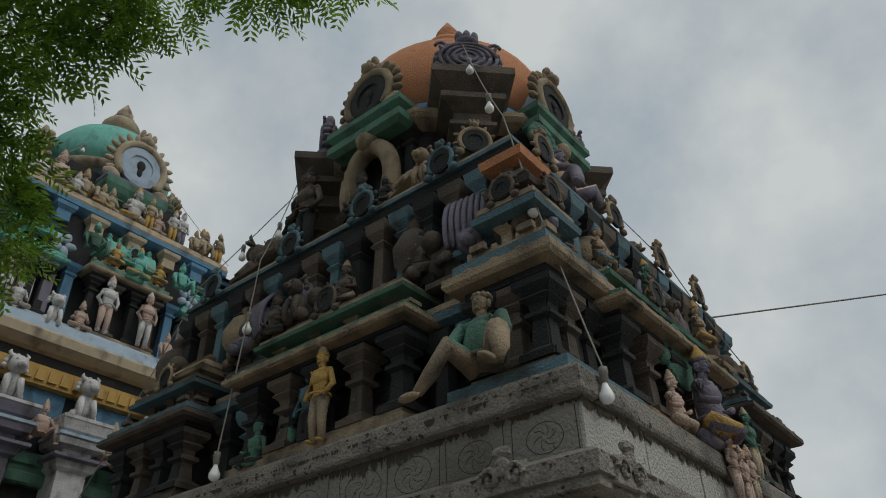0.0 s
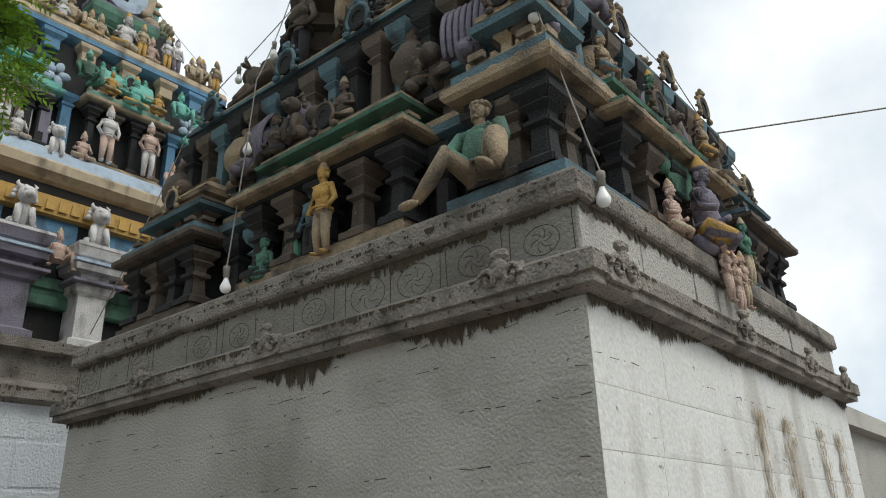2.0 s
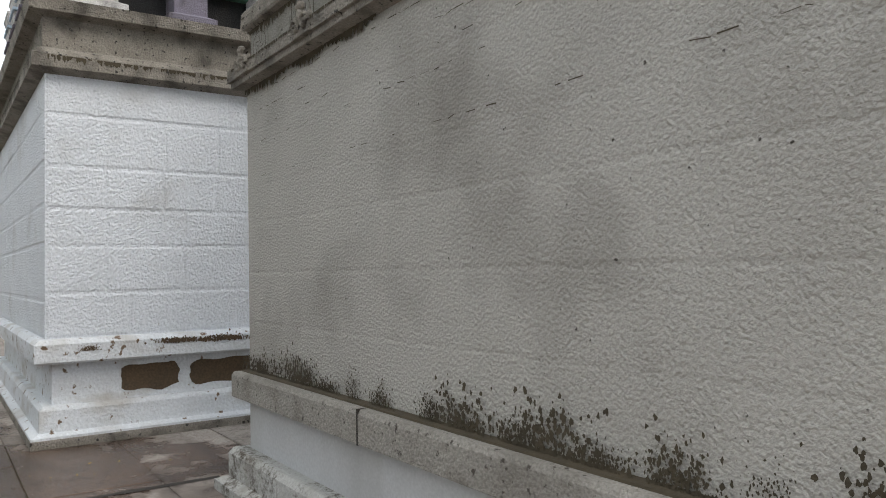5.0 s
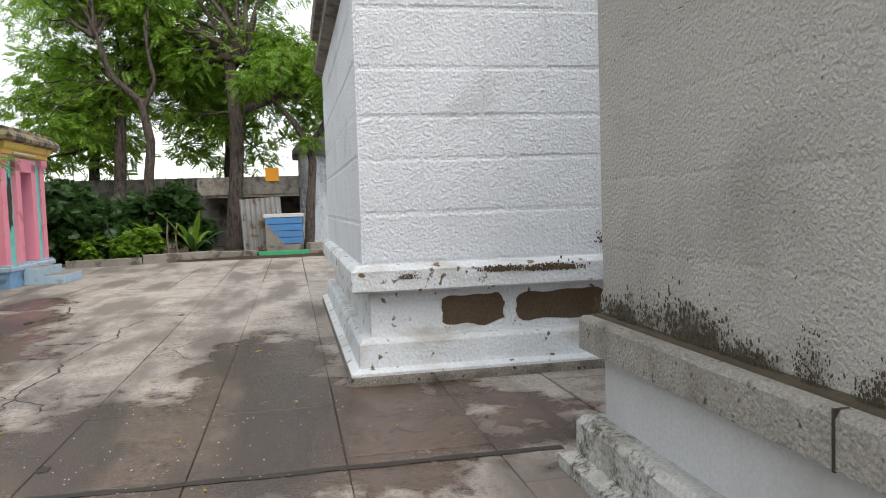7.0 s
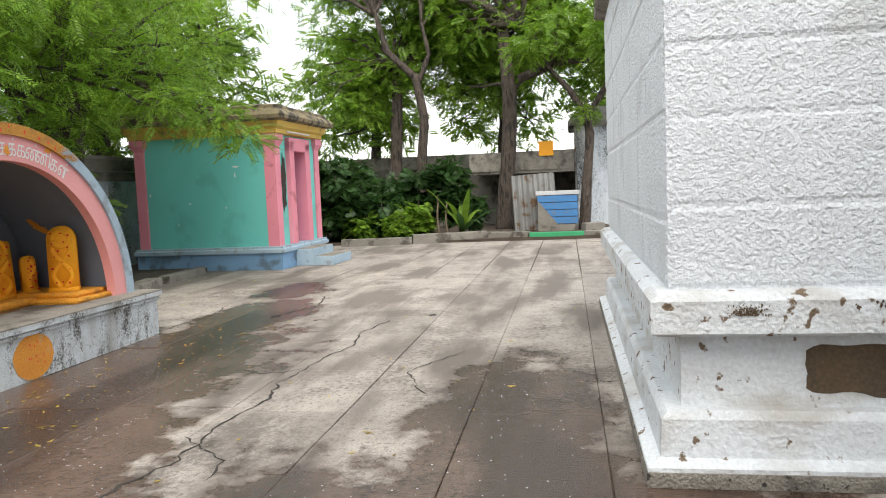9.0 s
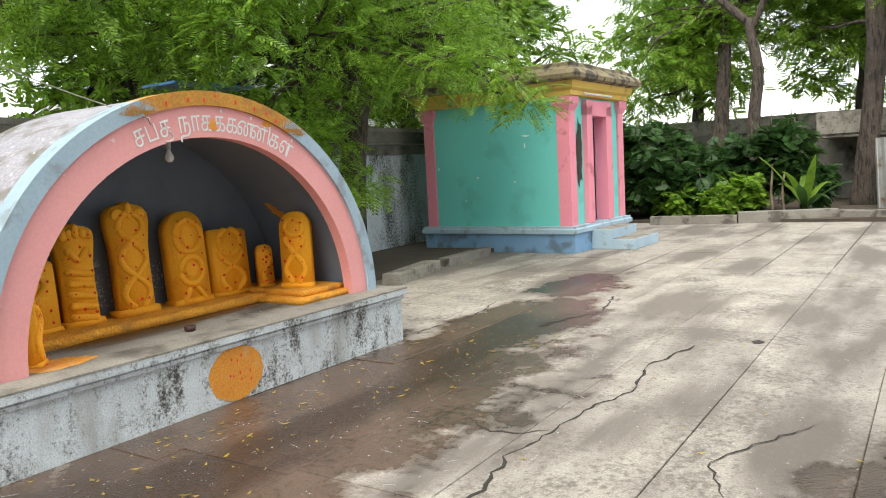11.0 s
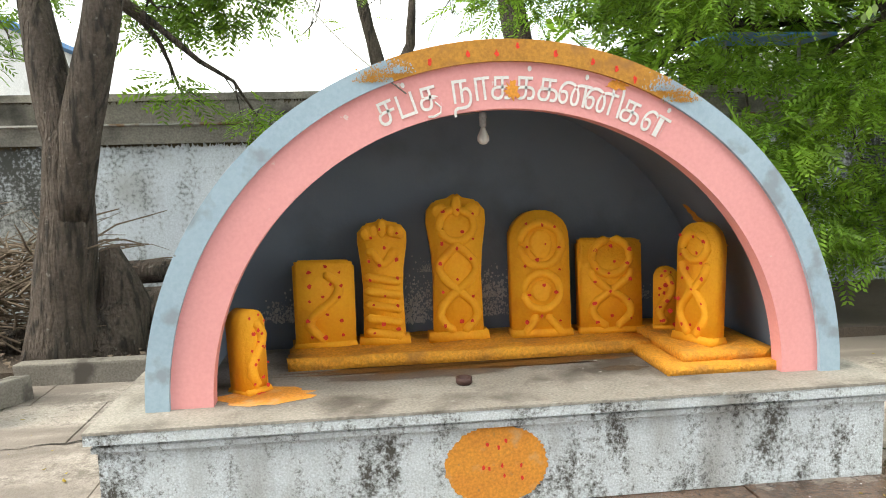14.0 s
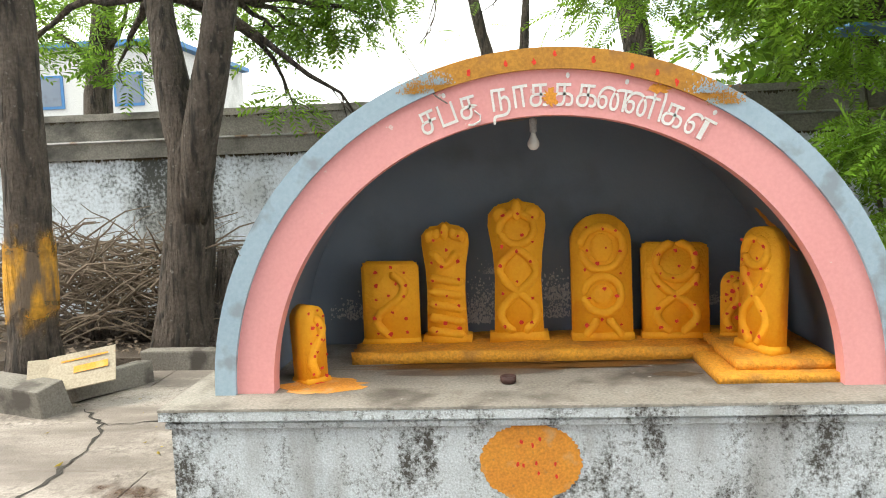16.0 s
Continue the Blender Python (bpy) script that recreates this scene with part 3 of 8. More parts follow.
# ---- small shrine tower and main shrine tower: plain storeys ----
def courses(wall, face, along0, along1, z0, z1, at, material, height=0.36, length=0.75, skip=None, proud=1.0):
    """Dressed blocks with lime joints laid on one face of a wall; face is +x, -y and so on."""
    meshes = {}
    z, row = z0, 0
    count = max(1, round((z1 - z0) / height))
    cuts = [z0] + [z0 + (z1 - z0) * (k + rng.uniform(-0.16, 0.16)) / count for k in range(1, count)] + [z1]
    for row in range(count):
        h = cuts[row + 1] - cuts[row]
        u = along0
        first = True
        while u < along1 - 0.02:
            w = length * rng.choice((0.62, 0.85, 1.0, 1.25, 1.5)) * (0.6 if first and row % 2 else 1.0)
            w = min(w, along1 - u)
            if along1 - u - w < 0.25:
                w = along1 - u
            first = False
            if not (skip and skip(u, u + w, cuts[row])):
                bm = bmesh.new()
                g, d = 0.009 * proud, rng.uniform(0.003, 0.009) * proud
                zz = cuts[row]
                if face == "-y":
                    pts = [(u + g, at, zz + g), (u + w - g, at, zz + g), (u + w - g, at, zz + h - g), (u + g, at, zz + h - g)]
                    out, inn = Vector((0, -d, 0)), Vector((0.018, 0, 0))
                else:
                    pts = [(at, u + g, zz + g), (at, u + w - g, zz + g), (at, u + w - g, zz + h - g), (at, u + g, zz + h - g)]
                    out, inn = Vector((d, 0, 0)), Vector((0, 0.018, 0))
                back = [bm.verts.new(p) for p in pts]
                up = Vector((0, 0, 0.018))
                front = [bm.verts.new(Vector(p) + out + s * inn + k * up) for p, s, k in zip(pts, (1, -1, -1, 1), (1, 1, -1, -1))]
                bm.faces.new(front)
                for i in range(4):
                    bm.faces.new((back[i], back[(i + 1) % 4], front[(i + 1) % 4], front[i]))
                part("stone", bm, material, wall)
            u += w


# Side shrine: plinth, wall, band, frieze and cornice, from the ground up.
AX, AY, AHX, AHY = -3.69, 5.21, 2.245, 2.04
side_shrine = thing("side_shrine", 0, 0, 0, "small limewashed stone shrine under a dark painted stucco tower", "shrine")
bm = bmesh.new()
mould(bm, AX, AY, AHX, AHY, [(0.2, 0.0), (0.2, 0.07), (0.12, 0.1), (0.12, 0.26), (0.09, 0.3)])
part("base_course", bm, GRIMY, side_shrine, "limewashed base course with brown-black grime")
bm = bmesh.new()
mould(bm, AX, AY, AHX, AHY, [(0.0, 0.28), (0.0, 0.66)])
part("recess", bm, SMOOTHLIME, side_shrine, "smooth limewashed recess above the base")
bm = bmesh.new()
mould(bm, AX, AY, AHX, AHY, [(0.06, 0.64), (0.1, 0.66), (0.1, 0.81), (0.085, 0.835), (-0.01, 0.84)])
part("ledge", bm, GRANITE, side_shrine, "projecting granite ledge speckled grey and brown")
bm = bmesh.new()
mould(bm, AX, AY, AHX, AHY, [(0.045, 0.836), (0.04, 0.846), (0.0, 0.858)], False)
part("dirt_line", bm, MOSS, side_shrine, "dark dirt gathered on the ledge")
for x in (-4.12,):
    bm = bmesh.new()
    box(bm, x - 0.006, x + 0.006, AY - AHY - 0.103, AY - AHY - 0.05, 0.655, 0.838)
    part("ledge_joint", bm, CREVICE, side_shrine, "open joint in the ledge")
bm = bmesh.new()
mould(bm, AX, AY, AHX, AHY, [(0.0, 0.83), (0.0, 2.86)])
a_wall = part("wall", bm, GREYLIME, side_shrine, "grey limewashed block wall with dark drips")
bm = bmesh.new()
mould(bm, AX, AY, AHX, AHY, [(0.0, 2.84), (0.09, 2.86), (0.09, 2.9), (0.11, 2.905), (0.11, 2.99), (0.04, 3.03), (-0.02, 3.04)])
part("band", bm, LEDGE, side_shrine, "projecting stone band with carved studs and black mould")
bm = bmesh.new()
mould(bm, AX, AY, AHX, AHY, [(-0.02, 3.02), (-0.02, 3.28)])
part("frieze", bm, FRIEZE, side_shrine, "grey frieze of incised roundels")
bm = bmesh.new()
mould(bm, AX, AY, AHX, AHY, [(-0.02, 3.27), (0.025, 3.285), (0.035, 3.3), (0.03, 3.4), (0.01, 3.425), (-0.1, 3.44)])
part("cornice", bm, LEDGE, side_shrine, "flat mouldy stone cornice slab")
# the lower hall that continues behind it
bm = bmesh.new()
box(bm, -5.5, -1.62, 7.3, 14.0, 0, 2.72)
box(bm, -5.6, -1.5, 7.25, 14.0, 2.72, 2.9, 0.04)
part("rear_hall", bm, GREYLIME, side_shrine, "lower limewashed hall behind the tower")

# Main shrine.
BX, BY, BH = -11.1, 4.85, 2.7
main_shrine = thing("main_shrine", 0, 0, 0, "large whitewashed stone shrine with a many-tiered painted stucco tower", "shrine")
bm = bmesh.new()
mould(bm, BX, BY, BH, BH, [(0.13, 0.0), (0.13, 0.1), (0.06, 0.13), (0.05, 0.32), (0.02, 0.36)])
part("base_course", bm, FLAKY, main_shrine, "whitewashed base course with a grimy foot")
bm = bmesh.new()
mould(bm, BX, BY, BH, BH, [(-0.06, 0.33), (-0.06, 0.76)])
part("recess", bm, FLAKY, main_shrine, "recessed course with patches of bare brown stone")
bm = bmesh.new()
mould(bm, BX, BY, BH, BH, [(0.06, 0.74), (0.1, 0.76), (0.1, 0.92), (0.06, 0.96), (-0.03, 0.97)])
part("ledge", bm, FLAKY, main_shrine, "whitewashed ledge with flaking paint")
bm = bmesh.new()
mould(bm, BX, BY, BH, BH, [(0.0, 0.95), (0.0, 3.42)])
b_wall = part("wall", bm, LIME, main_shrine, "whitewashed wall of large dressed stone blocks")
bm = bmesh.new()
mould(bm, BX, BY, BH, BH, [(0.0, 3.4), (0.12, 3.44), (0.12, 3.56), (0.06, 3.62), (0.02, 3.64), (0.02, 3.92), (0.14, 3.95), (0.16, 4.06), (0.0, 4.1)])
part("band", bm, LEDGE, main_shrine, "mouldy stone band")

for x0, x1, z, seed in ((2.8, 3.35, 0.55, 1), (3.45, 4.25, 0.55, 2)):
    local = random.Random(seed)
    bm = bmesh.new()
    n = 40
    cy, cz, ry, rz = (x0 + x1) / 2, z, (x1 - x0) / 2, 0.13
    bm.faces.new([bm.verts.new((BX + BH - 0.056, cy + ry * (0.97 + 0.12 * noise.noise(Vector((0.35 * k, seed, 0)))) * max(-1, min(1, 1.25 * math.cos(2 * math.pi * k / n))), cz + rz * (0.95 + 0.25 * noise.noise(Vector((0.3 * k, seed, 7)))) * max(-1, min(1, 1.3 * math.sin(2 * math.pi * k / n))))) for k in range(n)])
    part("bare_patch", bm, RAWSTONE, main_shrine, "bare brown stone where the paint has gone")


def flaked(wall, face, at, u, z, ru, rz, seed, material, label, name="moss_patch"):
    """A cluster of small ragged flakes on a wall face."""
    local = random.Random(seed)
    bm = bmesh.new()
    for k in range(420):
        cu, cz = u + local.gauss(0, 0.5) * ru, z + abs(local.gauss(0, 0.45)) * rz
        s = local.uniform(0.1, 1.0) ** 1.5 * 0.0155 * min(1.5, ru * 4)
        pts = [(cu + s * local.uniform(0.4, 1.2) * math.cos(a), cz + 1.3 * s * local.uniform(0.4, 1.3) * math.sin(a)) for a in (2 * math.pi * j / 9 for j in range(9))]
        lift = 0.0035 + 0.00002 * k
        if face[1] == "y":
            bm.faces.new([bm.verts.new((a, at - lift if face == "-y" else at + lift, b)) for a, b in pts])
        else:
            bm.faces.new([bm.verts.new((at + lift, a, b)) for a, b in pts])
    patch = part(name, bm, material, wall, label)
    patch["kind"] = "stuff"
    return patch


for k in range(15):
    flaked(a_wall, "-y", AY - AHY - 0.012, -5.75 + 0.3 * k + rng.uniform(-0.1, 0.1), 0.85, 0.16 * rng.uniform(0.5, 1.5), 0.13 * rng.uniform(0.4, 1.6), 300 + k, MOSS, "black moss creeping up from the ledge")


def drips(parent, face, at, u0, u1, z, count, seed, longest=0.075):
    """Black water marks hanging below a ledge, in uneven runs; under the cornice also painted shade."""
    local = random.Random(seed)
    bm = bmesh.new()
    for k in range(count):
        u = local.uniform(u0, u1)
        run = 0.5 + 1.6 * noise.noise(Vector((u * 1.7, seed, 0)))
        if run < 0.12:
            continue
        a, b, lift = local.uniform(0.004, 0.022), longest * run * local.random() ** 1.6 + 0.012, 0.0035 + 0.000006 * k
        pts = [(u - a, z), (u + a, z), (u + a * local.uniform(0.5, 1.4), z - b * 0.5), (u + a * local.uniform(-0.3, 0.5), z - b), (u - a * local.uniform(0.5, 1.3), z - b * 0.6)]
        bm.faces.new([bm.verts.new((p, at - lift, q) if face == "-y" else (p, at + lift, q) if face == "+y" else (at + lift, p, q)) for p, q in pts])
    runs = part("black_drip", bm, MOSS, parent, "black marks under a ledge")
    runs["kind"] = "stuff"


def incised(parent, face, at, u0, u1, heights, seed):
    """Broken horizontal mason's lines, laid on as thin dark strips."""
    local = random.Random(seed)
    bm = bmesh.new()
    for z in heights:
        u = u0
        while u < u1:
            w = min(local.uniform(0.01, 0.09), u1 - u)
            if local.random() < 0.35 + 0.5 * noise.noise(Vector((u * 0.9, z * 3, seed))):
                t = local.uniform(0.001, 0.0035)
                a, b = z + local.uniform(-0.006, 0.006), z + local.uniform(-0.006, 0.006)
                pts = [(u, a - t), (u + w, b - t), (u + w, b + t * 0.6), (u, a + t * 0.6)]
                bm.faces.new([bm.verts.new((p, at - 0.0034, q) if face == "-y" else (at + 0.0034, p, q)) for p, q in pts])
            u += w + local.uniform(0.0, 0.09)
    lines = part("incised_line", bm, MOSS, parent, "broken incised lines in the wall")
    lines["kind"] = "stuff"


SOUTH, EAST = AY - AHY, AX + AHX
drips(a_wall, "-y", SOUTH - 0.008, AX - AHX, EAST, 2.85, 1000, 31, 0.1)
drips(a_wall, "+x", EAST + 0.008, SOUTH, AY + AHY, 2.85, 900, 32, 0.11)
# Below the cornice these marks also paint its shadowed patches.
drips(side_shrine, "-y", SOUTH + 0.02, AX - AHX, EAST, 3.28, 700, 33, 0.09)
drips(side_shrine, "+x", EAST - 0.003, SOUTH, AY + AHY, 3.28, 600, 34, 0.09)
drips(side_shrine, "-y", SOUTH - 0.11, AX - AHX, EAST, 2.985, 300, 35, 0.03)
drips(side_shrine, "+x", EAST + 0.11, SOUTH, AY + AHY, 2.985, 300, 36, 0.03)
drips(side_shrine, "-y", SOUTH - 0.036, AX - AHX, EAST, 3.36, 120, 37, 0.03)
drips(main_shrine, "+x", BX + BH + 0.12, BY - BH, BY + BH, 3.55, 400, 38, 0.1)
drips(main_shrine, "-y", BY - BH - 0.12, BX - BH, BX + BH, 3.55, 400, 39, 0.1)
incised(a_wall, "-y", SOUTH - 0.009, AX - AHX, EAST, (2.78, 2.66, 2.55, 2.44, 2.2), 41)
incised(a_wall, "+x", EAST + 0.009, SOUTH, AY + AHY, (2.6, 2.3), 42)
STREAK = surface("rust_streak", (0.34, 0.26, 0.16), (0.44, 0.35, 0.23), 0.9, 8, 60, 0.5, 0.01, (0.68, 0.67, 0.64), 0.55, 9, soak=(1, 1, 0.2), soft=0.3)
for k, (y, w) in enumerate(((5.05, 0.1), (5.55, 0.12), (6.3, 0.1), (6.75, 0.09))):
    bm = bmesh.new()
    local = random.Random(k)
    for j in range(260):
        u, z, a, b = y + local.gauss(0, 0.5) * w, 2.55 - 1.6 * local.random() ** 1.2, local.uniform(0.003, 0.01), local.uniform(0.01, 0.06)
        bm.faces.new([bm.verts.new((AX + AHX + 0.0135 + 0.00003 * j, u + a * p, z + b * q)) for p, q in ((-1, -0.6), (0.1, -1.0), (1, -0.3), (0.8, 0.6), (-0.2, 1.0), (-0.9, 0.4))])
    streak = part("rust_streak", bm, STREAK, side_shrine, "brown water streak down the wall")
    streak["kind"] = "stuff"
for k, (y, z, ru, rz) in enumerate(((4.3, 1.12, 0.14, 0.1), (3.3, 0.93, 0.2, 0.04), (3.75, 0.92, 0.24, 0.05), (2.5, 0.9, 0.08, 0.05))):
    flaked(b_wall, "+x", BX + BH + (0.012 if z > 1 else 0.1), y, z - 0.05, ru, rz, 380 + k, RAWSTONE, "flaked brown patch")
bm = bmesh.new()
mould(bm, BX, BY, BH, BH, [(0.134, 0.0), (0.136, 0.05), (0.133, 0.075), (0.12, 0.09)])
part("foot_course", bm, LEDGE, main_shrine, "grimy foot of the base course")

# carved studs on the band of the side shrine
def stud(M):
    bm = bmesh.new()
    box(bm, -0.12, 0.12, -0.005, 0.03, -0.02, 0.1, 0.01, 0.006)
    for side in (-1, 1):
        tube(bm, [(side * (0.06 + 0.05 * (1 - k / 16) * math.cos(0.55 * k)), -0.012, 0.045 + 0.055 * (1 - k / 16) * math.sin(0.55 * k)) for k in range(14)], [0.014] * 14, 6)
    ball(bm, (0, -0.005, 0.09), (0.04, 0.025, 0.05), None, 9)
    ball(bm, (0, -0.005, 0.15), (0.055, 0.025, 0.03), None, 9)
    for v in bm.verts:
        v.co += 0.008 * noise.noise_vector(v.co * 20)
    bm.transform(M)
    part("carved_stud", bm, LEDGE, side_shrine, "small carved scroll stud")


for x in (-5.72, -4.72, -3.4, -1.78):
    stud(pose(x, AY - AHY - 0.115, 2.92))
for y in (3.3, 4.75, 6.0, 6.9):
    stud(pose(AX + AHX + 0.115, y, 2.9, 0, 0, 90))
def frieze_relief(face, at, u0, u1):
    """Worn roundels and squares with petals cut into the frieze."""
    local = random.Random(5)
    n = int((u1 - u0) / 0.36)
    for k in range(n):
        c = u0 + (k + 0.5) * (u1 - u0) / n + local.uniform(-0.03, 0.03)
        if local.random() < 0.25:
            continue
        bm = bmesh.new()
        r = local.uniform(0.07, 0.095)
        put = lambda p, q: (p, at, q) if face == "-y" else (at, p, q)
        tube(bm, [put(c + 1.35 * r * math.cos(a), 3.14 + r * math.sin(a)) for a in (2 * math.pi * j / 20 for j in range(21))], [0.0022] * 21, 5)
        for j in range(6):
            a = j * math.pi / 3 + k
            tube(bm, [put(c + r * (0.2 + 0.7 * s) * math.cos(a + 0.9 * s), 3.14 + r * (0.2 + 0.6 * s) * math.sin(a + 0.9 * s)) for s in (0, 0.33, 0.66, 1)], [0.002] * 4, 5)
        for e in (-0.17, 0.165):
            tube(bm, [put(c + e, 3.045), put(c + e + local.uniform(-0.008, 0.008), 3.25)], [0.0028, 0.0028], 5)
        part("roundel", bm, MOSS, side_shrine, "worn incised roundel")


frieze_relief("-y", AY - AHY + 0.02, AX - AHX, AX + AHX)
# East blocks are lighter than the frieze, painting in the sun on that side.
for y0, y1 in ((3.2, 3.78), (3.79, 4.42), (4.44, 4.76), (4.77, 5.5), (5.51, 6.1), (6.12, 6.6), (6.61, 7.2)):
    bm = bmesh.new()
    box(bm, EAST - 0.03, EAST - 0.008 + 0.004 * rng.random(), y0, y1, 3.035, 3.272, 0.0, 0.006)
    part("frieze_block", bm, GREYLIME, side_shrine, "limewashed frieze block, lighter to carry sunlight on the east side")


# ---- stucco towers ----
def figure(pose_kind, s, colour, cloth):
    """A plain stucco idol: seated, standing or squatting guardian. One mesh, two colours."""
    bm = bmesh.new()
    if pose_kind == "standing":
        ball(bm, (0, 0, 0.62), (0.1, 0.075, 0.16), None, 10)
        ball(bm, (0, 0, 0.45), (0.1, 0.08, 0.08), None, 10)
        for k in (-1, 1):
            tube(bm, [(0.05 * k, 0, 0.46), (0.06 * k, -0.02, 0.24), (0.06 * k, 0, 0.02)], [0.065, 0.05, 0.035], 8)
            ball(bm, (0.065 * k, -0.04, 0.02), (0.03, 0.06, 0.02), None, 6)
            tube(bm, [(0.1 * k, 0, 0.74), (0.17 * k, 0.0, 0.58), (0.13 * k, -0.08, 0.44)], [0.04, 0.033, 0.024], 7)
        top = 0.78
    elif pose_kind == "squat":
        ball(bm, (0, 0, 0.32), (0.13, 0.1, 0.18), None, 10)
        for k in (-1, 1):
            tube(bm, [(0.07 * k, 0, 0.16), (0.2 * k, -0.16, 0.32), (0.2 * k, -0.18, 0.02)], [0.075, 0.06, 0.04], 8)
            ball(bm, (0.2 * k, -0.23, 0.02), (0.035, 0.08, 0.025), None, 6)
            tube(bm, [(0.13 * k, 0, 0.44), (0.21 * k, -0.06, 0.32), (0.17 * k, -0.18, 0.3)], [0.045, 0.036, 0.03], 7)
        top = 0.5
    elif pose_kind == "perched":
        ball(bm, (0, 0, 0.26), (0.15, 0.11, 0.2), None, 12)
        tube(bm, [(0.08, 0, 0.1), (0.25, -0.2, 0.2), (0.28, -0.22, 0.06), (0.26, -0.24, -0.02)], [0.09, 0.08, 0.055, 0.045], 9)
        tube(bm, [(-0.06, 0, 0.1), (-0.14, -0.22, 0.2), (-0.22, -0.28, 0.02), (-0.3, -0.32, -0.1)], [0.09, 0.075, 0.055, 0.035], 9)
        ball(bm, (0.24, -0.3, -0.02), (0.045, 0.1, 0.03), None, 8)
        ball(bm, (-0.35, -0.34, -0.12), (0.09, 0.04, 0.03), None, 8)
        tube(bm, [(0.15, 0, 0.42), (0.22, -0.06, 0.27), (0.2, -0.2, 0.2)], [0.055, 0.045, 0.03], 8)
        tube(bm, [(-0.15, 0, 0.42), (-0.22, -0.1, 0.26), (-0.13, -0.24, 0.24)], [0.055, 0.045, 0.03], 8)
        top = 0.46
    else:
        ball(bm, (0, 0, 0.28), (0.11, 0.085, 0.17), None, 10)
        for k in (-1, 1):
            tube(bm, [(0.06 * k, 0, 0.1), (0.21 * k, -0.08, 0.09), (0.02 * k, -0.18, 0.06)], [0.07, 0.06, 0.035], 8)
            tube(bm, [(0.11 * k, 0, 0.4), (0.18 * k, -0.02, 0.26), (0.12 * k, -0.12, 0.24)], [0.04, 0.034, 0.025], 7)
        tube(bm, [(-0.18, 0.02, 0.02), (0.18, 0.02, 0.02)], [0.05, 0.05], 6)
        top = 0.46
    body = len(bm.faces)
    ball(bm, (0, 0, top - 0.06), (0.15, 0.075, 0.06), None, 10)
    ball(bm, (0, -0.03, top - 0.12), (0.12, 0.07, 0.08), None, 10)
    tube(bm, [(0, 0, top - 0.02), (0, -0.005, top + 0.06)], [0.042, 0.036], 8)
    ball(bm, (0, -0.012, top + 0.1), (0.056, 0.06, 0.075), None, 12)
    ball(bm, (0, -0.068, top + 0.09), (0.011, 0.016, 0.018), None, 6)
    ball(bm, (0, -0.055, top + 0.05), (0.024, 0.02, 0.014), None, 6)
    for k in (-1, 1):
        ball(bm, (0.06 * k, 0, top + 0.085), (0.014, 0.022, 0.04), None, 6)
        ball(bm, (0.022 * k, -0.06, top + 0.112), (0.012, 0.01, 0.008), None, 6)
    tube(bm, [(0.115 * math.cos(a), -0.01 + 0.1 * math.sin(a), top - 0.3) for a in (2 * math.pi * k / 14 for k in range(15))], [0.016] * 15, 5)
    if pose_kind == "perched":
        for k in range(12):
            ball(bm, (0.055 * math.cos(0.55 * k), 0.01 + 0.055 * math.sin(0.55 * k), top + 0.15), (0.025, 0.025, 0.022), None, 6)
    else:
        lathe(bm, 0, 0, [(0.058, top + 0.13), (0.068, top + 0.145), (0.056, top + 0.16), (0.06, top + 0.175), (0.044, top + 0.19), (0.048, top + 0.21), (0.03, top + 0.225), (0.03, top + 0.24), (0.008, top + 0.27)], 10)
    tube(bm, [(0.1 * math.cos(a), -0.05, top - 0.03 - 0.06 * math.sin(a)) for a in (math.pi * k / 8 for k in range(9))], [0.012] * 9, 5)
    for v in bm.verts:
        v.co += 0.008 * noise.noise_vector(v.co * 17)
    bm.faces.ensure_lookup_table()
    for i, f in enumerate(bm.faces):
        f.smooth = True
        c = f.calc_center_median()
        if pose_kind == "perched":
            f.material_index = 0 if 0.16 < c.z < top - 0.02 and c.y > -0.16 else 1
        elif (c.z < (0.44 if pose_kind == "standing" else 0.14) and c.z > 0.06) or c.z > top + 0.16:
            f.material_index = 1
    bmesh.ops.scale(bm, vec=(s, s, s), verts=bm.verts)
    me = bpy.data.meshes.new("statue")
    bm.to_mesh(me)
    bm.free()
    me.materials.append(STUCCO[colour])
    me.materials.append(STUCCO[cloth])
    return me


KINDS = {}
LABELS = {"standing": "weathered painted stucco statue standing on the tower", "seated": "weathered painted stucco statue seated on the tower", "squat": "squatting painted stucco guardian figure on the tower ledge", "perched": "stucco guardian perched with one leg over the cornice edge"}
WORDS = {"flesh": "flesh-pink", "white": "whitish", "ochre": "golden-ochre", "green": "green", "mint": "mint-green", "violet": "violet-grey", "brown": "brown", "sand": "sand-coloured", "blue": "blue", "dark": "blackened", "slate": "slate-blue", "umber": "dull tan"}


def idol(M, kind, s, colour, cloth):
    key = (kind, s, colour, cloth)
    if key not in KINDS:
        KINDS[key] = figure(*key)
    ob = new("statue", KINDS[key])
    ob.matrix_basis = M
    return tagged(ob, WORDS[colour] + " " + LABELS[kind], "statue", "tower statues")


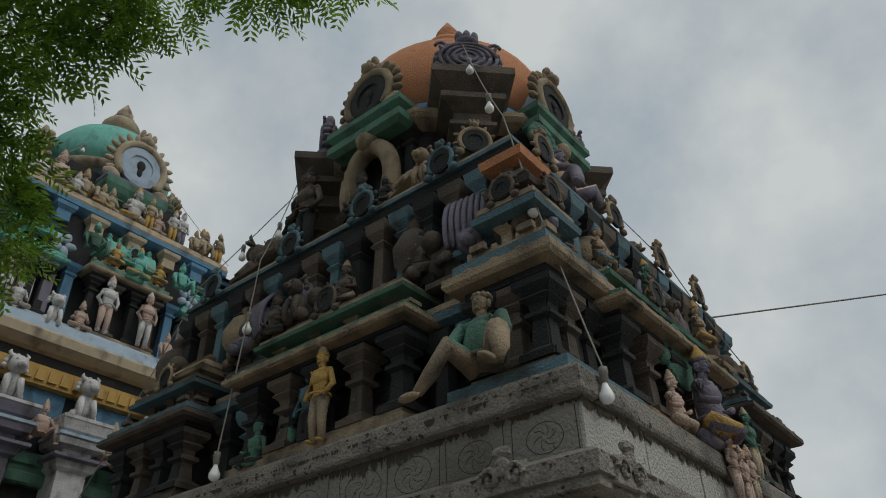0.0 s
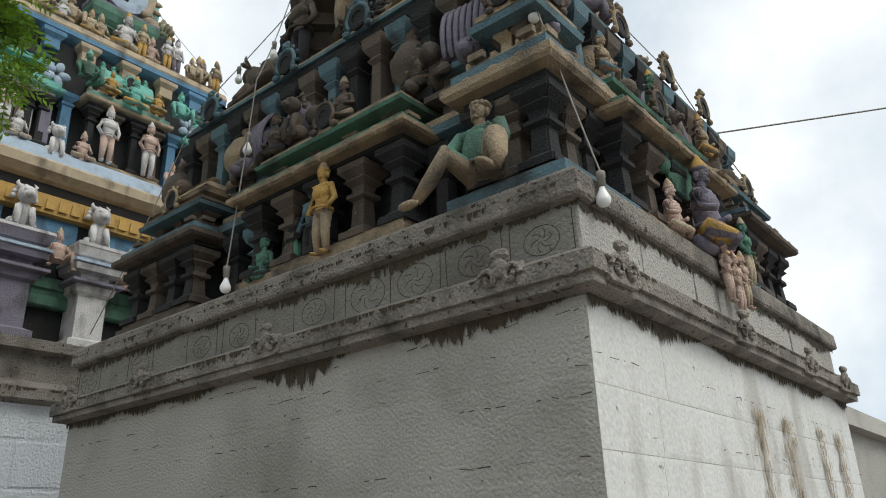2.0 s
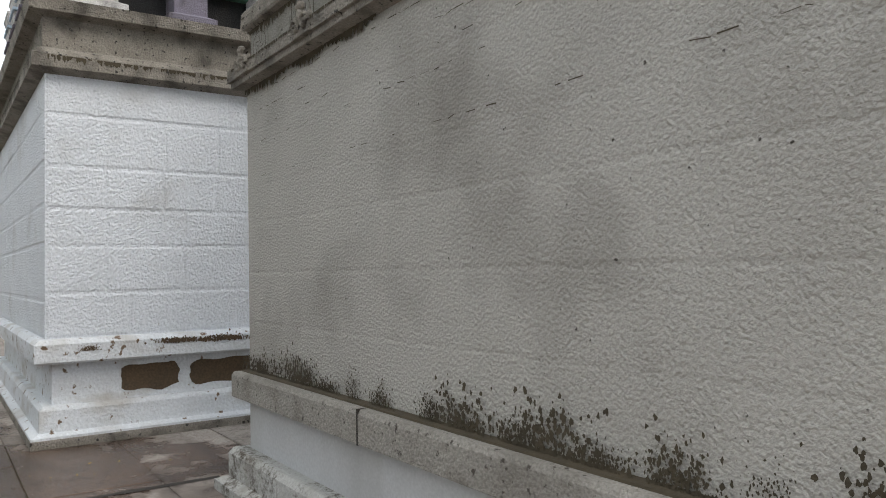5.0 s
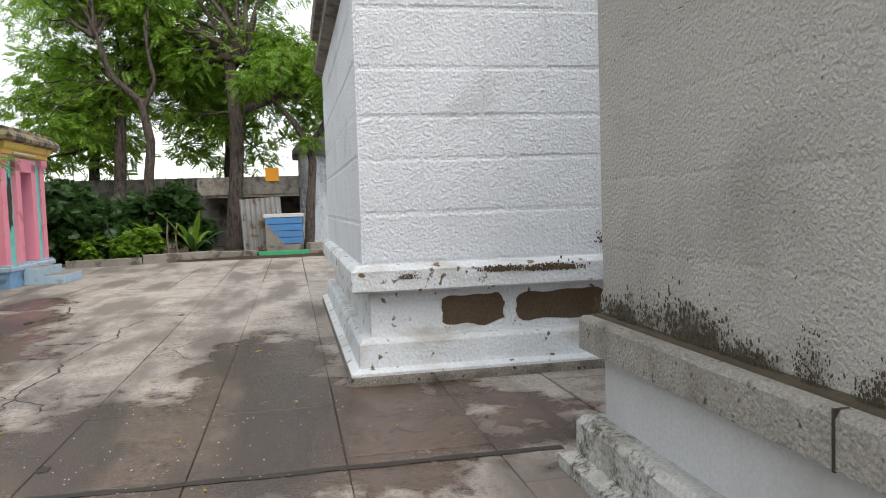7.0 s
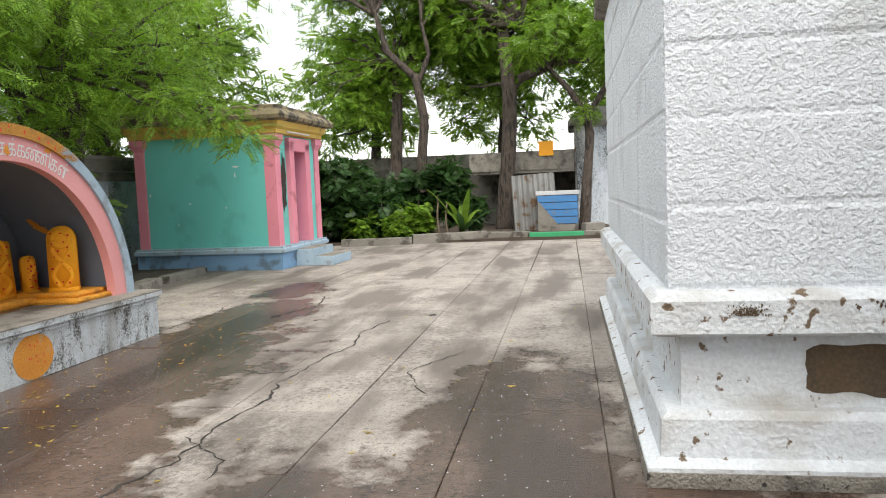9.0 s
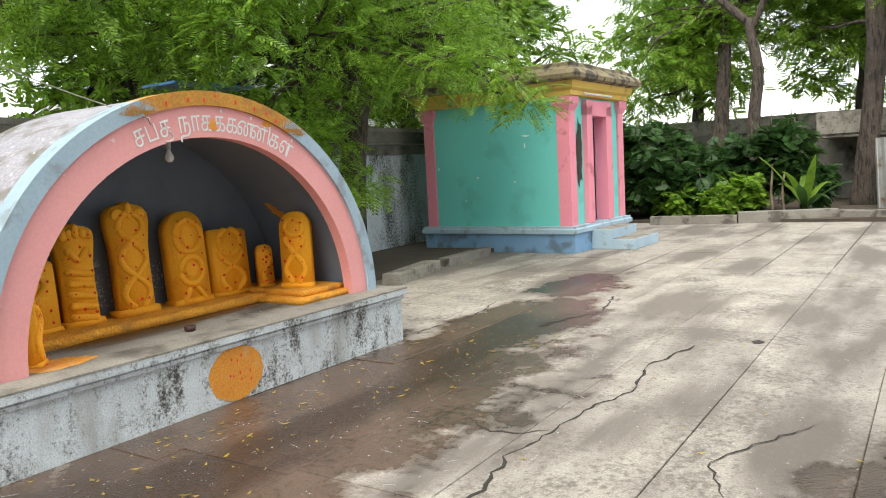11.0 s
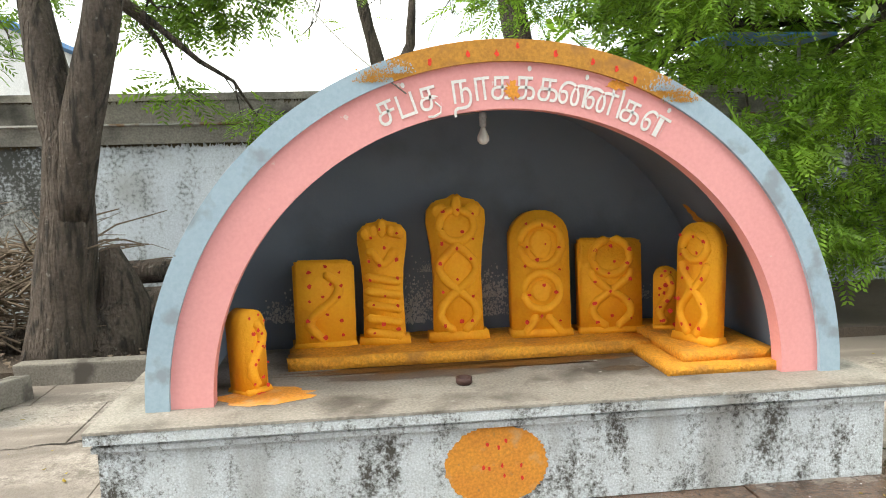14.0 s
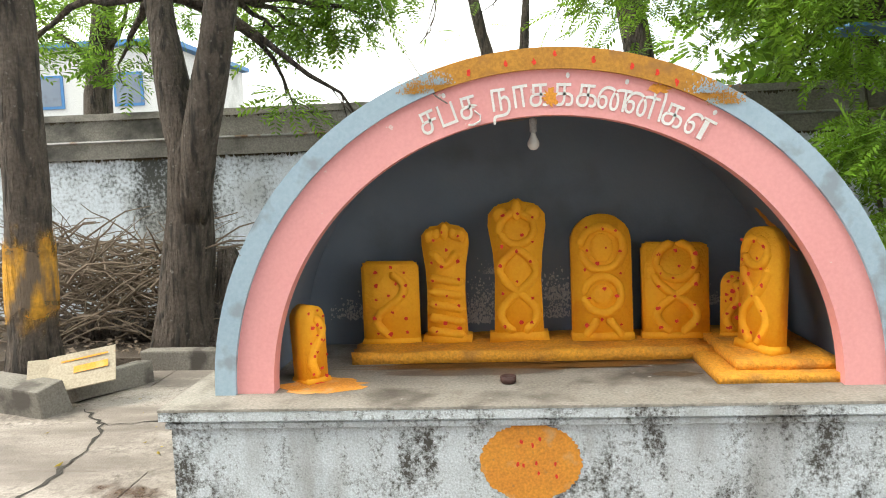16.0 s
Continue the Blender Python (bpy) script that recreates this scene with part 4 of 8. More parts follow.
def lion(M, s, colour):
    bm = bmesh.new()
    ball(bm, (0, 0, 0.3), (0.13, 0.13, 0.26), None, 12)
    ball(bm, (0, -0.1, 0.62), (0.15, 0.15, 0.15), None, 12)
    ball(bm, (0, -0.24, 0.58), (0.08, 0.08, 0.07), None, 8)
    for k in (-1, 1):
        ball(bm, (0.07 * k, -0.2, 0.67), (0.035, 0.035, 0.035), None, 8)
        tube(bm, [(0.1 * k, -0.1, 0.4), (0.12 * k, -0.16, 0.2), (0.12 * k, -0.14, 0.0)], [0.06, 0.05, 0.045], 7)
        ball(bm, (0.15 * k, -0.02, 0.1), (0.09, 0.14, 0.12), None, 8)
        tube(bm, [(0.09 * k, -0.06, 0.72), (0.15 * k, -0.02, 0.82), (0.12 * k, 0.02, 0.88)], [0.04, 0.03, 0.012], 6)
    for k in range(9):
        a = math.pi * (k / 8)
        ball(bm, (0.17 * math.cos(a), 0.02, 0.6 + 0.2 * math.sin(a)), (0.05, 0.05, 0.05), None, 6)
    bm.transform(M @ Matrix.Diagonal((s, s, s, 1)))
    return tagged(part("lion_statue", bm, STUCCO[colour], None, "", True), WORDS[colour] + " stucco lion figure rearing on the tower", "statue", "tower statues")


def fpart(name, bm, material, parent, M, label="", smooth=False):
    bm.transform(M)
    return part(name, bm, material, parent, label, smooth)


def nasi(parent, M, r, ring, disc, crest=True):
    """A horseshoe gable: disc with a keyhole whose shade is painted near-black, scrolled ring, a fan of petals and a
    crest.
    """
    d = min(1.0, r / 0.4)
    bm = bmesh.new()
    lathe(bm, 0, 0, [(r * 0.74, 0.0), (r * 0.74, 0.06 * d), (r * 0.6, 0.075 * d), (r * 0.42, 0.075 * d), (r * 0.4, 0.05 * d)], 20)
    bm.transform(pose(0, 0.0, r * 0.95, 90))
    plate = fpart("gable", bm, STUCCO[disc], parent, M, "recessed horseshoe gable")
    bm = bmesh.new()
    a0 = -0.75
    tube(bm, [(r * 0.8 * math.cos(a), -0.05 * d, r * 0.95 + r * 0.85 * math.sin(a)) for a in (a0 + (math.pi - 2 * a0) * k / 24 for k in range(25))], [r * 0.13] * 25, 7)
    n = 17 if r > 0.25 else 9
    for k in range(n):
        a = a0 + (math.pi - 2 * a0) * k / (n - 1)
        ball(bm, (r * 1.02 * math.cos(a), -0.02 * d, r * 0.95 + r * 1.07 * math.sin(a)), (r * 0.19, 0.05 * d, r * 0.09), Matrix.Rotation(-a, 4, "Y"), 7)
    for k in (-1, 1):
        ball(bm, (k * r * 0.85, -0.05 * d, r * 0.2), (r * 0.3, 0.08 * d, r * 0.22), None, 8)
    if crest:
        ball(bm, (0, -0.06 * d, r * 2.02), (r * 0.26, 0.1 * d, r * 0.2), None, 9)
        for k in (-1, 0, 1):
            ball(bm, (k * r * 0.2, -0.05 * d, r * 2.25), (r * 0.1, 0.06 * d, r * 0.18), None, 7)
    fpart("gable_scroll", bm, STUCCO[ring], plate, M, "scrolled and petalled rim", True)
    # The keyhole is a near-black boss that paints the hole's shade.
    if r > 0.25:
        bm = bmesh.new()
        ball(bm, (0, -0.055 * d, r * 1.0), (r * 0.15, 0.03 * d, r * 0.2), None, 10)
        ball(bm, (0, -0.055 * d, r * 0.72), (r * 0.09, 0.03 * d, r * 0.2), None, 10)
        fpart("keyhole", bm, STUCCO["dark"], plate, M, "keyhole niche, its shade painted near-black", True)


def pilaster(bm, x, y, z0, z1, w):
    mould(bm, x, y, w / 2, w / 2, [(0.02, z0), (0.02, z0 + 0.06), (0.0, z0 + 0.09), (-0.008, z1 - 0.2), (0.015, z1 - 0.18), (0.015, z1 - 0.15), (-0.01, z1 - 0.13), (0.02, z1 - 0.09), (0.045, z1 - 0.06), (0.045, z1)])


def aedicule(parent, M, w, d, z0, z1, z2, trim, ledge, body="dark", kind="kuta", top="sand", posts=3):
    """A miniature shrine of the parapet, its front towards -y: free posts before a body (near-black where it paints
    recess shade), layered cornice, upper storey and roof.
    """
    h = (z2 - z1) / 0.85

    def layer(name, steps, colour, label, inset=0.0, host=None):
        bm = bmesh.new()
        mould(bm, 0, d / 2, w / 2 - inset, d / 2 - inset, [(o, z1 + h * z if z < 2 else z) for o, z in steps])
        return fpart(name, bm, STUCCO[colour], host or parent, M, label)

    bm = bmesh.new()
    mould(bm, 0, d / 2, w / 2, d / 2, [(0.03, z0), (0.03, z0 + 0.05), (0.0, z0 + 0.06), (0.0, z0 + 0.09), (-0.04, z0 + 0.1)])
    base = fpart("parapet_shrine", bm, STUCCO[ledge], parent, M, "miniature shrine of the parapet")
    # A near-black body paints the shade behind the posts.
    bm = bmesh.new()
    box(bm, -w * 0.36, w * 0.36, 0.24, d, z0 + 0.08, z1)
    fpart("body", bm, STUCCO[body], base, M, "recessed body behind the posts")
    faces = [(M, w, posts)]
    if kind == "kuta":
        faces += [(M @ pose(w / 2, d / 2, 0, 0, 0, 90), d, 3), (M @ pose(-w / 2, d / 2, 0, 0, 0, -90), d, 3)]
    for place, wide, count in faces:
        for k in range(count):
            u = (wide / 2 - 0.08) * (2 * k / (count - 1) - 1)
            bm = bmesh.new()
            mould(bm, u, 0.09, 0.05, 0.05, [(0.05, z0 + 0.09), (0.05, z0 + 0.13), (0.02, z0 + 0.15), (0.0, z0 + 0.17), (-0.008, z1 - 0.24), (0.02, z1 - 0.225), (0.02, z1 - 0.2), (-0.006, z1 - 0.185), (0.0, z1 - 0.15), (0.035, z1 - 0.12), (0.02, z1 - 0.1), (0.06, z1 - 0.06), (0.06, z1 - 0.02)])
            # Post colours are dark partly to carry shade under the cornice.
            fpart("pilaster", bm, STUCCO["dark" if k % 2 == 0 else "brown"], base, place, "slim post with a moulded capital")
        bm = bmesh.new()
        n = max(3, int(wide / 0.22))
        for k in range(n):
            u = -wide / 2 + (k + 0.5) * wide / n
            tube(bm, [(u + 0.045 * math.cos(a), -0.09, z1 + h * (0.075 + 0.05 * math.sin(a))) for a in (math.pi * j / 6 for j in range(7))], [0.013] * 7, 5)
            ball(bm, (u, -0.085, z1 + h * 0.08), (0.022, 0.02, 0.022), None, 6)
        for k in range(2 * n + 1):
            u = -wide / 2 + k * wide / (2 * n)
            box(bm, u - 0.018, u + 0.018, 0.04, 0.14, z1 + h * 0.285, z1 + h * 0.325)
        rail = fpart("cornice_ornament", bm, STUCCO[ledge], base, place, "tiny arches and blocks along the cornice")
        rail["kind"] = "stuff"
        for k in range(max(2, count - 1)):
            u = (wide / 2 - 0.2) * (2 * k / (max(2, count - 1) - 1) - 1)
            bm = bmesh.new()
            mould(bm, u, 0.17, 0.035, 0.04, [(0.02, z1 + h * 0.28), (0.0, z1 + h * 0.31), (0.0, z1 + h * 0.42), (0.03, z1 + h * 0.46), (0.03, z1 + h * 0.48)])
            fpart("upper_post", bm, STUCCO["brown" if k % 2 else ledge], base, place, "short post of the upper storey")
        if place is not M:
            nasi(base, place @ pose(0, 0.06, z1 + 0.6 * h), 0.1, top, "dark", False)
    layer("architrave", [(-0.03, -0.02), (0.01, 0.0), (0.01, 0.045)], body, "dark beam over the posts", 0, base)
    layer("cornice", [(-0.02, 0.035), (0.08, 0.05), (0.1, 0.075), (0.1, 0.12), (0.03, 0.15)], ledge, "worn overhanging cornice", 0, base)
    layer("cornice_band", [(0.0, 0.145), (0.055, 0.155), (0.055, 0.205), (0.01, 0.225)], trim, "painted upper band of the cornice", 0, base)
    layer("cornice_step", [(-0.05, 0.22), (-0.01, 0.23), (-0.01, 0.27), (-0.08, 0.285)], ledge, "upper step of the cornice", 0, base)
    # Upper storey is near-black to paint shade between the ledges.
    layer("upper_storey", [(-0.16, 0.28), (-0.16, 0.49)], "dark", "recessed upper storey, shade painted near-black", 0, base)
    layer("upper_ledge", [(-0.12, 0.47), (-0.03, 0.49), (-0.02, 0.53), (-0.07, 0.56)], trim, "painted ledge of the upper storey", 0, base)
    layer("upper_ledge", [(-0.09, 0.555), (-0.05, 0.565), (-0.05, 0.6), (-0.12, 0.62)], ledge, "upper ledge", 0, base)
    bm = bmesh.new()
    if kind == "kuta":
        mould(bm, 0, d / 2, w / 2 - 0.16, d / 2 - 0.16, [(0.0, z1 + 0.61 * h), (0.0, z1 + 0.66 * h), (0.07, z1 + 0.69 * h), (0.08, z1 + 0.73 * h), (0.02, z1 + 0.75 * h), (0.04, z1 + 0.79 * h), (0.0, z1 + 0.86 * h), (-0.07, z1 + 0.93 * h), (-0.12, z1 + 0.96 * h), (-0.09, z1 + 1.0 * h), (-0.14, z1 + 1.05 * h)])
    else:
        rows = []
        for k in range(11):
            a = math.pi * k / 10
            rows.append([bm.verts.new((x, d / 2 + (d / 2 - 0.12) * math.cos(a), z1 + 0.61 * h + 0.3 * h * math.sin(a))) for x in (-w * 0.36, w * 0.36)])
        for p, q in zip(rows, rows[1:]):
            bm.faces.new((p[0], p[1], q[1], q[0]))
        bm.faces.new([r[0] for r in rows][::-1])
        bm.faces.new([r[1] for r in rows])
        for k in range(5):
            lathe(bm, w * 0.3 * (k / 2 - 1), d / 2, [(0.05, z1 + 0.89 * h), (0.06, z1 + 0.93 * h), (0.03, z1 + 0.96 * h), (0.045, z1 + 1.0 * h), (0.01, z1 + 1.06 * h)], 8)
    fpart("roof", bm, STUCCO[top], base, M, "small moulded roof")
    # Near-black disc paints the shade inside the small gable.
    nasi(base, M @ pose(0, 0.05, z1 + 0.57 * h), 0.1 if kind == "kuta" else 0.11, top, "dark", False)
    return base


def finial(parent, x, y, z, s, colour):
    bm = bmesh.new()
    lathe(bm, x, y, [(0.42 * s, z), (0.44 * s, z + 0.05 * s), (0.26 * s, z + 0.12 * s), (0.2 * s, z + 0.2 * s), (0.3 * s, z + 0.28 * s), (0.34 * s, z + 0.4 * s), (0.28 * s, z + 0.5 * s), (0.14 * s, z + 0.56 * s), (0.2 * s, z + 0.62 * s), (0.12 * s, z + 0.68 * s), (0.15 * s, z + 0.76 * s), (0.1 * s, z + 0.86 * s), (0.015, z + 1.02 * s)], 20)
    part("finial", bm, STUCCO[colour], parent, "pot-shaped finial", True)


def sides(x, y):
    return [pose(x, y, 0, 0, 0, 90 * k) for k in range(4)]


def chamfered(bm, x, y, steps, side):
    """Rings of an eight-sided plan whose four main faces are 2 * side of the half width wide; steps: (half width, z)."""
    rings = []
    for a, z in steps:
        b = a * side
        rings.append([bm.verts.new((x + u, y + v, z)) for u, v in ((b, -a), (a, -b), (a, b), (b, a), (-b, a), (-a, b), (-a, -b), (-b, -a))])
    for p, q in zip(rings, rings[1:]):
        for k in range(8):
            bm.faces.new((p[k], p[(k + 1) % 8], q[(k + 1) % 8], q[k]))
    bm.faces.new(rings[-1])
    bm.faces.new(rings[0][::-1])


def crest(parent, M, s, colour):
    """A ringed disc on a small pot, crowned by three buds."""
    bm = bmesh.new()
    lathe(bm, 0, 0, [(0.16, 0.0), (0.17, 0.03), (0.12, 0.06), (0.15, 0.1), (0.2, 0.16)], 14, 0.6)
    ball(bm, (0, 0.02, 0.3), (0.25, 0.09, 0.19), None, 14)
    for r in (0.06, 0.11, 0.16, 0.21):
        tube(bm, [(1.15 * r * math.cos(a), -0.075 + 0.12 * r, 0.3 + 0.85 * r * math.sin(a)) for a in (2 * math.pi * k / 20 for k in range(21))], [0.018] * 21, 6)
    for k in range(15):
        a = -0.6 + (math.pi + 1.2) * k / 14
        ball(bm, (0.265 * math.cos(a), 0.0, 0.3 + 0.205 * math.sin(a)), (0.032, 0.05, 0.032), None, 7)
    for k in (-1, 1):
        tube(bm, [(k * (0.22 + 0.055 * (1 - j / 14) * math.cos(0.6 * j)), -0.04, 0.44 + 0.055 * (1 - j / 14) * math.sin(0.6 * j)) for j in range(12)], [0.016] * 12, 5)
    ball(bm, (0, 0, 0.53), (0.11, 0.09, 0.06), None, 9)
    for k in (-1, 0, 1):
        ball(bm, (0.065 * k, 0, 0.62 - 0.02 * abs(k)), (0.04, 0.05, 0.07), None, 8)
    return fpart("crest", bm, STUCCO[colour], parent, M @ Matrix.Diagonal((s, s, s, 1)), "violet-grey ringed crest", True)


def tail_scroll(parent, M, s, colour):
    """A swollen beast body with a ridged mane, head turned down."""
    bm = bmesh.new()
    ball(bm, (0, 0.0, 0.26), (0.17, 0.16, 0.27), Matrix.Rotation(0.3, 4, "Y"), 14)
    for k in range(7):
        r = 0.19 - 0.012 * k
        tube(bm, [(-0.12 + 0.05 * k + 0.03 * math.sin(a), -r * math.sin(a), 0.28 + 0.3 * math.cos(a)) for a in (0.2 + 2.0 * j / 9 for j in range(10))], [0.021] * 10, 6)
    ball(bm, (0.12, -0.14, 0.08), (0.11, 0.12, 0.1), None, 10)
    ball(bm, (0.15, -0.24, 0.03), (0.06, 0.07, 0.05), None, 8)
    for k in (-1, 1):
        ball(bm, (0.12 + 0.05 * k, -0.23, 0.1), (0.025, 0.02, 0.025), None, 6)
    return fpart("scroll", bm, STUCCO[colour], parent, M @ Matrix.Diagonal((s, s, s, 1)), "crouching beast ornament", True)


def tower_small():
    top = 3.43
    x, y = AX, AY + 0.08
    # Near-black core: shade between the parapet shrines is put into its colour.
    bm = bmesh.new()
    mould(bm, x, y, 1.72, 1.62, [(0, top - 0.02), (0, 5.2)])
    part("core", bm, STUCCO["dark"], side_shrine, "inner wall of the tower, shade painted near-black")
    # each face: corner shrine, wide central shrine set towards it, second shrine; (along, width) for the two pairs of faces
    plans = (((1.82, 0.5, 3), (0.5, 1.4, 5), (-1.28, 0.9, 4)), ((-1.0, 0.05, 0), (-0.7, 1.4, 5), (0.95, 0.9, 4)))
    for k, (M, half) in enumerate(zip(sides(x, y), (2.1, 2.2, 2.1, 2.2))):
        F = M @ pose(0, -half, 0)
        one, mid, two = plans[k % 2]
        if k % 2 == 0:
            aedicule(side_shrine, F @ pose(one[0], 0.13, 0), one[1], 0.55, top + 0.06, 4.05, 4.92, "slate", "umber", "dark", "kuta", "brown", one[2])
            bm = bmesh.new()
            mould(bm, one[0] - 0.04, 0.4, 0.09, 0.1, [(0.0, 4.98), (0.06, 5.0), (0.07, 5.06), (0.02, 5.1)])
            fpart("corner_cap", bm, STUCCO["terracotta"], side_shrine, F, "terracotta-orange cap block")
            bm = bmesh.new()
            mould(bm, one[0] + 0.06, 0.34, one[1] / 2 + 0.05, 0.33, [(0.04, top - 0.01), (0.04, top + 0.05), (0.0, top + 0.07)])
            fpart("corner_slab", bm, STUCCO["slate"], side_shrine, F, "teal slab under the corner shrine")
        aedicule(side_shrine, F @ pose(mid[0], 0.02, 0), mid[1], 0.7, top, 4.0, 4.5, "green", "umber", "dark", "sala", "brown", mid[2])
        aedicule(side_shrine, F @ pose(two[0], 0.04, 0), two[1], 0.8, top, 3.95, 4.55, "slate", "brown", "dark", "kuta", "umber", two[2])
        # recesses between them, with dark posts, stepped ledges and beasts
        gaps = (1.4, -0.52) if k % 2 == 0 else (-1.58, 0.26)
        for u in gaps:
            for du in (-0.12, 0.12):
                bm = bmesh.new()
                mould(bm, u + du, 0.3, 0.045, 0.045, [(0.05, top), (0.05, top + 0.1), (0.0, top + 0.13), (-0.005, 3.8), (0.025, 3.82), (-0.01, 3.86), (0.03, 3.9), (0.05, 3.95), (0.05, 4.0)])
                fpart("recess_pier", bm, STUCCO["slate" if du > 0 else "dark"], side_shrine, F, "dark post in the recess between the parapet shrines")
            for steps, colour in (([(-0.02, 3.98), (0.0, 4.03), (0.09, 4.05), (0.1, 4.1), (0.04, 4.13)], "slate"), ([(0.0, 4.125), (0.05, 4.14), (0.05, 4.18), (0.0, 4.2)], "umber"), ([(-0.06, 4.19), (-0.06, 4.32), (0.02, 4.34), (0.02, 4.38), (-0.04, 4.4)], "brown"), ([(-0.08, 4.395), (-0.08, 4.5), (-0.02, 4.52), (-0.02, 4.56), (-0.06, 4.58)], "slate")):
                bm = bmesh.new()
                mould(bm, u, 0.5, 0.22, 0.22, steps)
                fpart("recess_cornice", bm, STUCCO[colour], side_shrine, F, "layered ledge of the recess")
            tail_scroll(side_shrine, F @ pose(u, 0.42, 4.5) @ Matrix.Diagonal((1 if u > 0 else -1, 1, 1, 1)), 0.85, "violet")
        for u, c in ((-0.1, "violet"), (0.95, "brown"), (-1.75, "brown"), (-0.85, "umber")):
            bm = bmesh.new()
            lathe(bm, u, 0.42, [(0.1, 4.5), (0.13, 4.54), (0.07, 4.6), (0.15, 4.7), (0.16, 4.8), (0.1, 4.92), (0.05, 4.96), (0.07, 5.0), (0.015, 5.1)], 14)
            fpart("pot_ornament", bm, STUCCO[c], side_shrine, F, "swelling pot ornament under the eave", True)
            bm = bmesh.new()
            ball(bm, (u + 0.24, 0.4, 4.6), (0.12, 0.1, 0.13), None, 10)
            ball(bm, (u + 0.24, 0.3, 4.7), (0.08, 0.08, 0.08), None, 8)
            tube(bm, [(u + 0.16, 0.36, 4.58), (u + 0.1, 0.26, 4.52), (u + 0.16, 0.24, 4.46)], [0.05, 0.04, 0.03], 7)
            tube(bm, [(u + 0.32, 0.36, 4.58), (u + 0.38, 0.26, 4.52), (u + 0.32, 0.24, 4.46)], [0.05, 0.04, 0.03], 7)
            fpart("beast_mask", bm, STUCCO["brown"], side_shrine, F, "crouching dark beast under the eave", True)
        # short piers under the eave, in dark tones that paint the shade there
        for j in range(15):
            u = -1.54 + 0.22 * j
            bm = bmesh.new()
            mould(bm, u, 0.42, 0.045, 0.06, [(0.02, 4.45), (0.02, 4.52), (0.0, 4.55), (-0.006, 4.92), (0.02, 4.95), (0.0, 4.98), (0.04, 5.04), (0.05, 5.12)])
            fpart("eave_pier", bm, STUCCO[("dark", "brown", "slate")[j % 3]], side_shrine, F, "short pier under the eave, dark tones painting its shade")
        # small arched ornaments along the eave
        for u in (-1.35, -0.35, 0.45, 1.2):
            nasi(side_shrine, F @ pose(u, 0.4, 5.3), 0.13, "slate" if k == 0 else "umber", "dark", True)
    # The eave slab's near-black colour paints the shade on its underside.
    for steps, hx, hy, colour, label, name in (
            ([(-0.1, 5.12), (0.16, 5.22), (0.25, 5.26), (0.26, 5.31), (0.22, 5.33)], 1.5, 1.4, "dark", "broad eave slab, near-black to paint its shaded underside", "eave"),
            ([(0.2, 5.325), (0.27, 5.335), (0.27, 5.365), (0.2, 5.38)], 1.5, 1.4, "slate", "teal fillet of the eave", "eave_fillet"),
            ([(0.19, 5.375), (0.245, 5.385), (0.235, 5.42), (0.1, 5.45), (-0.2, 5.48)], 1.5, 1.4, "umber", "sand-coloured upper edge of the eave", "eave_edge"),
            ([(0.1, 5.46), (0.1, 5.54), (0.04, 5.57), (0.04, 5.63), (0.09, 5.66), (0.09, 5.7), (-0.1, 5.72)], 1.34, 1.26, "green", "green plinth of the upper storey", "upper_plinth")):
        bm = bmesh.new()
        mould(bm, x, y, hx, hy, steps)
        part(name, bm, STUCCO[colour], side_shrine, label)
    # Neck colour includes the shade between eave and upper cornice.
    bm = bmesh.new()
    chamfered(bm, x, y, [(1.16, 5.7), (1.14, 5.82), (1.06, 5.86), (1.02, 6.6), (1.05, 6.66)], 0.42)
    part("neck", bm, STUCCO["dark"], side_shrine, "eight-sided neck, shade painted near-black")
    for M in sides(x, y):
        for u in (-0.36, -0.2, 0.2, 0.36):
            bm = bmesh.new()
            pilaster(bm, u, -1.05, 5.74, 6.68, 0.1)
            fpart("pilaster", bm, STUCCO["dark"], side_shrine, M, "dark pilaster of the neck")
        # tall hood over a seated figure against the neck
        bm = bmesh.new()
        tube(bm, [(0.26 * math.cos(a), -1.2, 6.15 + 0.42 * math.sin(a)) for a in (-0.9 + (math.pi + 1.8) * j / 20 for j in range(21))], [0.085] * 21, 8)
        ball(bm, (0, -1.24, 6.62), (0.12, 0.12, 0.1), None, 10)
        fpart("hood", bm, STUCCO["umber"], side_shrine, M, "tall serpent hood against the neck", True)
        bm = bmesh.new()
        mould(bm, 0, -1.14, 0.4, 0.14, [(0.0, 6.62), (0.05, 6.66), (0.05, 6.74), (0.0, 6.78), (0.06, 6.84), (0.06, 6.9)])
        fpart("gable_shelf", bm, STUCCO["green"], side_shrine, M, "dark green shelf under the gable")
        bm = bmesh.new()
        mould(bm, 0, -0.9, 0.24, 0.3, [(0.0, 6.85), (0.02, 7.1), (-0.04, 7.36), (-0.14, 7.44)])
        fpart("gable_cheek", bm, STUCCO["bluegrey"], side_shrine, M, "pale blue cheek behind the gable", True)
        nasi(side_shrine, M @ pose(0, -1.22, 6.86), 0.34, "umber", "dark")
        # corner pedestal with a crest
        D = M @ pose(0, 0, 0, 0, 0, 45)
        bm = bmesh.new()
        mould(bm, 0, -1.24, 0.14, 0.13, [(0.02, 5.7), (0.02, 5.78), (0.0, 5.8), (0.0, 6.1), (0.04, 6.13), (0.0, 6.17), (0.0, 6.36), (0.06, 6.4), (0.06, 6.44), (0.02, 6.47), (0.02, 6.56), (0.14, 6.64), (0.14, 6.7), (0.1, 6.74), (0.22, 6.86), (0.22, 6.94), (0.1, 6.97)])
        pedestal = fpart("corner_pedestal", bm, STUCCO["brown"], side_shrine, D, "moulded corner pedestal")
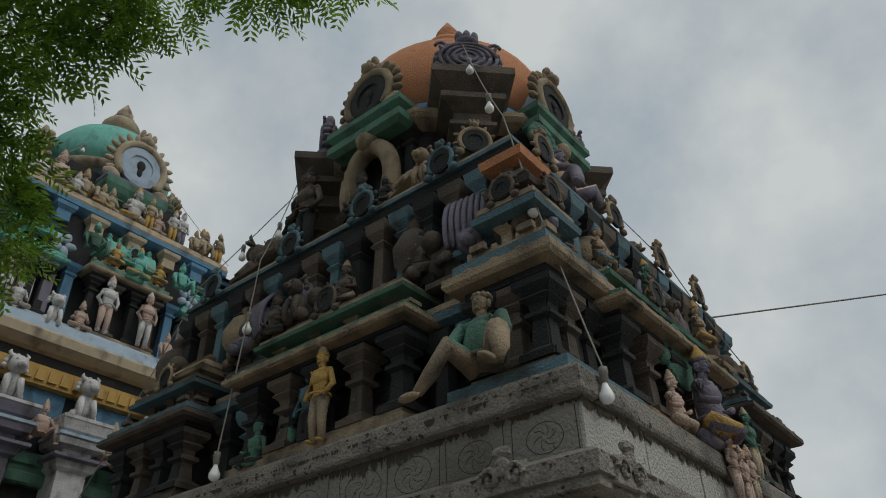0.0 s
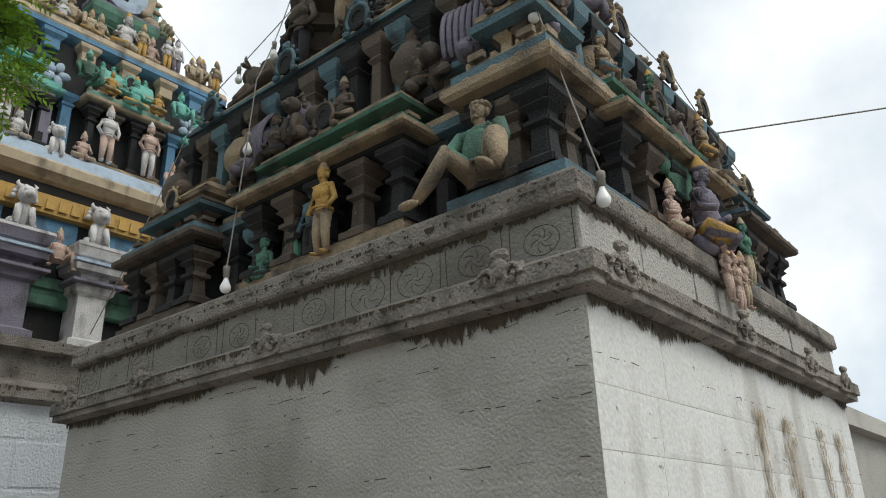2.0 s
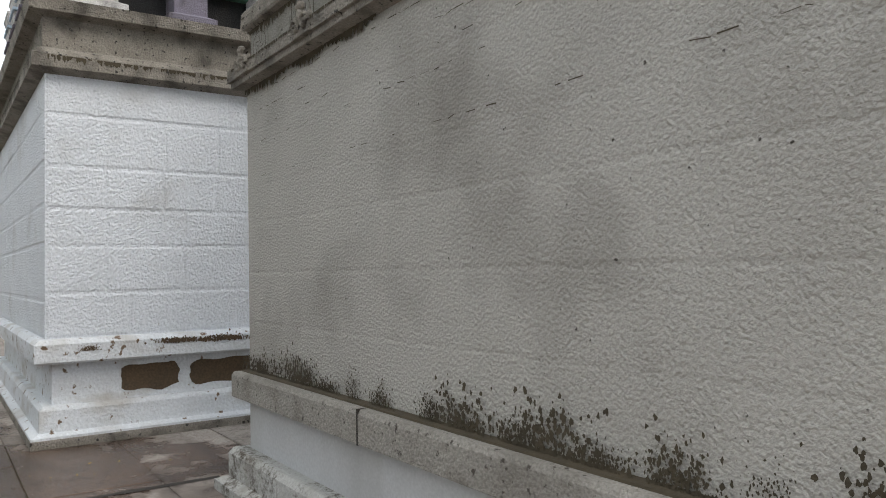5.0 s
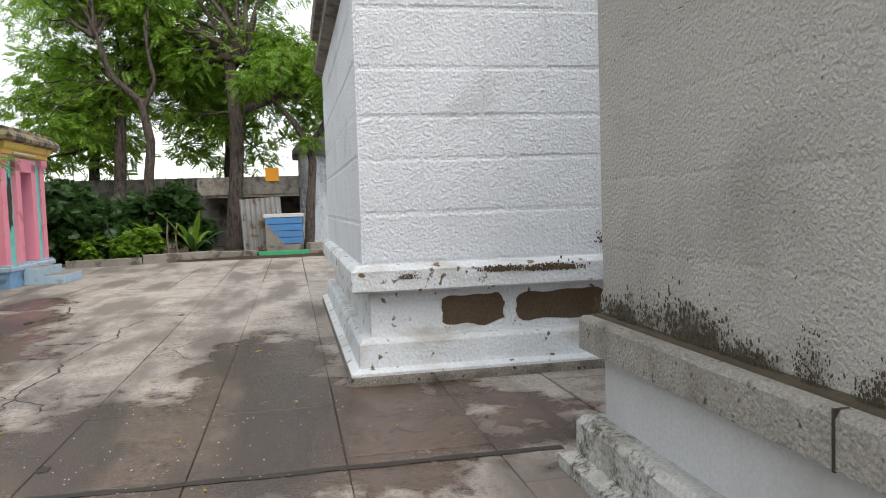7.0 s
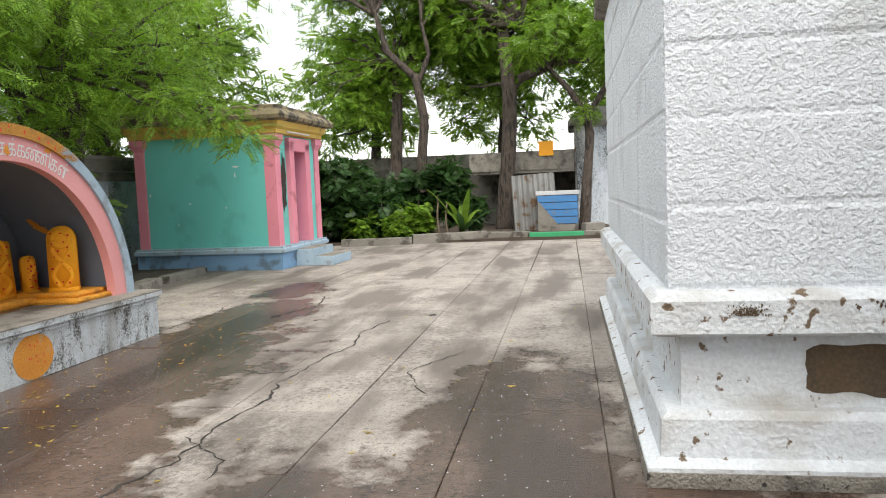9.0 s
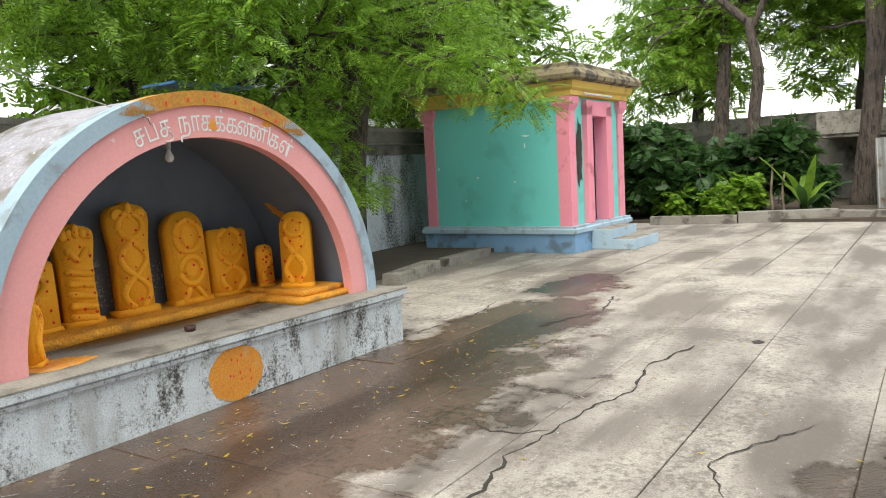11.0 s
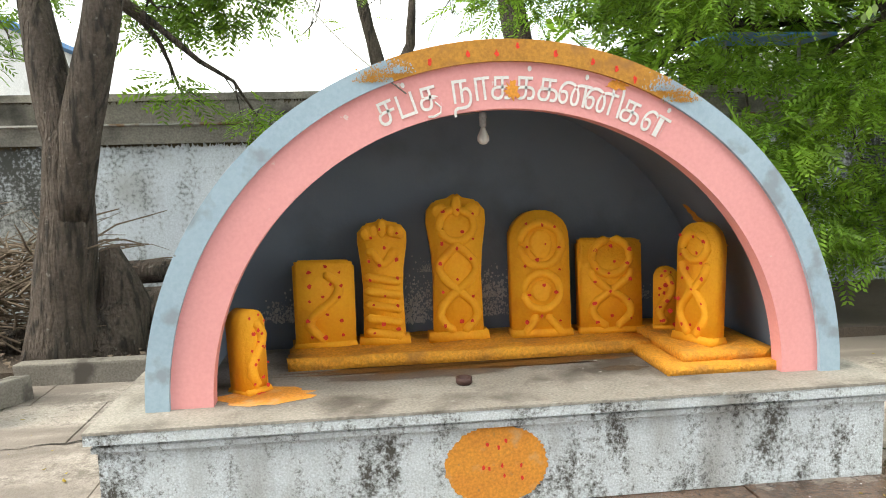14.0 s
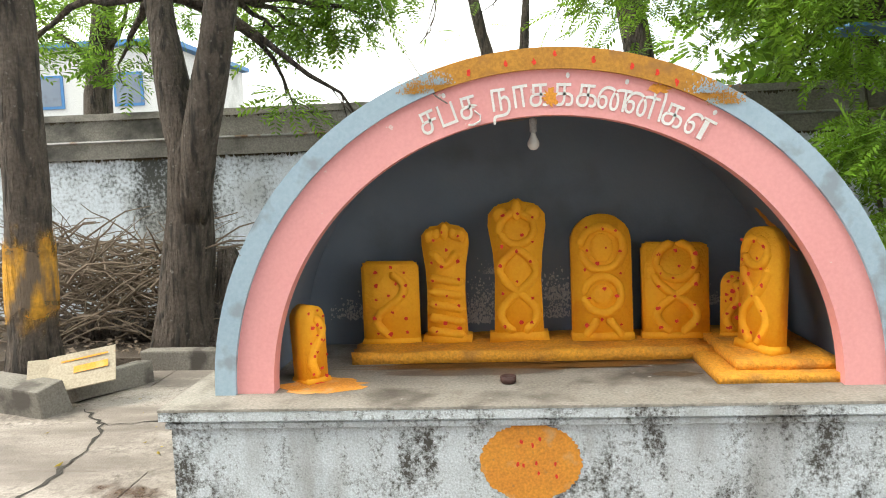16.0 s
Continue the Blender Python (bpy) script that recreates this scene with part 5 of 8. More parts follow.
        crest(pedestal, D @ pose(0, -1.3, 6.96), 1.1, "violet")
        nasi(side_shrine, D @ pose(0, -1.42, 6.05), 0.16, "umber", "dark", True)
    bm = bmesh.new()
    chamfered(bm, x, y, [(1.06, 6.64), (1.17, 6.7), (1.2, 6.74), (1.2, 6.79), (1.16, 6.82), (1.0, 6.86)], 0.42)
    part("neck_cornice", bm, STUCCO["umber"], side_shrine, "eight-sided sand cornice")
    bm = bmesh.new()
    lathe(bm, x, y, [(1.0, 6.84), (1.12, 6.9), (1.12, 7.0), (1.02, 7.06)], 32)
    part("petal_ring", bm, STUCCO["blue"], side_shrine, "blue petal ring under the dome", True)
    bm = bmesh.new()
    lathe(bm, x, y, [(1.02, 7.04), (1.12, 7.2), (1.16, 7.42), (1.13, 7.68), (1.0, 7.98), (0.78, 8.22), (0.48, 8.4), (0.2, 8.48)], 40)
    part("dome", bm, STUCCO["terracotta"], side_shrine, "smooth terracotta-orange dome", True)
    finial(side_shrine, x, y, 8.42, 0.98, "terracotta")
    # statues of the small tower
    bull(x - 1.12, y - 1.22, 5.7, 176, 0.95, STUCCO["brown"], "dark brown resting bull statue on the tower eave")
    bull(x + 1.3, y + 0.75, 5.6, 80, 0.8, STUCCO["umber"], "sand-brown resting bull statue on the tower eave")
    bull(x + 0.55, y - 1.3, 5.7, 160, 0.55, STUCCO["umber"], "small tan resting bull statue on the tower ledge")
    S, E, N, W = sides(x, y)
    for M, u, f, z, kind, s, c, cl in (
            (S, 1.78, 2.14, 3.47, "perched", 0.74, "green", "umber"), (S, 0.63, 2.14, 3.44, "standing", 0.58, "ochre", "umber"), (S, 0.4, 2.02, 3.44, "standing", 0.58, "slate", "dark"), (S, 0.22, 2.0, 3.44, "standing", 0.5, "dark", "green"), (S, -0.02, 2.05, 3.44, "seated", 0.5, "green", "dark"),
            (S, 0.42, 1.8, 4.5, "seated", 0.55, "brown", "umber"), (S, -0.3, 1.8, 4.5, "seated", 0.6, "brown", "dark"), (S, 1.05, 1.75, 4.55, "seated", 0.45, "umber", "dark"),
            (S, 0.0, 1.3, 5.7, "seated", 0.8, "brown", "dark"), (S, 0.3, 1.32, 5.7, "seated", 0.45, "dark", "brown"), (S, -0.75, 1.25, 5.7, "standing", 1.0, "brown", "dark"), (S, -0.98, 1.2, 5.7, "standing", 0.8, "dark", "brown"),
            (E, -0.62, 2.28, 3.44, "seated", 0.85, "violet", "ochre"), (E, -0.93, 2.2, 3.44, "seated", 0.52, "flesh", "sand"), (E, -0.26, 2.22, 3.44, "seated", 0.5, "flesh", "ochre"), (E, -0.52, 2.31, 3.14, "standing", 0.38, "flesh", "flesh"), (E, -0.36, 2.31, 3.1, "standing", 0.38, "flesh", "flesh"), (E, -0.22, 2.31, 3.16, "standing", 0.36, "flesh", "sand"),
            (E, 0.3, 2.2, 3.44, "standing", 0.5, "green", "sand"), (E, -1.1, 1.98, 4.5, "seated", 0.5, "umber", "slate"), (E, -0.5, 2.02, 4.5, "seated", 0.5, "green", "ochre"), (E, 0.35, 2.02, 4.5, "seated", 0.55, "umber", "ochre"),
            (E, -0.38, 1.42, 5.7, "perched", 0.9, "flesh", "violet"), (E, -0.75, 1.42, 5.66, "squat", 0.5, "ochre", "brown"), (E, -0.1, 1.48, 5.5, "standing", 0.5, "flesh", "ochre"), (E, 0.2, 1.46, 5.55, "standing", 0.45, "umber", "ochre"), (E, 0.42, 1.46, 5.5, "squat", 0.5, "sand", "ochre"),
            (N, 0.3, 2.2, 3.44, "standing", 0.62, "ochre", "brown"), (W, 0.0, 2.25, 3.44, "seated", 0.9, "flesh", "ochre"), (W, -0.4, 1.3, 5.7, "standing", 0.9, "brown", "dark")):
        idol(M @ pose(u, -f, z), kind, s, c, cl)
    for M, u, f, z, r, c in ((E, -0.38, 1.3, 6.42, 0.17, "green"), (E, -0.62, 2.16, 3.95, 0.24, "green")):
        bm = bmesh.new()
        for j in range(9):
            t = math.pi * j / 8
            ball(bm, (u + r * math.cos(t), -f, z + r * math.sin(t)), (0.06, 0.05, 0.06), None, 7)
        ball(bm, (u, -f, z + 0.3 * r), (r, 0.04, r * 0.9), None, 12)
        fpart("halo", bm, STUCCO[c], side_shrine, M, "dark green halo behind a statue", True)
    for M in (S, E):
        lion(M @ pose(0.05, -1.9, 4.5), 0.42, "brown")
        lion(M @ pose(0.8, -1.4, 5.6), 0.45, "umber")


tower_small()


def tower_large():
    x, y = BX, BY
    # Near-black core paints the shade behind pillars and statues.
    bm = bmesh.new()
    mould(bm, x, y, 2.15, 2.15, [(0, 4.0), (0, 6.2), (-0.6, 6.3), (-0.6, 8.6), (-1.1, 8.65), (-1.15, 9.9)])
    part("core", bm, STUCCO["dark"], main_shrine, "inner wall of the tower, shade painted near-black")
    for k, M in enumerate(sides(x, y)):
        F = M @ pose(0, -2.55, 0)
        # lower storey: pillars, panels and an ochre frieze
        for u in (-2.2, -1.32, -0.44, 0.44, 1.32, 2.2):
            bm = bmesh.new()
            mould(bm, u, 0.2, 0.17, 0.17, [(0.08, 4.08), (0.08, 4.2), (0.0, 4.24), (0.0, 4.75), (0.05, 4.78), (0.07, 4.86), (0.0, 4.9), (0.0, 5.0), (0.1, 5.03), (0.12, 5.1), (0.02, 5.14), (0.1, 5.2), (0.13, 5.3), (0.13, 5.36)])
            pillar = fpart("pillar", bm, STUCCO["white" if k == 0 or round(u * 100) % 3 else "violet"], main_shrine, F, "moulded pillar, white and violet over black grime")
            for z, c in ((4.86, "violet"), (5.1, "bluegrey"), (5.3, "white")):
                bm = bmesh.new()
                mould(bm, u, 0.2, 0.17, 0.17, [(0.09, z), (0.14, z + 0.015), (0.14, z + 0.05), (0.08, z + 0.06)])
                fpart("pillar_band", bm, STUCCO[c], pillar, F, "painted pillar band")
        for u in (-1.76, -0.88, 0.0, 0.88, 1.76):
            bm = bmesh.new()
            box(bm, u - 0.3, u + 0.3, 0.38, 0.42, 5.42, 5.72)
            fpart("panel", bm, STUCCO["blue"], main_shrine, F, "dark blue painted panel")
            bm = bmesh.new()
            mould(bm, u, 0.35, 0.27, 0.05, [(0.0, 4.6), (0.02, 4.62), (0.02, 4.72), (0.0, 4.74), (0.0, 4.8), (0.03, 4.82), (0.03, 4.94), (0.0, 4.96)])
            fpart("rail", bm, STUCCO["green"], main_shrine, F, "mint-green rail between the pillars")
        bm = bmesh.new()
        mould(bm, 0, 0.6, 2.3, 0.3, [(-0.05, 5.72), (0.0, 5.74), (0.0, 5.98), (-0.05, 6.0)])
        frieze = fpart("frieze", bm, STUCCO["ochre"], main_shrine, F, "ochre frieze of small squares")
        for j in range(30):
            bm = bmesh.new()
            mould(bm, -2.2 + 0.152 * j, 0.29, 0.055, 0.02, [(0.0, 5.79), (-0.012, 5.93)])
            fpart("square", bm, STUCCO["ochre"], frieze, F, "")
        # second storey
        G = M @ pose(0, -1.75, 0)
        aedicule(main_shrine, G @ pose(1.35, 0.0, 0), 0.75, 0.6, 6.75, 7.6, 8.35, "mint", "mint", "white", "kuta", "green", 3)
        aedicule(main_shrine, G @ pose(-1.35, 0.0, 0), 0.75, 0.6, 6.75, 7.6, 8.35, "mint", "mint", "white", "kuta", "green", 3)
        aedicule(main_shrine, G @ pose(0.0, -0.1, 0), 1.1, 0.6, 6.75, 7.65, 8.4, "mint", "sand", "dark", "sala", "mint", 4)
        for u, c in ((-0.78, "blue"), (0.78, "blue"), (-1.02, "violet"), (1.02, "violet")):
            bm = bmesh.new()
            pilaster(bm, u, 0.1, 6.75, 7.75, 0.14)
            fpart("pilaster", bm, STUCCO[c], main_shrine, G, "painted pilaster")
        for u in (-1.0, 1.0):
            bm = bmesh.new()
            for j in range(5):
                a = 2 * math.pi * j / 5
                ball(bm, (u + 0.11 * math.cos(a), 0.0, 7.95 + 0.11 * math.sin(a)), (0.09, 0.04, 0.06), Matrix.Rotation(-a, 4, "Y"), 8)
            fpart("lotus", bm, STUCCO["bluegrey"], main_shrine, G, "pale violet lotus rosette", True)
        for u in (-1.6, -1.1, -0.6, 0.0, 0.6, 1.1, 1.6):
            bm = bmesh.new()
            mould(bm, u, 0.15, 0.1, 0.1, [(0, 8.35), (0.0, 8.5), (0.05, 8.56), (0.05, 8.62)])
            fpart("eave_bracket", bm, STUCCO["blue" if abs(u) > 1 else "sand"], main_shrine, G, "painted eave bracket")
        nasi(main_shrine, M @ pose(0, -1.18, 9.75), 0.52, "sand", "bluegrey")
        bm = bmesh.new()
        mould(bm, 0, -1.1, 0.42, 0.16, [(0.0, 8.95), (0.06, 9.0), (0.0, 9.06), (0.0, 9.3), (0.08, 9.36), (0.02, 9.42), (0.08, 9.5), (0.12, 9.6), (0.12, 9.72)])
        fpart("gable_pedestal", bm, STUCCO["green"], main_shrine, M, "stepped green pedestal")
        bm = bmesh.new()
        mould(bm, 0, -1.16, 0.5, 0.14, [(0.0, 9.68), (0.05, 9.7), (0.05, 9.78), (0.0, 9.8)])
        fpart("gable_shelf", bm, STUCCO["violet"], main_shrine, M, "violet shelf under the gable")
    for steps, colour, label, name in (
            ([(-0.3, 6.05), (0.02, 6.18), (0.12, 6.26), (0.12, 6.38), (0.04, 6.44)], "sand", "mouldy sand-coloured eave", "eave"),
            ([(0.03, 6.43), (-0.02, 6.6), (-0.28, 6.76), (-0.5, 6.78)], "bluegrey", "sloping blue-grey roof of the eave", "eave_slope")):
        bm = bmesh.new()
        mould(bm, x, y, 2.2, 2.2, steps)
        part(name, bm, STUCCO[colour], main_shrine, label)
    for steps, colour, label, name in (
            ([(-0.3, 8.55), (0.05, 8.66), (0.12, 8.7), (0.12, 8.78)], "blue", "bright blue eave", "eave"),
            ([(0.12, 8.775), (0.13, 8.8), (0.1, 8.9), (-0.2, 8.95), (-0.5, 8.97)], "sand", "sand-coloured eave top", "eave_slope")):
        bm = bmesh.new()
        mould(bm, x, y, 1.55, 1.55, steps)
        part(name, bm, STUCCO[colour], main_shrine, label)
    bm = bmesh.new()
    lathe(bm, x, y, [(1.0, 8.95), (0.95, 9.1), (0.85, 9.15), (0.85, 9.95), (1.0, 10.0), (1.06, 10.1), (0.95, 10.16)], 8, 1.0, math.pi / 8)
    part("neck", bm, STUCCO["slate"], main_shrine, "blue eight-sided neck")
    bm = bmesh.new()
    lathe(bm, x, y, [(0.95, 10.14), (1.05, 10.2), (1.06, 10.3), (0.98, 10.36)], 32)
    part("petal_ring", bm, STUCCO["sand"], main_shrine, "carved ring under the dome", True)
    bm = bmesh.new()
    lathe(bm, x, y, [(0.96, 10.34), (1.05, 10.5), (1.06, 10.7), (1.0, 10.95), (0.84, 11.2), (0.6, 11.38), (0.3, 11.48), (0.15, 11.5)], 40)
    part("dome", bm, STUCCO["mint"], main_shrine, "smooth mint-green dome", True)
    finial(main_shrine, x, y, 11.45, 1.0, "sand")
    local = random.Random(12)
    for k, M in enumerate(sides(x, y)):
        for u in (-1.76, -0.88, 0.0, 0.88, 1.76):
            idol(M @ pose(u, -2.42, 4.98), "squat" if u else "seated", 0.72, local.choice(("flesh", "white")), "sand")
        for u in (-2.2, -1.32, -0.44, 0.44, 1.32, 2.2):
            if k == 1 or u in (-0.44, 1.32):
                lion(M @ pose(u, -2.38, 5.36), 0.72, "white")
        for u, z, kind, s, c, cl in ((-0.3, 6.78, "standing", 0.85, "white", "flesh"), (0.3, 6.78, "standing", 0.85, "flesh", "white"), (0.0, 7.75, "seated", 0.75, "mint", "ochre"), (-0.35, 7.85, "seated", 0.5, "ochre", "sand"), (0.35, 7.85, "seated", 0.5, "ochre", "sand"),
                                     (-0.7, 7.8, "squat", 0.75, "green", "mint"), (0.7, 7.8, "squat", 0.75, "mint", "green"), (1.6, 6.78, "standing", 0.7, "white", "violet"), (-1.6, 6.78, "standing", 0.7, "flesh", "white")):
            idol(M @ pose(u, -1.98, z), kind, s, c, cl)
        for u, kind, s, c in ((0.0, "seated", 1.05, "white"), (-0.4, "seated", 0.7, "sand"), (0.42, "seated", 0.75, "flesh"), (-0.85, "squat", 0.8, "sand"), (0.85, "standing", 0.7, "white"), (-1.25, "seated", 1.0, "flesh"), (1.25, "squat", 0.8, "sand")):
            idol(M @ pose(u, -1.42, 8.96), kind, s, c, local.choice(("ochre", "sand", "violet")))
        for u in (-1.85, -1.45, -0.65, 0.62, 1.42, 1.85):
            idol(M @ pose(u, -2.1, 6.62), "seated" if round(u * 20) % 2 else "squat", 0.62, local.choice(("sand", "white", "flesh")), "sand")
        for u in (-1.5, -1.0, -0.6, 0.2, 0.62, 1.05, 1.5):
            idol(M @ pose(u, -1.56, 8.9), local.choice(("seated", "squat", "standing")), 0.62, local.choice(("sand", "sand", "white")), "ochre")
        lion(M @ pose(-1.0, -2.12, 6.55), 0.55, "white")
        lion(M @ pose(1.0, -2.12, 6.55), 0.55, "white")


tower_large()


# festoon cables and bulbs on the towers
def festoon(points, drop, spots):
    for a, b in zip(points, points[1:]):
        cable("cable", sagging(a, b, drop), 0.005, "twisted festoon cable slung down the tower")
    for a, b, t in spots:
        p = Vector(a).lerp(Vector(b), t) - Vector((0, 0, 4 * drop * t * (1 - t)))
        light_bulb(p.x, p.y, p.z, 0.18, hang=1.0)


f0, f1, f2, f3 = (AX + 0.1, AY - 0.1, 8.9), (AX + 1.06, AY - 1.1, 7.2), (AX + 1.78, AY - 1.7, 5.45), (AX + AHX + 0.07, AY - AHY + 0.14, 3.4)
festoon([f0, f1, f2, f3], 0.06, [(f0, f1, 0.15), (f1, f2, 0.2), (f1, f2, 0.7), (f2, f3, 0.35), (f2, f3, 0.98)])
g1, g2 = (AX - 1.7, AY - 1.55, 5.6), (AX - 2.2, AY - 2.0, 3.55)
festoon([f0, g1, g2], 0.08, [(f0, g1, 0.6), (f0, g1, 0.85)])
h1, h2 = (AX - 0.9, AY - 1.2, 6.6), (AX - 0.08, AY - AHY - 0.16, 3.5)
festoon([h1, (AX - 0.55, AY - 1.75, 5.3), h2], 0.05, [(h1, (AX - 0.55, AY - 1.75, 5.3), 0.5), ((AX - 0.55, AY - 1.75, 5.3), h2, 0.3), ((AX - 0.55, AY - 1.75, 5.3), h2, 0.98)])
e1 = (AX + 2.08, AY + 1.35, 4.55)
festoon([f0, (AX + 1.72, AY + 0.95, 5.62), e1], 0.05, [(f0, (AX + 1.72, AY + 0.95, 5.62), 0.7)])
festoon([(BX, BY, 12.1), (BX + 1.7, BY - 1.65, 8.95)], 0.1, [((BX, BY, 12.1), (BX + 1.7, BY - 1.65, 8.95), 0.5)])
festoon([(BX, BY, 12.1), (BX + 1.7, BY + 1.65, 8.9)], 0.1, [((BX, BY, 12.1), (BX + 1.7, BY + 1.65, 8.9), 0.4), ((BX, BY, 12.1), (BX + 1.7, BY + 1.65, 8.9), 0.9)])
cable("cable", sagging((AX + 1.2, AY + 1.5, 5.4), (20.0, 26.0, 10.4), 0.25), 0.009, "dark cable running from the tower across the sky")


# ---- serpent shrine: vaulted niche on a plinth ----
NX, NZ, NY = -10.44, 0.5, -3.17
niche = thing("vaulted_shrine", 0, 0, 0, "pink and blue arched shrine niche on a stained whitewashed plinth", "shrine")
bm = bmesh.new()
box(bm, -12.34, -8.49, -4.6, -2.95, 0.0, 0.4)
part("plinth", bm, PLINTH, niche, "blackened whitewashed plinth")
bm = bmesh.new()
mould(bm, -10.415, -3.775, 1.925, 0.825, [(0.0, 0.39), (0.022, 0.4), (0.022, 0.425), (0.012, 0.43), (0.012, 0.437), (0.045, 0.445), (0.045, 0.492), (0.036, 0.5), (-0.02, 0.5)])
part("plinth_moulding", bm, PLINTH, niche, "double moulding, blue-white paint worn black")
bm = bmesh.new()
box(bm, -12.388, -8.442, -4.64, -2.902, 0.4935, 0.5065, 0.002)
part("floor_slab", bm, SLAB, niche, "worn cement floor of the niche")


def arch_point(r, h, a):
    return NX + r * math.cos(a), NZ + h * math.sin(a)


def arch_ring(name, outer, inner, y0, y1, material, label, a0=0.0, a1=180.0, n=64):
    """A band of the arch between two half-ellipses, from y0 in front to y1 behind."""
    bm = bmesh.new()
    rows = []
    for k in range(n + 1):
        a = radians(a0 + (a1 - a0) * k / n)
        (xo, zo), (xi, zi) = arch_point(*outer, a), arch_point(*inner, a)
        rows.append([bm.verts.new(p) for p in ((xo, y0, zo), (xi, y0, zi), (xi, y1, zi), (xo, y1, zo))])
    for p, q in zip(rows, rows[1:]):
        for i in range(4):
            bm.faces.new((p[i], q[i], q[(i + 1) % 4], p[(i + 1) % 4]))
    bm.faces.new(rows[0])
    bm.faces.new(rows[-1][::-1])
    bmesh.ops.recalc_face_normals(bm, faces=bm.faces)
    ob = part(name, bm, material, niche, label)
    return ob


arch_ring("vault", (1.768, 1.728), (1.63, 1.6), NY - 0.06, -4.45, LILAC, "weathered lilac barrel vault")
arch_ring("arch_face", (1.69, 1.66), (1.47, 1.415), NY, NY - 0.1, PINK, "smooth pink painted arch face")
arch_ring("lining", (1.628, 1.598), (1.58, 1.55), NY - 0.1, -4.4, VAULT, "dark slate-blue inner lining")
for name, a0, a1, material, label in (("rim", 0, 71, SKYBLUE, "pale blue rim"), ("crown_rim", 71, 118, OCHRE, "rim smeared with turmeric and vermilion"), ("rim", 118, 180, SKYBLUE, "pale blue rim")):
    arch_ring(name, (1.785, 1.745), (1.672, 1.64), NY + 0.025, NY - 0.14, material, label, a0, a1, 40)
bm = slab_mesh("back", [arch_point(1.62, 1.59, math.pi * k / 40) for k in range(41)], -0.12)
back = part("back_wall", bm, VAULT, niche, "dark slate-blue back wall")
back.location = (0, -4.3, 0)


def smear(name, cx, cz, rx, rz, y, material, parent, label, seed, lobes=0.25, n=28):
    """A flat smear of paint with an uneven edge on an upright face."""
    local = random.Random(seed)
    bm = bmesh.new()
    pts = []
    for k in range(n):
        a = 2 * math.pi * k / n
        s = 1 + local.uniform(-lobes, lobes)
        pts.append(bm.verts.new((cx + rx * s * math.cos(a), y, cz + rz * s * math.sin(a))))
    bm.faces.new(pts)
    bmesh.ops.recalc_face_normals(bm, faces=bm.faces)
    return part(name, bm, material, parent, label)


def puddle(name, cx, cy, rx, ry, z, material, parent, label, seed, lobes=0.25, n=24):
    local = random.Random(seed)
    bm = bmesh.new()
    bm.faces.new([bm.verts.new((cx + rx * (1 + local.uniform(-lobes, lobes)) * math.cos(2 * math.pi * k / n), cy + ry * (1 + local.uniform(-lobes, lobes)) * math.sin(2 * math.pi * k / n), z)) for k in range(n)])
    return part(name, bm, material, parent, label)


smear("turmeric_disc", -10.32, 0.205, 0.25, 0.2, -2.946, SAFFRON, niche, "round turmeric smear on the plinth", 5, 0.03, 140)
for k in range(9):
    smear("vermilion_spot", -10.32 + 0.08 * (k % 3 - 1) + rng.uniform(-0.045, 0.045), 0.3 - 0.07 * (k // 3) + rng.uniform(-0.04, 0.04), 0.007, 0.012, -2.942, VERMILION, niche, "faint vermilion spot", k, 0.3, 9)
for k, (px, pz, rx, rz) in enumerate(((-10.08, 0.78, 0.05, 0.13), (-10.02, 0.68, 0.07, 0.09), (-10.57, 0.83, 0.07, 0.1), (-10.56, 0.7, 0.05, 0.08), (-9.25, 0.72, 0.07, 0.08), (-10.13, 0.98, 0.02, 0.03), (-11.55, 0.75, 0.04, 0.05))):
    flaked(niche, "+y", -4.3, px, pz - 0.5 * rz, 2.4 * rx, 1.8 * rz, 40 + k, PEEL, "patch of flaked limewash", "peeled_patch")
OILSTAIN = surface("oil_stained_cement", (0.15, 0.125, 0.105), (0.1, 0.08, 0.068), 0.5, 9, 50, 0.4)
puddle("wet_stain", -9.95, -3.52, 0.5, 0.07, 0.509, OILSTAIN, niche, "dark oil stain", 3, 0.3)
puddle("wet_stain", -11.12, -3.42, 0.13, 0.05, 0.509, RAWSTONE, niche, "oily puddle", 4, 0.3)
puddle("turmeric_spill", -9.2, -3.3, 0.24, 0.15, 0.509, SAFFRON, niche, "turmeric spilt round the small stone", 6, 0.2)
puddle("vermilion_spill", -9.14, -3.36, 0.05, 0.035, 0.5115, VERMILION, niche, "vermilion powder", 7, 0.4)


for k, a in enumerate((68, 70, 72, 117, 119, 121)):
    ex, ez = arch_point(1.728, 1.69, radians(a))
    flaked(niche, "+y", NY + 0.026, ex, ez - 0.02, 0.075, 0.06, 700 + k, SKYBLUE if 70 < a < 119 else OCHRE, "flaked edge of the turmeric on the rim", "rim_flake")
# Darker brown strip along the foot of the shelf.
puddle("wet_stain", -10.3, -3.66, 0.95, 0.1, 0.5085, surface("dark_shelf_foot_brown", (0.2, 0.09, 0.025), (0.1, 0.05, 0.02), 0.45, 9, 50, 0.4), niche, "darker brown strip on the floor along the shelf front", 9, 0.35, 60)


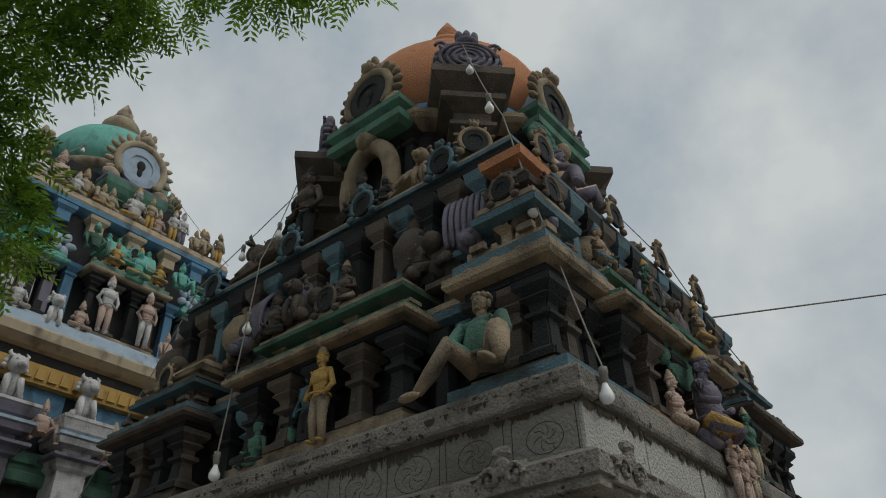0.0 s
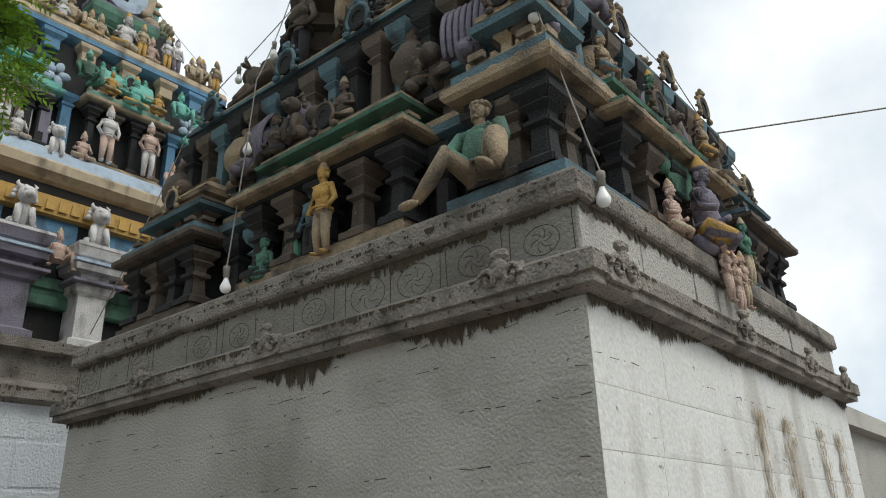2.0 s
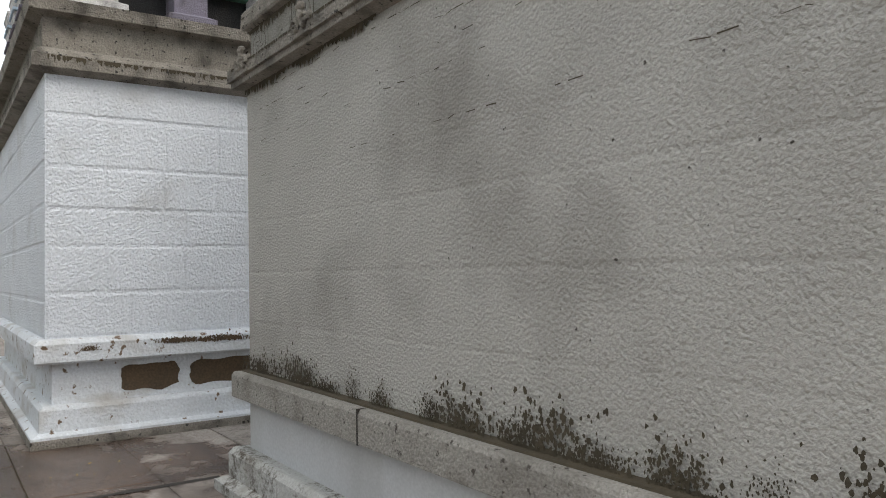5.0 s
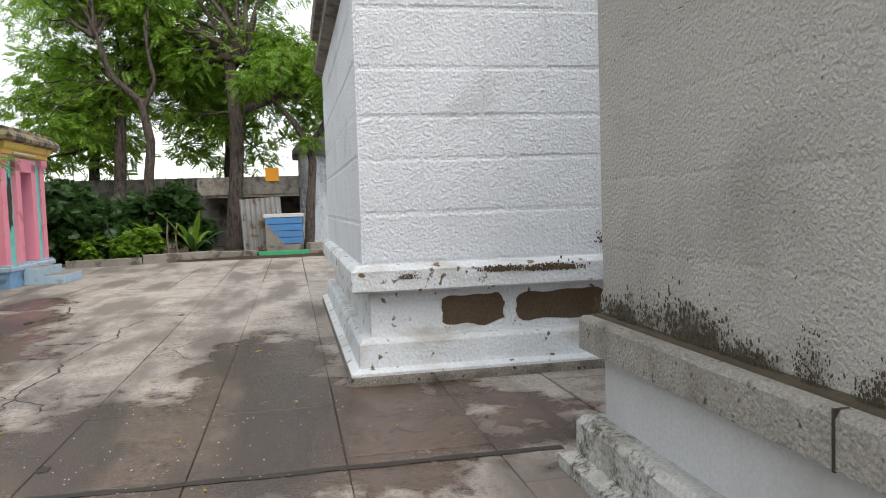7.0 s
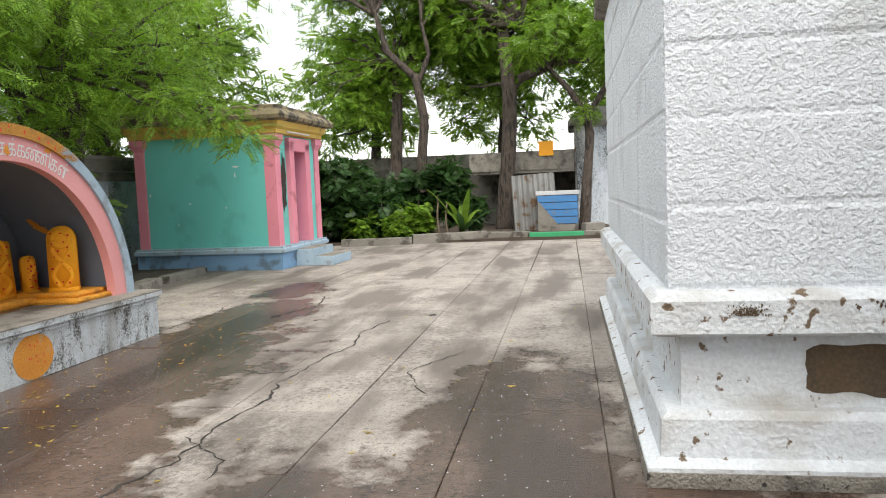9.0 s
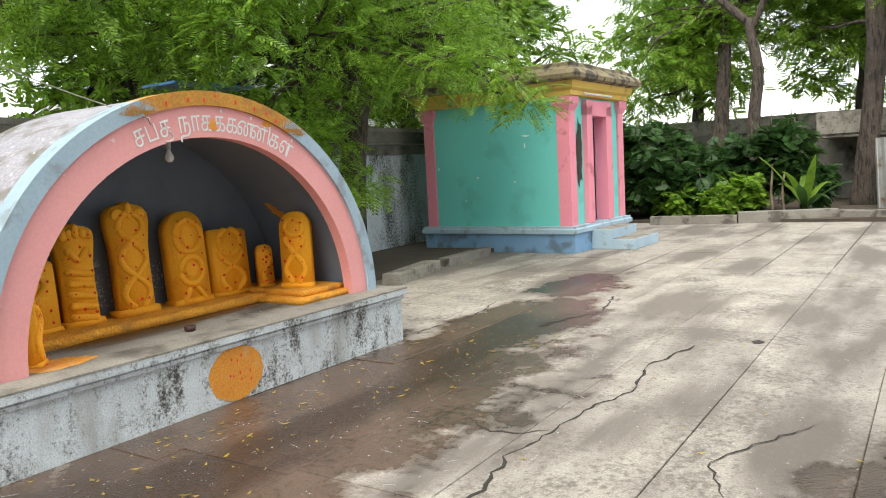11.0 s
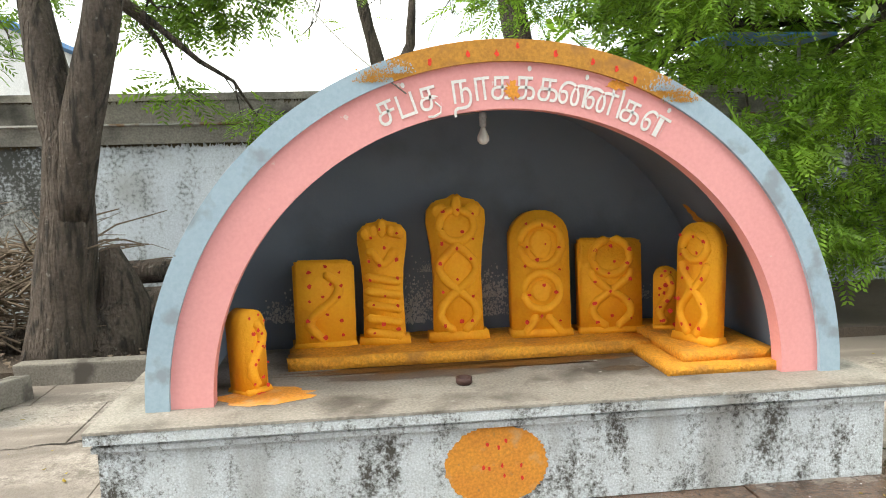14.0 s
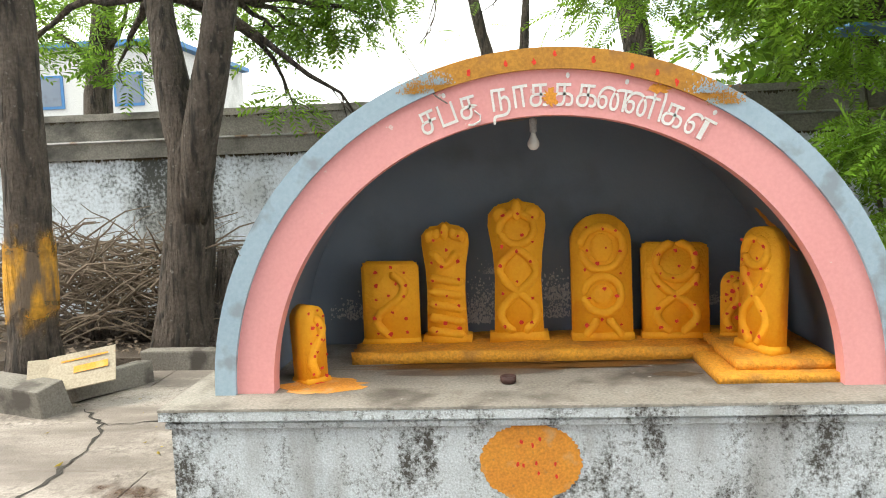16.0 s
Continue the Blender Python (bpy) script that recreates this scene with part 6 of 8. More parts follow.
# turmeric-covered shelf and corner pedestal
def rough_block(name, x0, x1, y0, y1, z0, z1, material, parent, label="", wobble=0.012, seed=1):
    bm = bmesh.new()
    nx, ny = max(2, int((x1 - x0) / 0.08)), max(2, int((y1 - y0) / 0.08))
    local = random.Random(seed)
    box(bm, x0, x1, y0, y1, z0, z1)
    bmesh.ops.subdivide_edges(bm, edges=[e for e in bm.edges if abs(e.verts[0].co.z - e.verts[1].co.z) < 1e-6], cuts=max(nx, ny) // 2 + 2, use_grid_fill=True)
    for v in bm.verts:
        if v.co.z > z0 + 0.01:
            v.co += Vector((local.uniform(-wobble, wobble), local.uniform(-wobble, wobble), local.uniform(-wobble, wobble) * 0.6))
    return part(name, bm, material, parent, label, True)


OILY = surface("oily_turmeric_cement", (0.85, 0.38, 0.03), (0.7, 0.29, 0.03), 0.8, 6, 50, 0.9, 0.014, (0.3, 0.13, 0.035), 0.45, 5, soft=0.3)
rough_block("shelf", -11.42, -9.28, -4.29, -3.74, 0.5, 0.575, OILY, niche, "cement shelf coated in turmeric", 0.012, 2)
rough_block("pedestal", -11.98, -11.3, -4.2, -3.22, 0.502, 0.555, OILY, niche, "corner step coated in turmeric", 0.005, 3)
rough_block("pedestal", -11.95, -11.42, -4.22, -3.3, 0.55, 0.605, OILY, niche, "upper corner step coated in turmeric", 0.005, 4)

# lettering painted round the arch
LETTERS = [("ச", 0.13), ("ப்", 0.11), ("த", 0.16), ("நா", 0.22), ("க", 0.14), ("க்", 0.13), ("க", 0.14), ("ன்", 0.17), ("னி", 0.2), ("க", 0.15), ("ள்", 0.17)]


def painted_letters():
    turn = 114.0
    for body, width in LETTERS:
        curve = bpy.data.curves.new("letter", "FONT")
        curve.body, curve.size, curve.align_x, curve.extrude = body, 0.2, "CENTER", 0.001
        source = new("letter_source", curve)
        bpy.context.view_layer.update()
        me = bpy.data.meshes.new_from_object(source.evaluated_get(bpy.context.evaluated_depsgraph_get()))
        bpy.data.objects.remove(source)
        me.materials.clear()
        me.materials.append(WHITEPAINT)
        step = math.degrees(0.81 * width / 1.57)
        at = 180 - (turn - step / 2)
        (x, z) = arch_point(1.505, 1.46, radians(at))
        ob = new("letter", me)
        ob.parent = niche
        ob.matrix_basis = pose(x, NY + 0.0045, z, 90, 0, 180) @ pose(0, 0, 0, 0, 0, 90 - at) @ Matrix.Diagonal((0.7, 1, 1, 1))
        if body == "த":
            bm = bmesh.new()
            tube(bm, [(0.03, 0.03, 0.001), (0.062, 0.0, 0.001), (0.05, -0.028, 0.001), (0.0, -0.036, 0.001), (-0.04, -0.03, 0.001)], [0.006] * 5, 5)
            tail = part("letter_stroke", bm, WHITEPAINT, niche)
            tail.matrix_basis = ob.matrix_basis.copy()
        turn -= step + (1.9 if body == "த" else 0.3)


painted_letters()
smear("turmeric_trace", -10.47, 2.0, 0.035, 0.04, NY + 0.0062, SAFFRON, niche, "turmeric dab over the lettering", 15, 0.4)
smear("turmeric_trace", -11.0, 2.02, 0.05, 0.025, NY + 0.0062, SAFFRON, niche, "turmeric dab over the lettering", 16, 0.4)
for k in range(8):
    a = radians(78 + 5 * k)
    x, z = arch_point(1.73, 1.69, a)
    smear("vermilion_spot", x + rng.uniform(-0.05, 0.05), z + rng.uniform(-0.02, 0.02), 0.01, 0.016, NY + 0.029, VERMILION, niche, "vermilion finger mark on the rim", 60 + k, 0.4, 9)


light_bulb(-10.4, -3.6, 1.93, 0.18)


def serpent_stone(x, y, z, w, h, d, shape, kind, label, turn=0.0, lean=-4.0, seed=1):
    """A votive slab coated in turmeric, with a serpent in relief and vermilion dots, all one mesh."""
    local = random.Random(seed)
    hw = w / 2
    if shape == "square":
        outline = [(-hw, 0), (hw, 0), (hw * 1.02, h * 0.96), (hw * 0.9, h), (-hw * 0.9, h * 0.985), (-hw, h * 0.95)]
    elif shape == "round":
        outline = [(-hw, 0), (hw, 0)] + [(hw * math.cos(math.pi * k / 14), h - hw + hw * math.sin(math.pi * k / 14)) for k in range(15)]
    elif shape == "hood":
        outline = [(-hw * 0.86, 0), (hw * 0.86, 0), (hw * 0.8, h * 0.45), (hw * 0.85, h * 0.62), (hw, h * 0.82), (hw * 0.98, h * 0.9), (hw * 0.7, h * 0.97), (hw * 0.25, h * 0.985), (0, h * 1.02),
                   (-hw * 0.25, h * 0.985), (-hw * 0.7, h * 0.97), (-hw * 0.98, h * 0.9), (-hw, h * 0.82), (-hw * 0.85, h * 0.62), (-hw * 0.8, h * 0.45)]
    else:
        outline = [(-hw, 0), (hw, 0), (hw * 1.0, h * 0.8)] + [(hw * math.cos(a), h * 0.8 + h * 0.2 * math.sin(a)) for a in (math.pi * k / 10 for k in range(1, 10))] + [(-hw, h * 0.8)]
    bm = slab_mesh("stone", outline, -d, 0.014)
    lines = []
    if kind in ("coils", "two"):
        turns = 2.0 if kind == "coils" else 1.5
        for s in (-1, 1):
            lines.append([(s * hw * 0.62 * math.sin(math.pi * turns * k / 40 + 0.2), h * (0.06 + 0.62 * k / 40)) for k in range(41)])
        lines.append([(hw * 0.6 * math.cos(a), h * 0.8 + hw * 0.55 * math.sin(a)) for a in (math.pi * (0.5 + 2 * k / 22) for k in range(23))])
    elif kind == "wave":
        lines.append([(hw * 0.5 * math.sin(math.pi * 2 * k / 36), h * (0.08 + 0.78 * k / 36)) for k in range(37)])
    elif kind == "wrap":
        for j in range(5):
            lines.append([(hw * 0.78 * (k / 6 - 1), h * (0.06 + 0.11 * j) + h * 0.05 * k / 12) for k in range(13)])
        lines.append([(hw * 0.55 * math.cos(a), h * 0.7 + h * 0.05 * math.sin(3 * a)) for a in (math.pi * k / 16 for k in range(17))])
        for k in range(5):
            ball(bm, (hw * (-0.7 + 0.35 * k), 0.004, h * (0.88 + 0.04 * math.sin(math.pi * (k + 0.5) / 5))), (hw * 0.2, 0.018, h * 0.05), None, 8)
    elif kind == "face":
        lines.append([(hw * 0.72 * math.cos(a), h * 0.73 + hw * 0.72 * math.sin(a)) for a in (2 * math.pi * k / 30 for k in range(31))])
        lines.append([(hw * 0.62 * math.cos(a), h * 0.36 + hw * 0.62 * math.sin(a)) for a in (2 * math.pi * k / 30 for k in range(31))])
        for s in (-1, 1):
            lines.append([(s * hw * (0.15 + 0.5 * k / 8), h * 0.18 - h * 0.16 * k / 8) for k in range(9)])
        ball(bm, (0, 0.0, h * 0.36), (hw * 0.38, 0.014, hw * 0.38), None, 10)
        ball(bm, (0, 0.0, h * 0.73), (hw * 0.42, 0.02, hw * 0.5), None, 10)
    for line in lines:
        tube(bm, [(px, -0.005, pz) for px, pz in line], [0.03 if 0 < i < len(line) - 1 else 0.007 for i in range(len(line))], 6)
    if shape == "hood":
        for s in (-1, 1):
            ball(bm, (s * hw * 0.55, 0.0, h * 0.9), (hw * 0.32, 0.016, h * 0.055), None, 8)
        ball(bm, (0, 0.004, h * 0.93), (hw * 0.2, 0.018, h * 0.075), None, 8)
    box(bm, -hw * 1.05, hw * 1.05, -d - 0.01, 0.015, 0, 0.045 * h / 0.7, 0.006)
    for v in bm.verts:
        v.co += 0.006 * noise.noise_vector(v.co * 14 + Vector((seed, 0, 0)))
    bmesh.ops.recalc_face_normals(bm, faces=bm.faces)
    count = len(bm.faces)
    for f in bm.faces:
        f.smooth = True
    dots = [(0.0, 0.9), (0.0, 0.42), (0.0, 0.15)] + [(s * 0.52, k) for s in (-1, 1) for k in (0.12, 0.33, 0.55, 0.7, 0.88)] + [(0.1, 0.62), (-0.15, 0.75)]
    for u, k in dots:
        px, pz, r = u * hw + local.uniform(-0.015, 0.015), k * h + local.uniform(-0.02, 0.02), local.uniform(0.008, 0.015)
        spot = bm.faces.new([bm.verts.new((px + r * local.uniform(0.5, 1.3) * math.cos(b), 0.0255 + 0.003 * noise.noise(Vector((px, pz, seed))), pz + r * local.uniform(0.5, 1.3) * math.sin(b))) for b in (-2 * math.pi * j / 8 for j in range(8))])
        spot.material_index = 1
    ob = part("serpent_stone", bm, TURMERIC)
    ob.data.materials.append(VERMILION)
    ob.matrix_basis = pose(x, y, z, lean, 0, turn)
    return tagged(ob, label, "serpent stone", "row of serpent stones")


serpent_stone(-9.49, -4.0, 0.572, 0.36, 0.53, 0.12, "square", "wave", "squat square serpent stone coated in turmeric, dotted with vermilion", 4, 4, 1)
serpent_stone(-9.845, -4.0, 0.572, 0.3, 0.76, 0.13, "hood", "wrap", "coiled hooded serpent stone coated in turmeric, dotted with vermilion", 0, 3, 2)
serpent_stone(-10.3, -4.0, 0.572, 0.36, 0.89, 0.12, "hood", "coils", "tallest serpent stone, twin coils in relief, turmeric yellow", 0, 3, 3)
serpent_stone(-10.82, -3.98, 0.572, 0.37, 0.79, 0.14, "round", "face", "round-topped stone with coiled serpent, coated in turmeric", 0, 4, 4)
serpent_stone(-11.27, -4.0, 0.572, 0.4, 0.6, 0.12, "square", "two", "broad low serpent stone with two loops, turmeric yellow", -3, 4, 5)
serpent_stone(-11.58, -3.9, 0.6, 0.15, 0.39, 0.1, "round", "wave", "small narrow stone behind the corner stone, turmeric yellow", -20, 3, 6)
serpent_stone(-11.58, -3.54, 0.6, 0.28, 0.69, 0.11, "round", "two", "corner serpent stone turned inward, coated in turmeric", -66, 2, 7)
serpent_stone(-9.165, -3.37, 0.506, 0.15, 0.435, 0.15, "round", "wave", "small rounded stone turned sideways near the edge, turmeric yellow", 48, 2, 8)

# turmeric rubbed on the lining above the corner stone
bm = bmesh.new()
local = random.Random(8)
rows = []
for k in range(15):
    a = radians(146 + 10 * k / 14)
    x, z = arch_point(1.574, 1.544, a)
    mid, wide = -4.02 + 0.3 * k / 14 - 0.05 * math.sin(math.pi * k / 14), 0.055 * local.uniform(0.6, 1.3) * math.sin(math.pi * (k + 1) / 16) + 0.012
    rows.append([bm.verts.new((x, mid - wide, z)), bm.verts.new((x, mid + wide, z))])
for p, q in zip(rows, rows[1:]):
    bm.faces.new((p[0], p[1], q[1], q[0]))
part("turmeric_trace", bm, SAFFRON, niche, "turmeric rubbed on the vault lining")

# clay lamp on the floor of the niche
bm = bmesh.new()
lathe(bm, 0, 0, [(0.03, 0.0), (0.042, 0.012), (0.044, 0.04), (0.036, 0.04), (0.03, 0.015)], 14)
lamp = part("clay_bowl", bm, BROWNPLASTIC, None, "", True)
lamp.location = (-10.22, -3.3, 0.506)
tagged(lamp, "small dark clay bowl on the niche floor", "bowl")


cable("cable", sagging((-9.9, -3.12, 2.03), (-8.9, -6.9, 3.9), 0.15) , 0.004, "thin pale wire slung from the arch up to the trees")
cable("cable", sagging((-9.9, -3.12, 2.03), (-10.38, -3.58, 1.93), 0.06), 0.004, "thin wire to the niche bulb")


# ---- turquoise shrine ----
def small_shrine():
    home = thing("painted_shrine", -18.95, -4.05, 0, "turquoise and pink rendered shrine with a mustard cornice", "shrine")
    home.matrix_basis = Matrix(((-0.985, 0.11, 0, -18.95), (0.16, -0.99, 0, -4.05), (0, 0, 1, 0), (0, 0, 0, 1)))
    W, L = 2.6, 3.25

    def put(name, boxes, material, label, bevel=0.0):
        bm = bmesh.new()
        for b in boxes:
            box(bm, *b, 0.0, bevel)
        return part(name, bm, material, home, label)

    put("plinth", [(-0.0, W, 0.0, L, 0, 0.34)], BLUE, "dark blue stained plinth")
    bm = bmesh.new()
    mould(bm, W / 2, L / 2, W / 2, L / 2, [(0.0, 0.33), (0.05, 0.35), (0.05, 0.42), (0.02, 0.44), (0.02, 0.475), (-0.1, 0.48)])
    part("plinth_band", bm, SKYBLUE, home, "pale blue plinth moulding")
    w = 0.14
    put("wall", [(0.08, 0.08 + w, 0.1, L - 0.1, 0.47, 2.75)], TEAL, "smooth turquoise side wall")
    put("wall", [(W - 0.08 - w, W - 0.08, 0.1, L - 0.1, 0.47, 2.75)], TEAL, "turquoise side wall")
    put("wall", [(0.22, W - 0.22, L - 0.1 - w, L - 0.1, 0.47, 2.75)], TEAL, "turquoise rear wall")
    put("wall", [(0.22, 0.92, 0.1, 0.1 + w, 0.47, 2.75), (1.58, W - 0.22, 0.1, 0.1 + w, 0.47, 2.75), (0.92, 1.58, 0.1, 0.1 + w, 2.45, 2.75)], TEAL, "turquoise front wall with a doorway")
    for x0, x1, y0, y1 in ((0.04, 0.3, 0.06, 0.3), (W - 0.3, W - 0.04, 0.06, 0.3), (0.04, 0.26, L - 0.28, L - 0.06), (W - 0.26, W - 0.04, L - 0.28, L - 0.06)):
        bm = bmesh.new()
        cx, cy, hx, hy = (x0 + x1) / 2, (y0 + y1) / 2, (x1 - x0) / 2, (y1 - y0) / 2
        mould(bm, cx, cy, hx, hy, [(0.0, 0.475), (0.0, 2.5), (0.06, 2.62), (0.06, 2.745)])
        part("pilaster", bm, HOTPINK, home, "rose pink corner pilaster")
    put("door_frame", [(0.68, 0.93, 0.0, 0.26, 0.48, 2.62), (1.57, 1.84, 0.0, 0.26, 0.48, 2.62), (0.68, 1.84, 0.0, 0.26, 2.42, 2.7)], HOTPINK, "thick rose pink door surround", 0.01)
    put("door", [(0.94, 1.56, 0.3, 0.34, 0.48, 2.41)], BLUE, "faded blue door set back in the opening")
    put("garland", [(0.97, 1.03, 0.2, 0.27, 0.75, 1.1)], SAFFRON, "orange marigold garland by the door", 0.02)
    bm = bmesh.new()
    mould(bm, W / 2, L / 2, W / 2, L / 2, [(-0.08, 2.74), (0.02, 2.76), (0.02, 2.84), (0.08, 2.88), (0.1, 2.97), (0.12, 3.0)])
    part("cornice", bm, YELLOW, home, "mustard yellow cornice")
    bm = bmesh.new()
    mould(bm, W / 2, L / 2, W / 2, L / 2, [(0.12, 2.995), (0.24, 3.03), (0.26, 3.1), (0.2, 3.18), (0.1, 3.24), (0.1, 3.3), (-0.2, 3.36)])
    part("roof", bm, EAVE, home, "mossy overhanging concrete roof edge")
    for k, (y0, y1, z1) in enumerate(((-0.4, 0.0, 0.36), (-0.82, -0.4, 0.19))):
        put("step", [(0.72, 1.95, y0, y1, 0, z1)], SKYBLUE, "pale blue painted step", 0.012)
        put("tread", [(0.73, 1.94, y0 + 0.01, y1 - 0.01, z1 - 0.001, z1 + 0.006)], SLAB, "worn cement tread")
    bm = bmesh.new()
    tube(bm, [(0.5, -0.04, 2.8), (1.75, -0.04, 2.8)], [0.02, 0.02], 8)
    part("tube_light", bm, WHITEPAINT, home, "white tube light over the door", True)
    local = random.Random(4)
    bm = bmesh.new()
    pts = [(0.5 + 0.13 * math.cos(a) * local.uniform(0.6, 1.2), 0.088, 1.75 + 0.62 * math.sin(a) * local.uniform(0.7, 1.15)) for a in (-2 * math.pi * k / 22 for k in range(22))]
    bm.faces.new([bm.verts.new(p) for p in pts])
    part("soot_mark", bm, CREVICE, home, "black soot licked up the wall")
    for k, (y, z, a, b) in enumerate(((0.95, 2.12, 0.09, 0.02), (0.97, 1.95, 0.02, 0.05), (1.2, 1.3, 0.02, 0.03), (2.0, 1.4, 0.03, 0.02), (2.9, 1.6, 0.02, 0.03))):
        bm = bmesh.new()
        bm.faces.new([bm.verts.new((0.0775, y + a * local.uniform(0.5, 1.2) * math.cos(t), z + b * local.uniform(0.5, 1.2) * math.sin(t))) for t in (2 * math.pi * j / 12 for j in range(12))])
        part("scuff", bm, WHITEPAINT, home, "chalky scuff on the wall")


small_shrine()


# ---- compound walls, beds and kerbs ----
south_wall = tagged(new("wall_south"), "old compound wall, blackened coping over faded bluish whitewash", "wall", kind="structure")
bm = bmesh.new()
box(bm, -36.0, 9.0, -8.3, -8.0, 0, 1.95)
part("wall_face", bm, WALLWHITE, south_wall, "faded bluish whitewash with black damp")
bm = bmesh.new()
box(bm, -36.0, 9.0, -8.34, -7.93, 1.95, 2.4)
box(bm, -36.0, 9.0, -8.36, -7.9, 2.4, 2.48, 0.02)
part("coping", bm, OLDWALL, south_wall, "blackened cement coping band")
bm = bmesh.new()
tube(bm, [(-36, -7.9, 2.15), (9, -7.9, 2.15)], [0.018, 0.018], 6)
part("conduit", bm, METAL, south_wall, "grey pipe fixed along the wall")
drips(south_wall, "+y", -8.0, -15.0, -4.0, 1.96, 1500, 61, 0.09)
drips(south_wall, "+y", -7.93, -15.0, -4.0, 2.41, 700, 62, 0.05)
west_wall = tagged(new("wall_west"), "old grey compound wall with a cement coping", "wall", kind="structure")
bm = bmesh.new()
box(bm, -33.4, -33.0, -8.0, 16.0, 0, 2.25)
part("wall_face", bm, OLDWALL, west_wall)
bm = bmesh.new()
box(bm, -33.5, -32.9, -8.0, 16.0, 2.25, 2.75, 0.02)
part("coping", bm, LEDGE, west_wall, "pale cement coping")
for name, x0, x1, y0, y1, h in (("wall_east", 9.0, 9.3, -8.3, 30.0, 2.5), ("wall_north", -36.0, 9.3, 30.0, 30.3, 2.5)):
    bm = bmesh.new()
    box(bm, x0, x1, y0, y1, 0, h)
    tagged(part(name, bm, OLDWALL), "plain old compound wall", "wall", kind="structure")

bed = tagged(new("planting_bed"), "bare earth bed with leaf litter along the compound walls", "ground", kind="structure")
for x0, x1, y0, y1 in ((-33.0, -25.1, -8.0, 14.0), (-25.1, 8.9, -8.0, -5.72)):
    bm = bmesh.new()
    box(bm, x0, x1, y0, y1, -0.02, 0.07)
    bmesh.ops.subdivide_edges(bm, edges=bm.edges[:], cuts=18, use_grid_fill=True)
    for v in bm.verts:
        if v.co.z > 0.06:
            v.co.z += 0.06 * noise.noise(v.co * 1.3)
    part("soil", bm, SOIL, bed)


def kerb(x0, y0, x1, y1, h=0.15, w=0.14, material=None, roll=0.0, label="low weathered stone kerb block along the planting bed"):
    length = math.hypot(x1 - x0, y1 - y0)
    bm = bmesh.new()
    box(bm, 0, length - 0.02, -w / 2, w / 2, -0.02, h, 0.0, 0.018)
    for v in bm.verts:
        v.co += (0.04 if roll else 0.014) * noise.noise_vector(v.co * 6 + Vector((x0, y0, 0)))
    ob = part("kerb_stone", bm, material or KERB)
    ob.matrix_basis = pose(x0, y0, 0, roll, 0, math.degrees(math.atan2(y1 - y0, x1 - x0)))
    return tagged(ob, label, "kerb", "kerb stones")


for run in (((-24.6, -4.55), (-24.9, -2.6), (-25.6, -0.6), (-25.3, 0.6)), ((-25.3, 2.1), (-25.1, 3.4), (-25.1, 5.0), (-25.1, 7.0))):
    for (x0, y0), (x1, y1) in zip(run, run[1:]):
        kerb(x0, y0, x1, y1, rng.uniform(0.2, 0.27), 0.2)
kerb(-25.3, 0.6, -25.3, 2.1, 0.2, 0.2, GREEN, 0, "kerb block painted with a bright green band")
for x in (-12.6, -11.2, -9.75, -8.35):
    kerb(x, -5.66, x + 1.38, -5.68 + rng.uniform(-0.03, 0.03), rng.uniform(0.13, 0.19), 0.16)
for x in (-5.4, -3.6, -1.8, 0.0, 1.8, 3.6):
    kerb(x, -5.66, x + 1.75, -5.66)
kerb(-16.6, -5.5, -15.1, -5.2, 0.16, 0.3, LEDGE, 0, "broken pale kerb block beside the painted shrine")
kerb(-18.6, -5.65, -17.0, -5.55, 0.14, 0.2)
# broken blocks by the painted tree
kerb(-6.1, -4.75, -6.95, -4.42, 0.24, 0.24, KERB, 9, "broken grey kerb block tipped over by the tree")
kerb(-6.85, -4.7, -7.2, -5.35, 0.18, 0.2, KERB, -14, "broken grey kerb block leaning on another")
bm = bmesh.new()
box(bm, -0.24, 0.24, -0.16, 0.16, 0, 0.014)
box(bm, 0.24, 0.38, -0.15, 0.15, 0.002, 0.012)
for v in bm.verts:
    v.co.z += 0.25 * max(0.0, v.co.x - 0.2) + 0.01 * noise.noise(v.co * 9)
card = part("cardboard_sheet", bm, surface("buff_cardboard", (0.42, 0.36, 0.27), (0.34, 0.285, 0.21), 0.85, 6, 50, 0.1, 0.003, (0.62, 0.2, 0.1), 0.12, 4))
card.matrix_basis = pose(-7.02, -4.66, 0.27, -44, 9, 16)
bm = bmesh.new()
box(bm, -0.19, 0.06, -0.03, 0.03, 0.022, 0.024)
box(bm, -0.19, 0.15, -0.1, -0.085, 0.022, 0.024)
part("print", bm, SAFFRON, card, "orange-red printed bars")
tagged(card, "torn printed carton flap lying on broken kerb stones", "carton")


# ---- trees ----
def frond_template(pairs, length, leaf, width):
    """Leaflets in pairs along a drooping stalk, as quads."""
    quads = []
    for k in range(pairs):
        s = (k + 1) / pairs
        base = np.array([s * length, 0, -0.28 * length * s * s])
        size = leaf * (0.75 + 0.5 * math.sin(math.pi * min(0.95, s)))
        for side in (-1, 1):
            way = np.array([0.62, side * 0.75, -0.18])
            across = np.array([-side * 0.75, 0.62, 0.12]) * side
            quads.append([base, base + size * 0.45 * way + width * across, base + size * way, base + size * 0.45 * way - width * across])
    return np.array(quads)


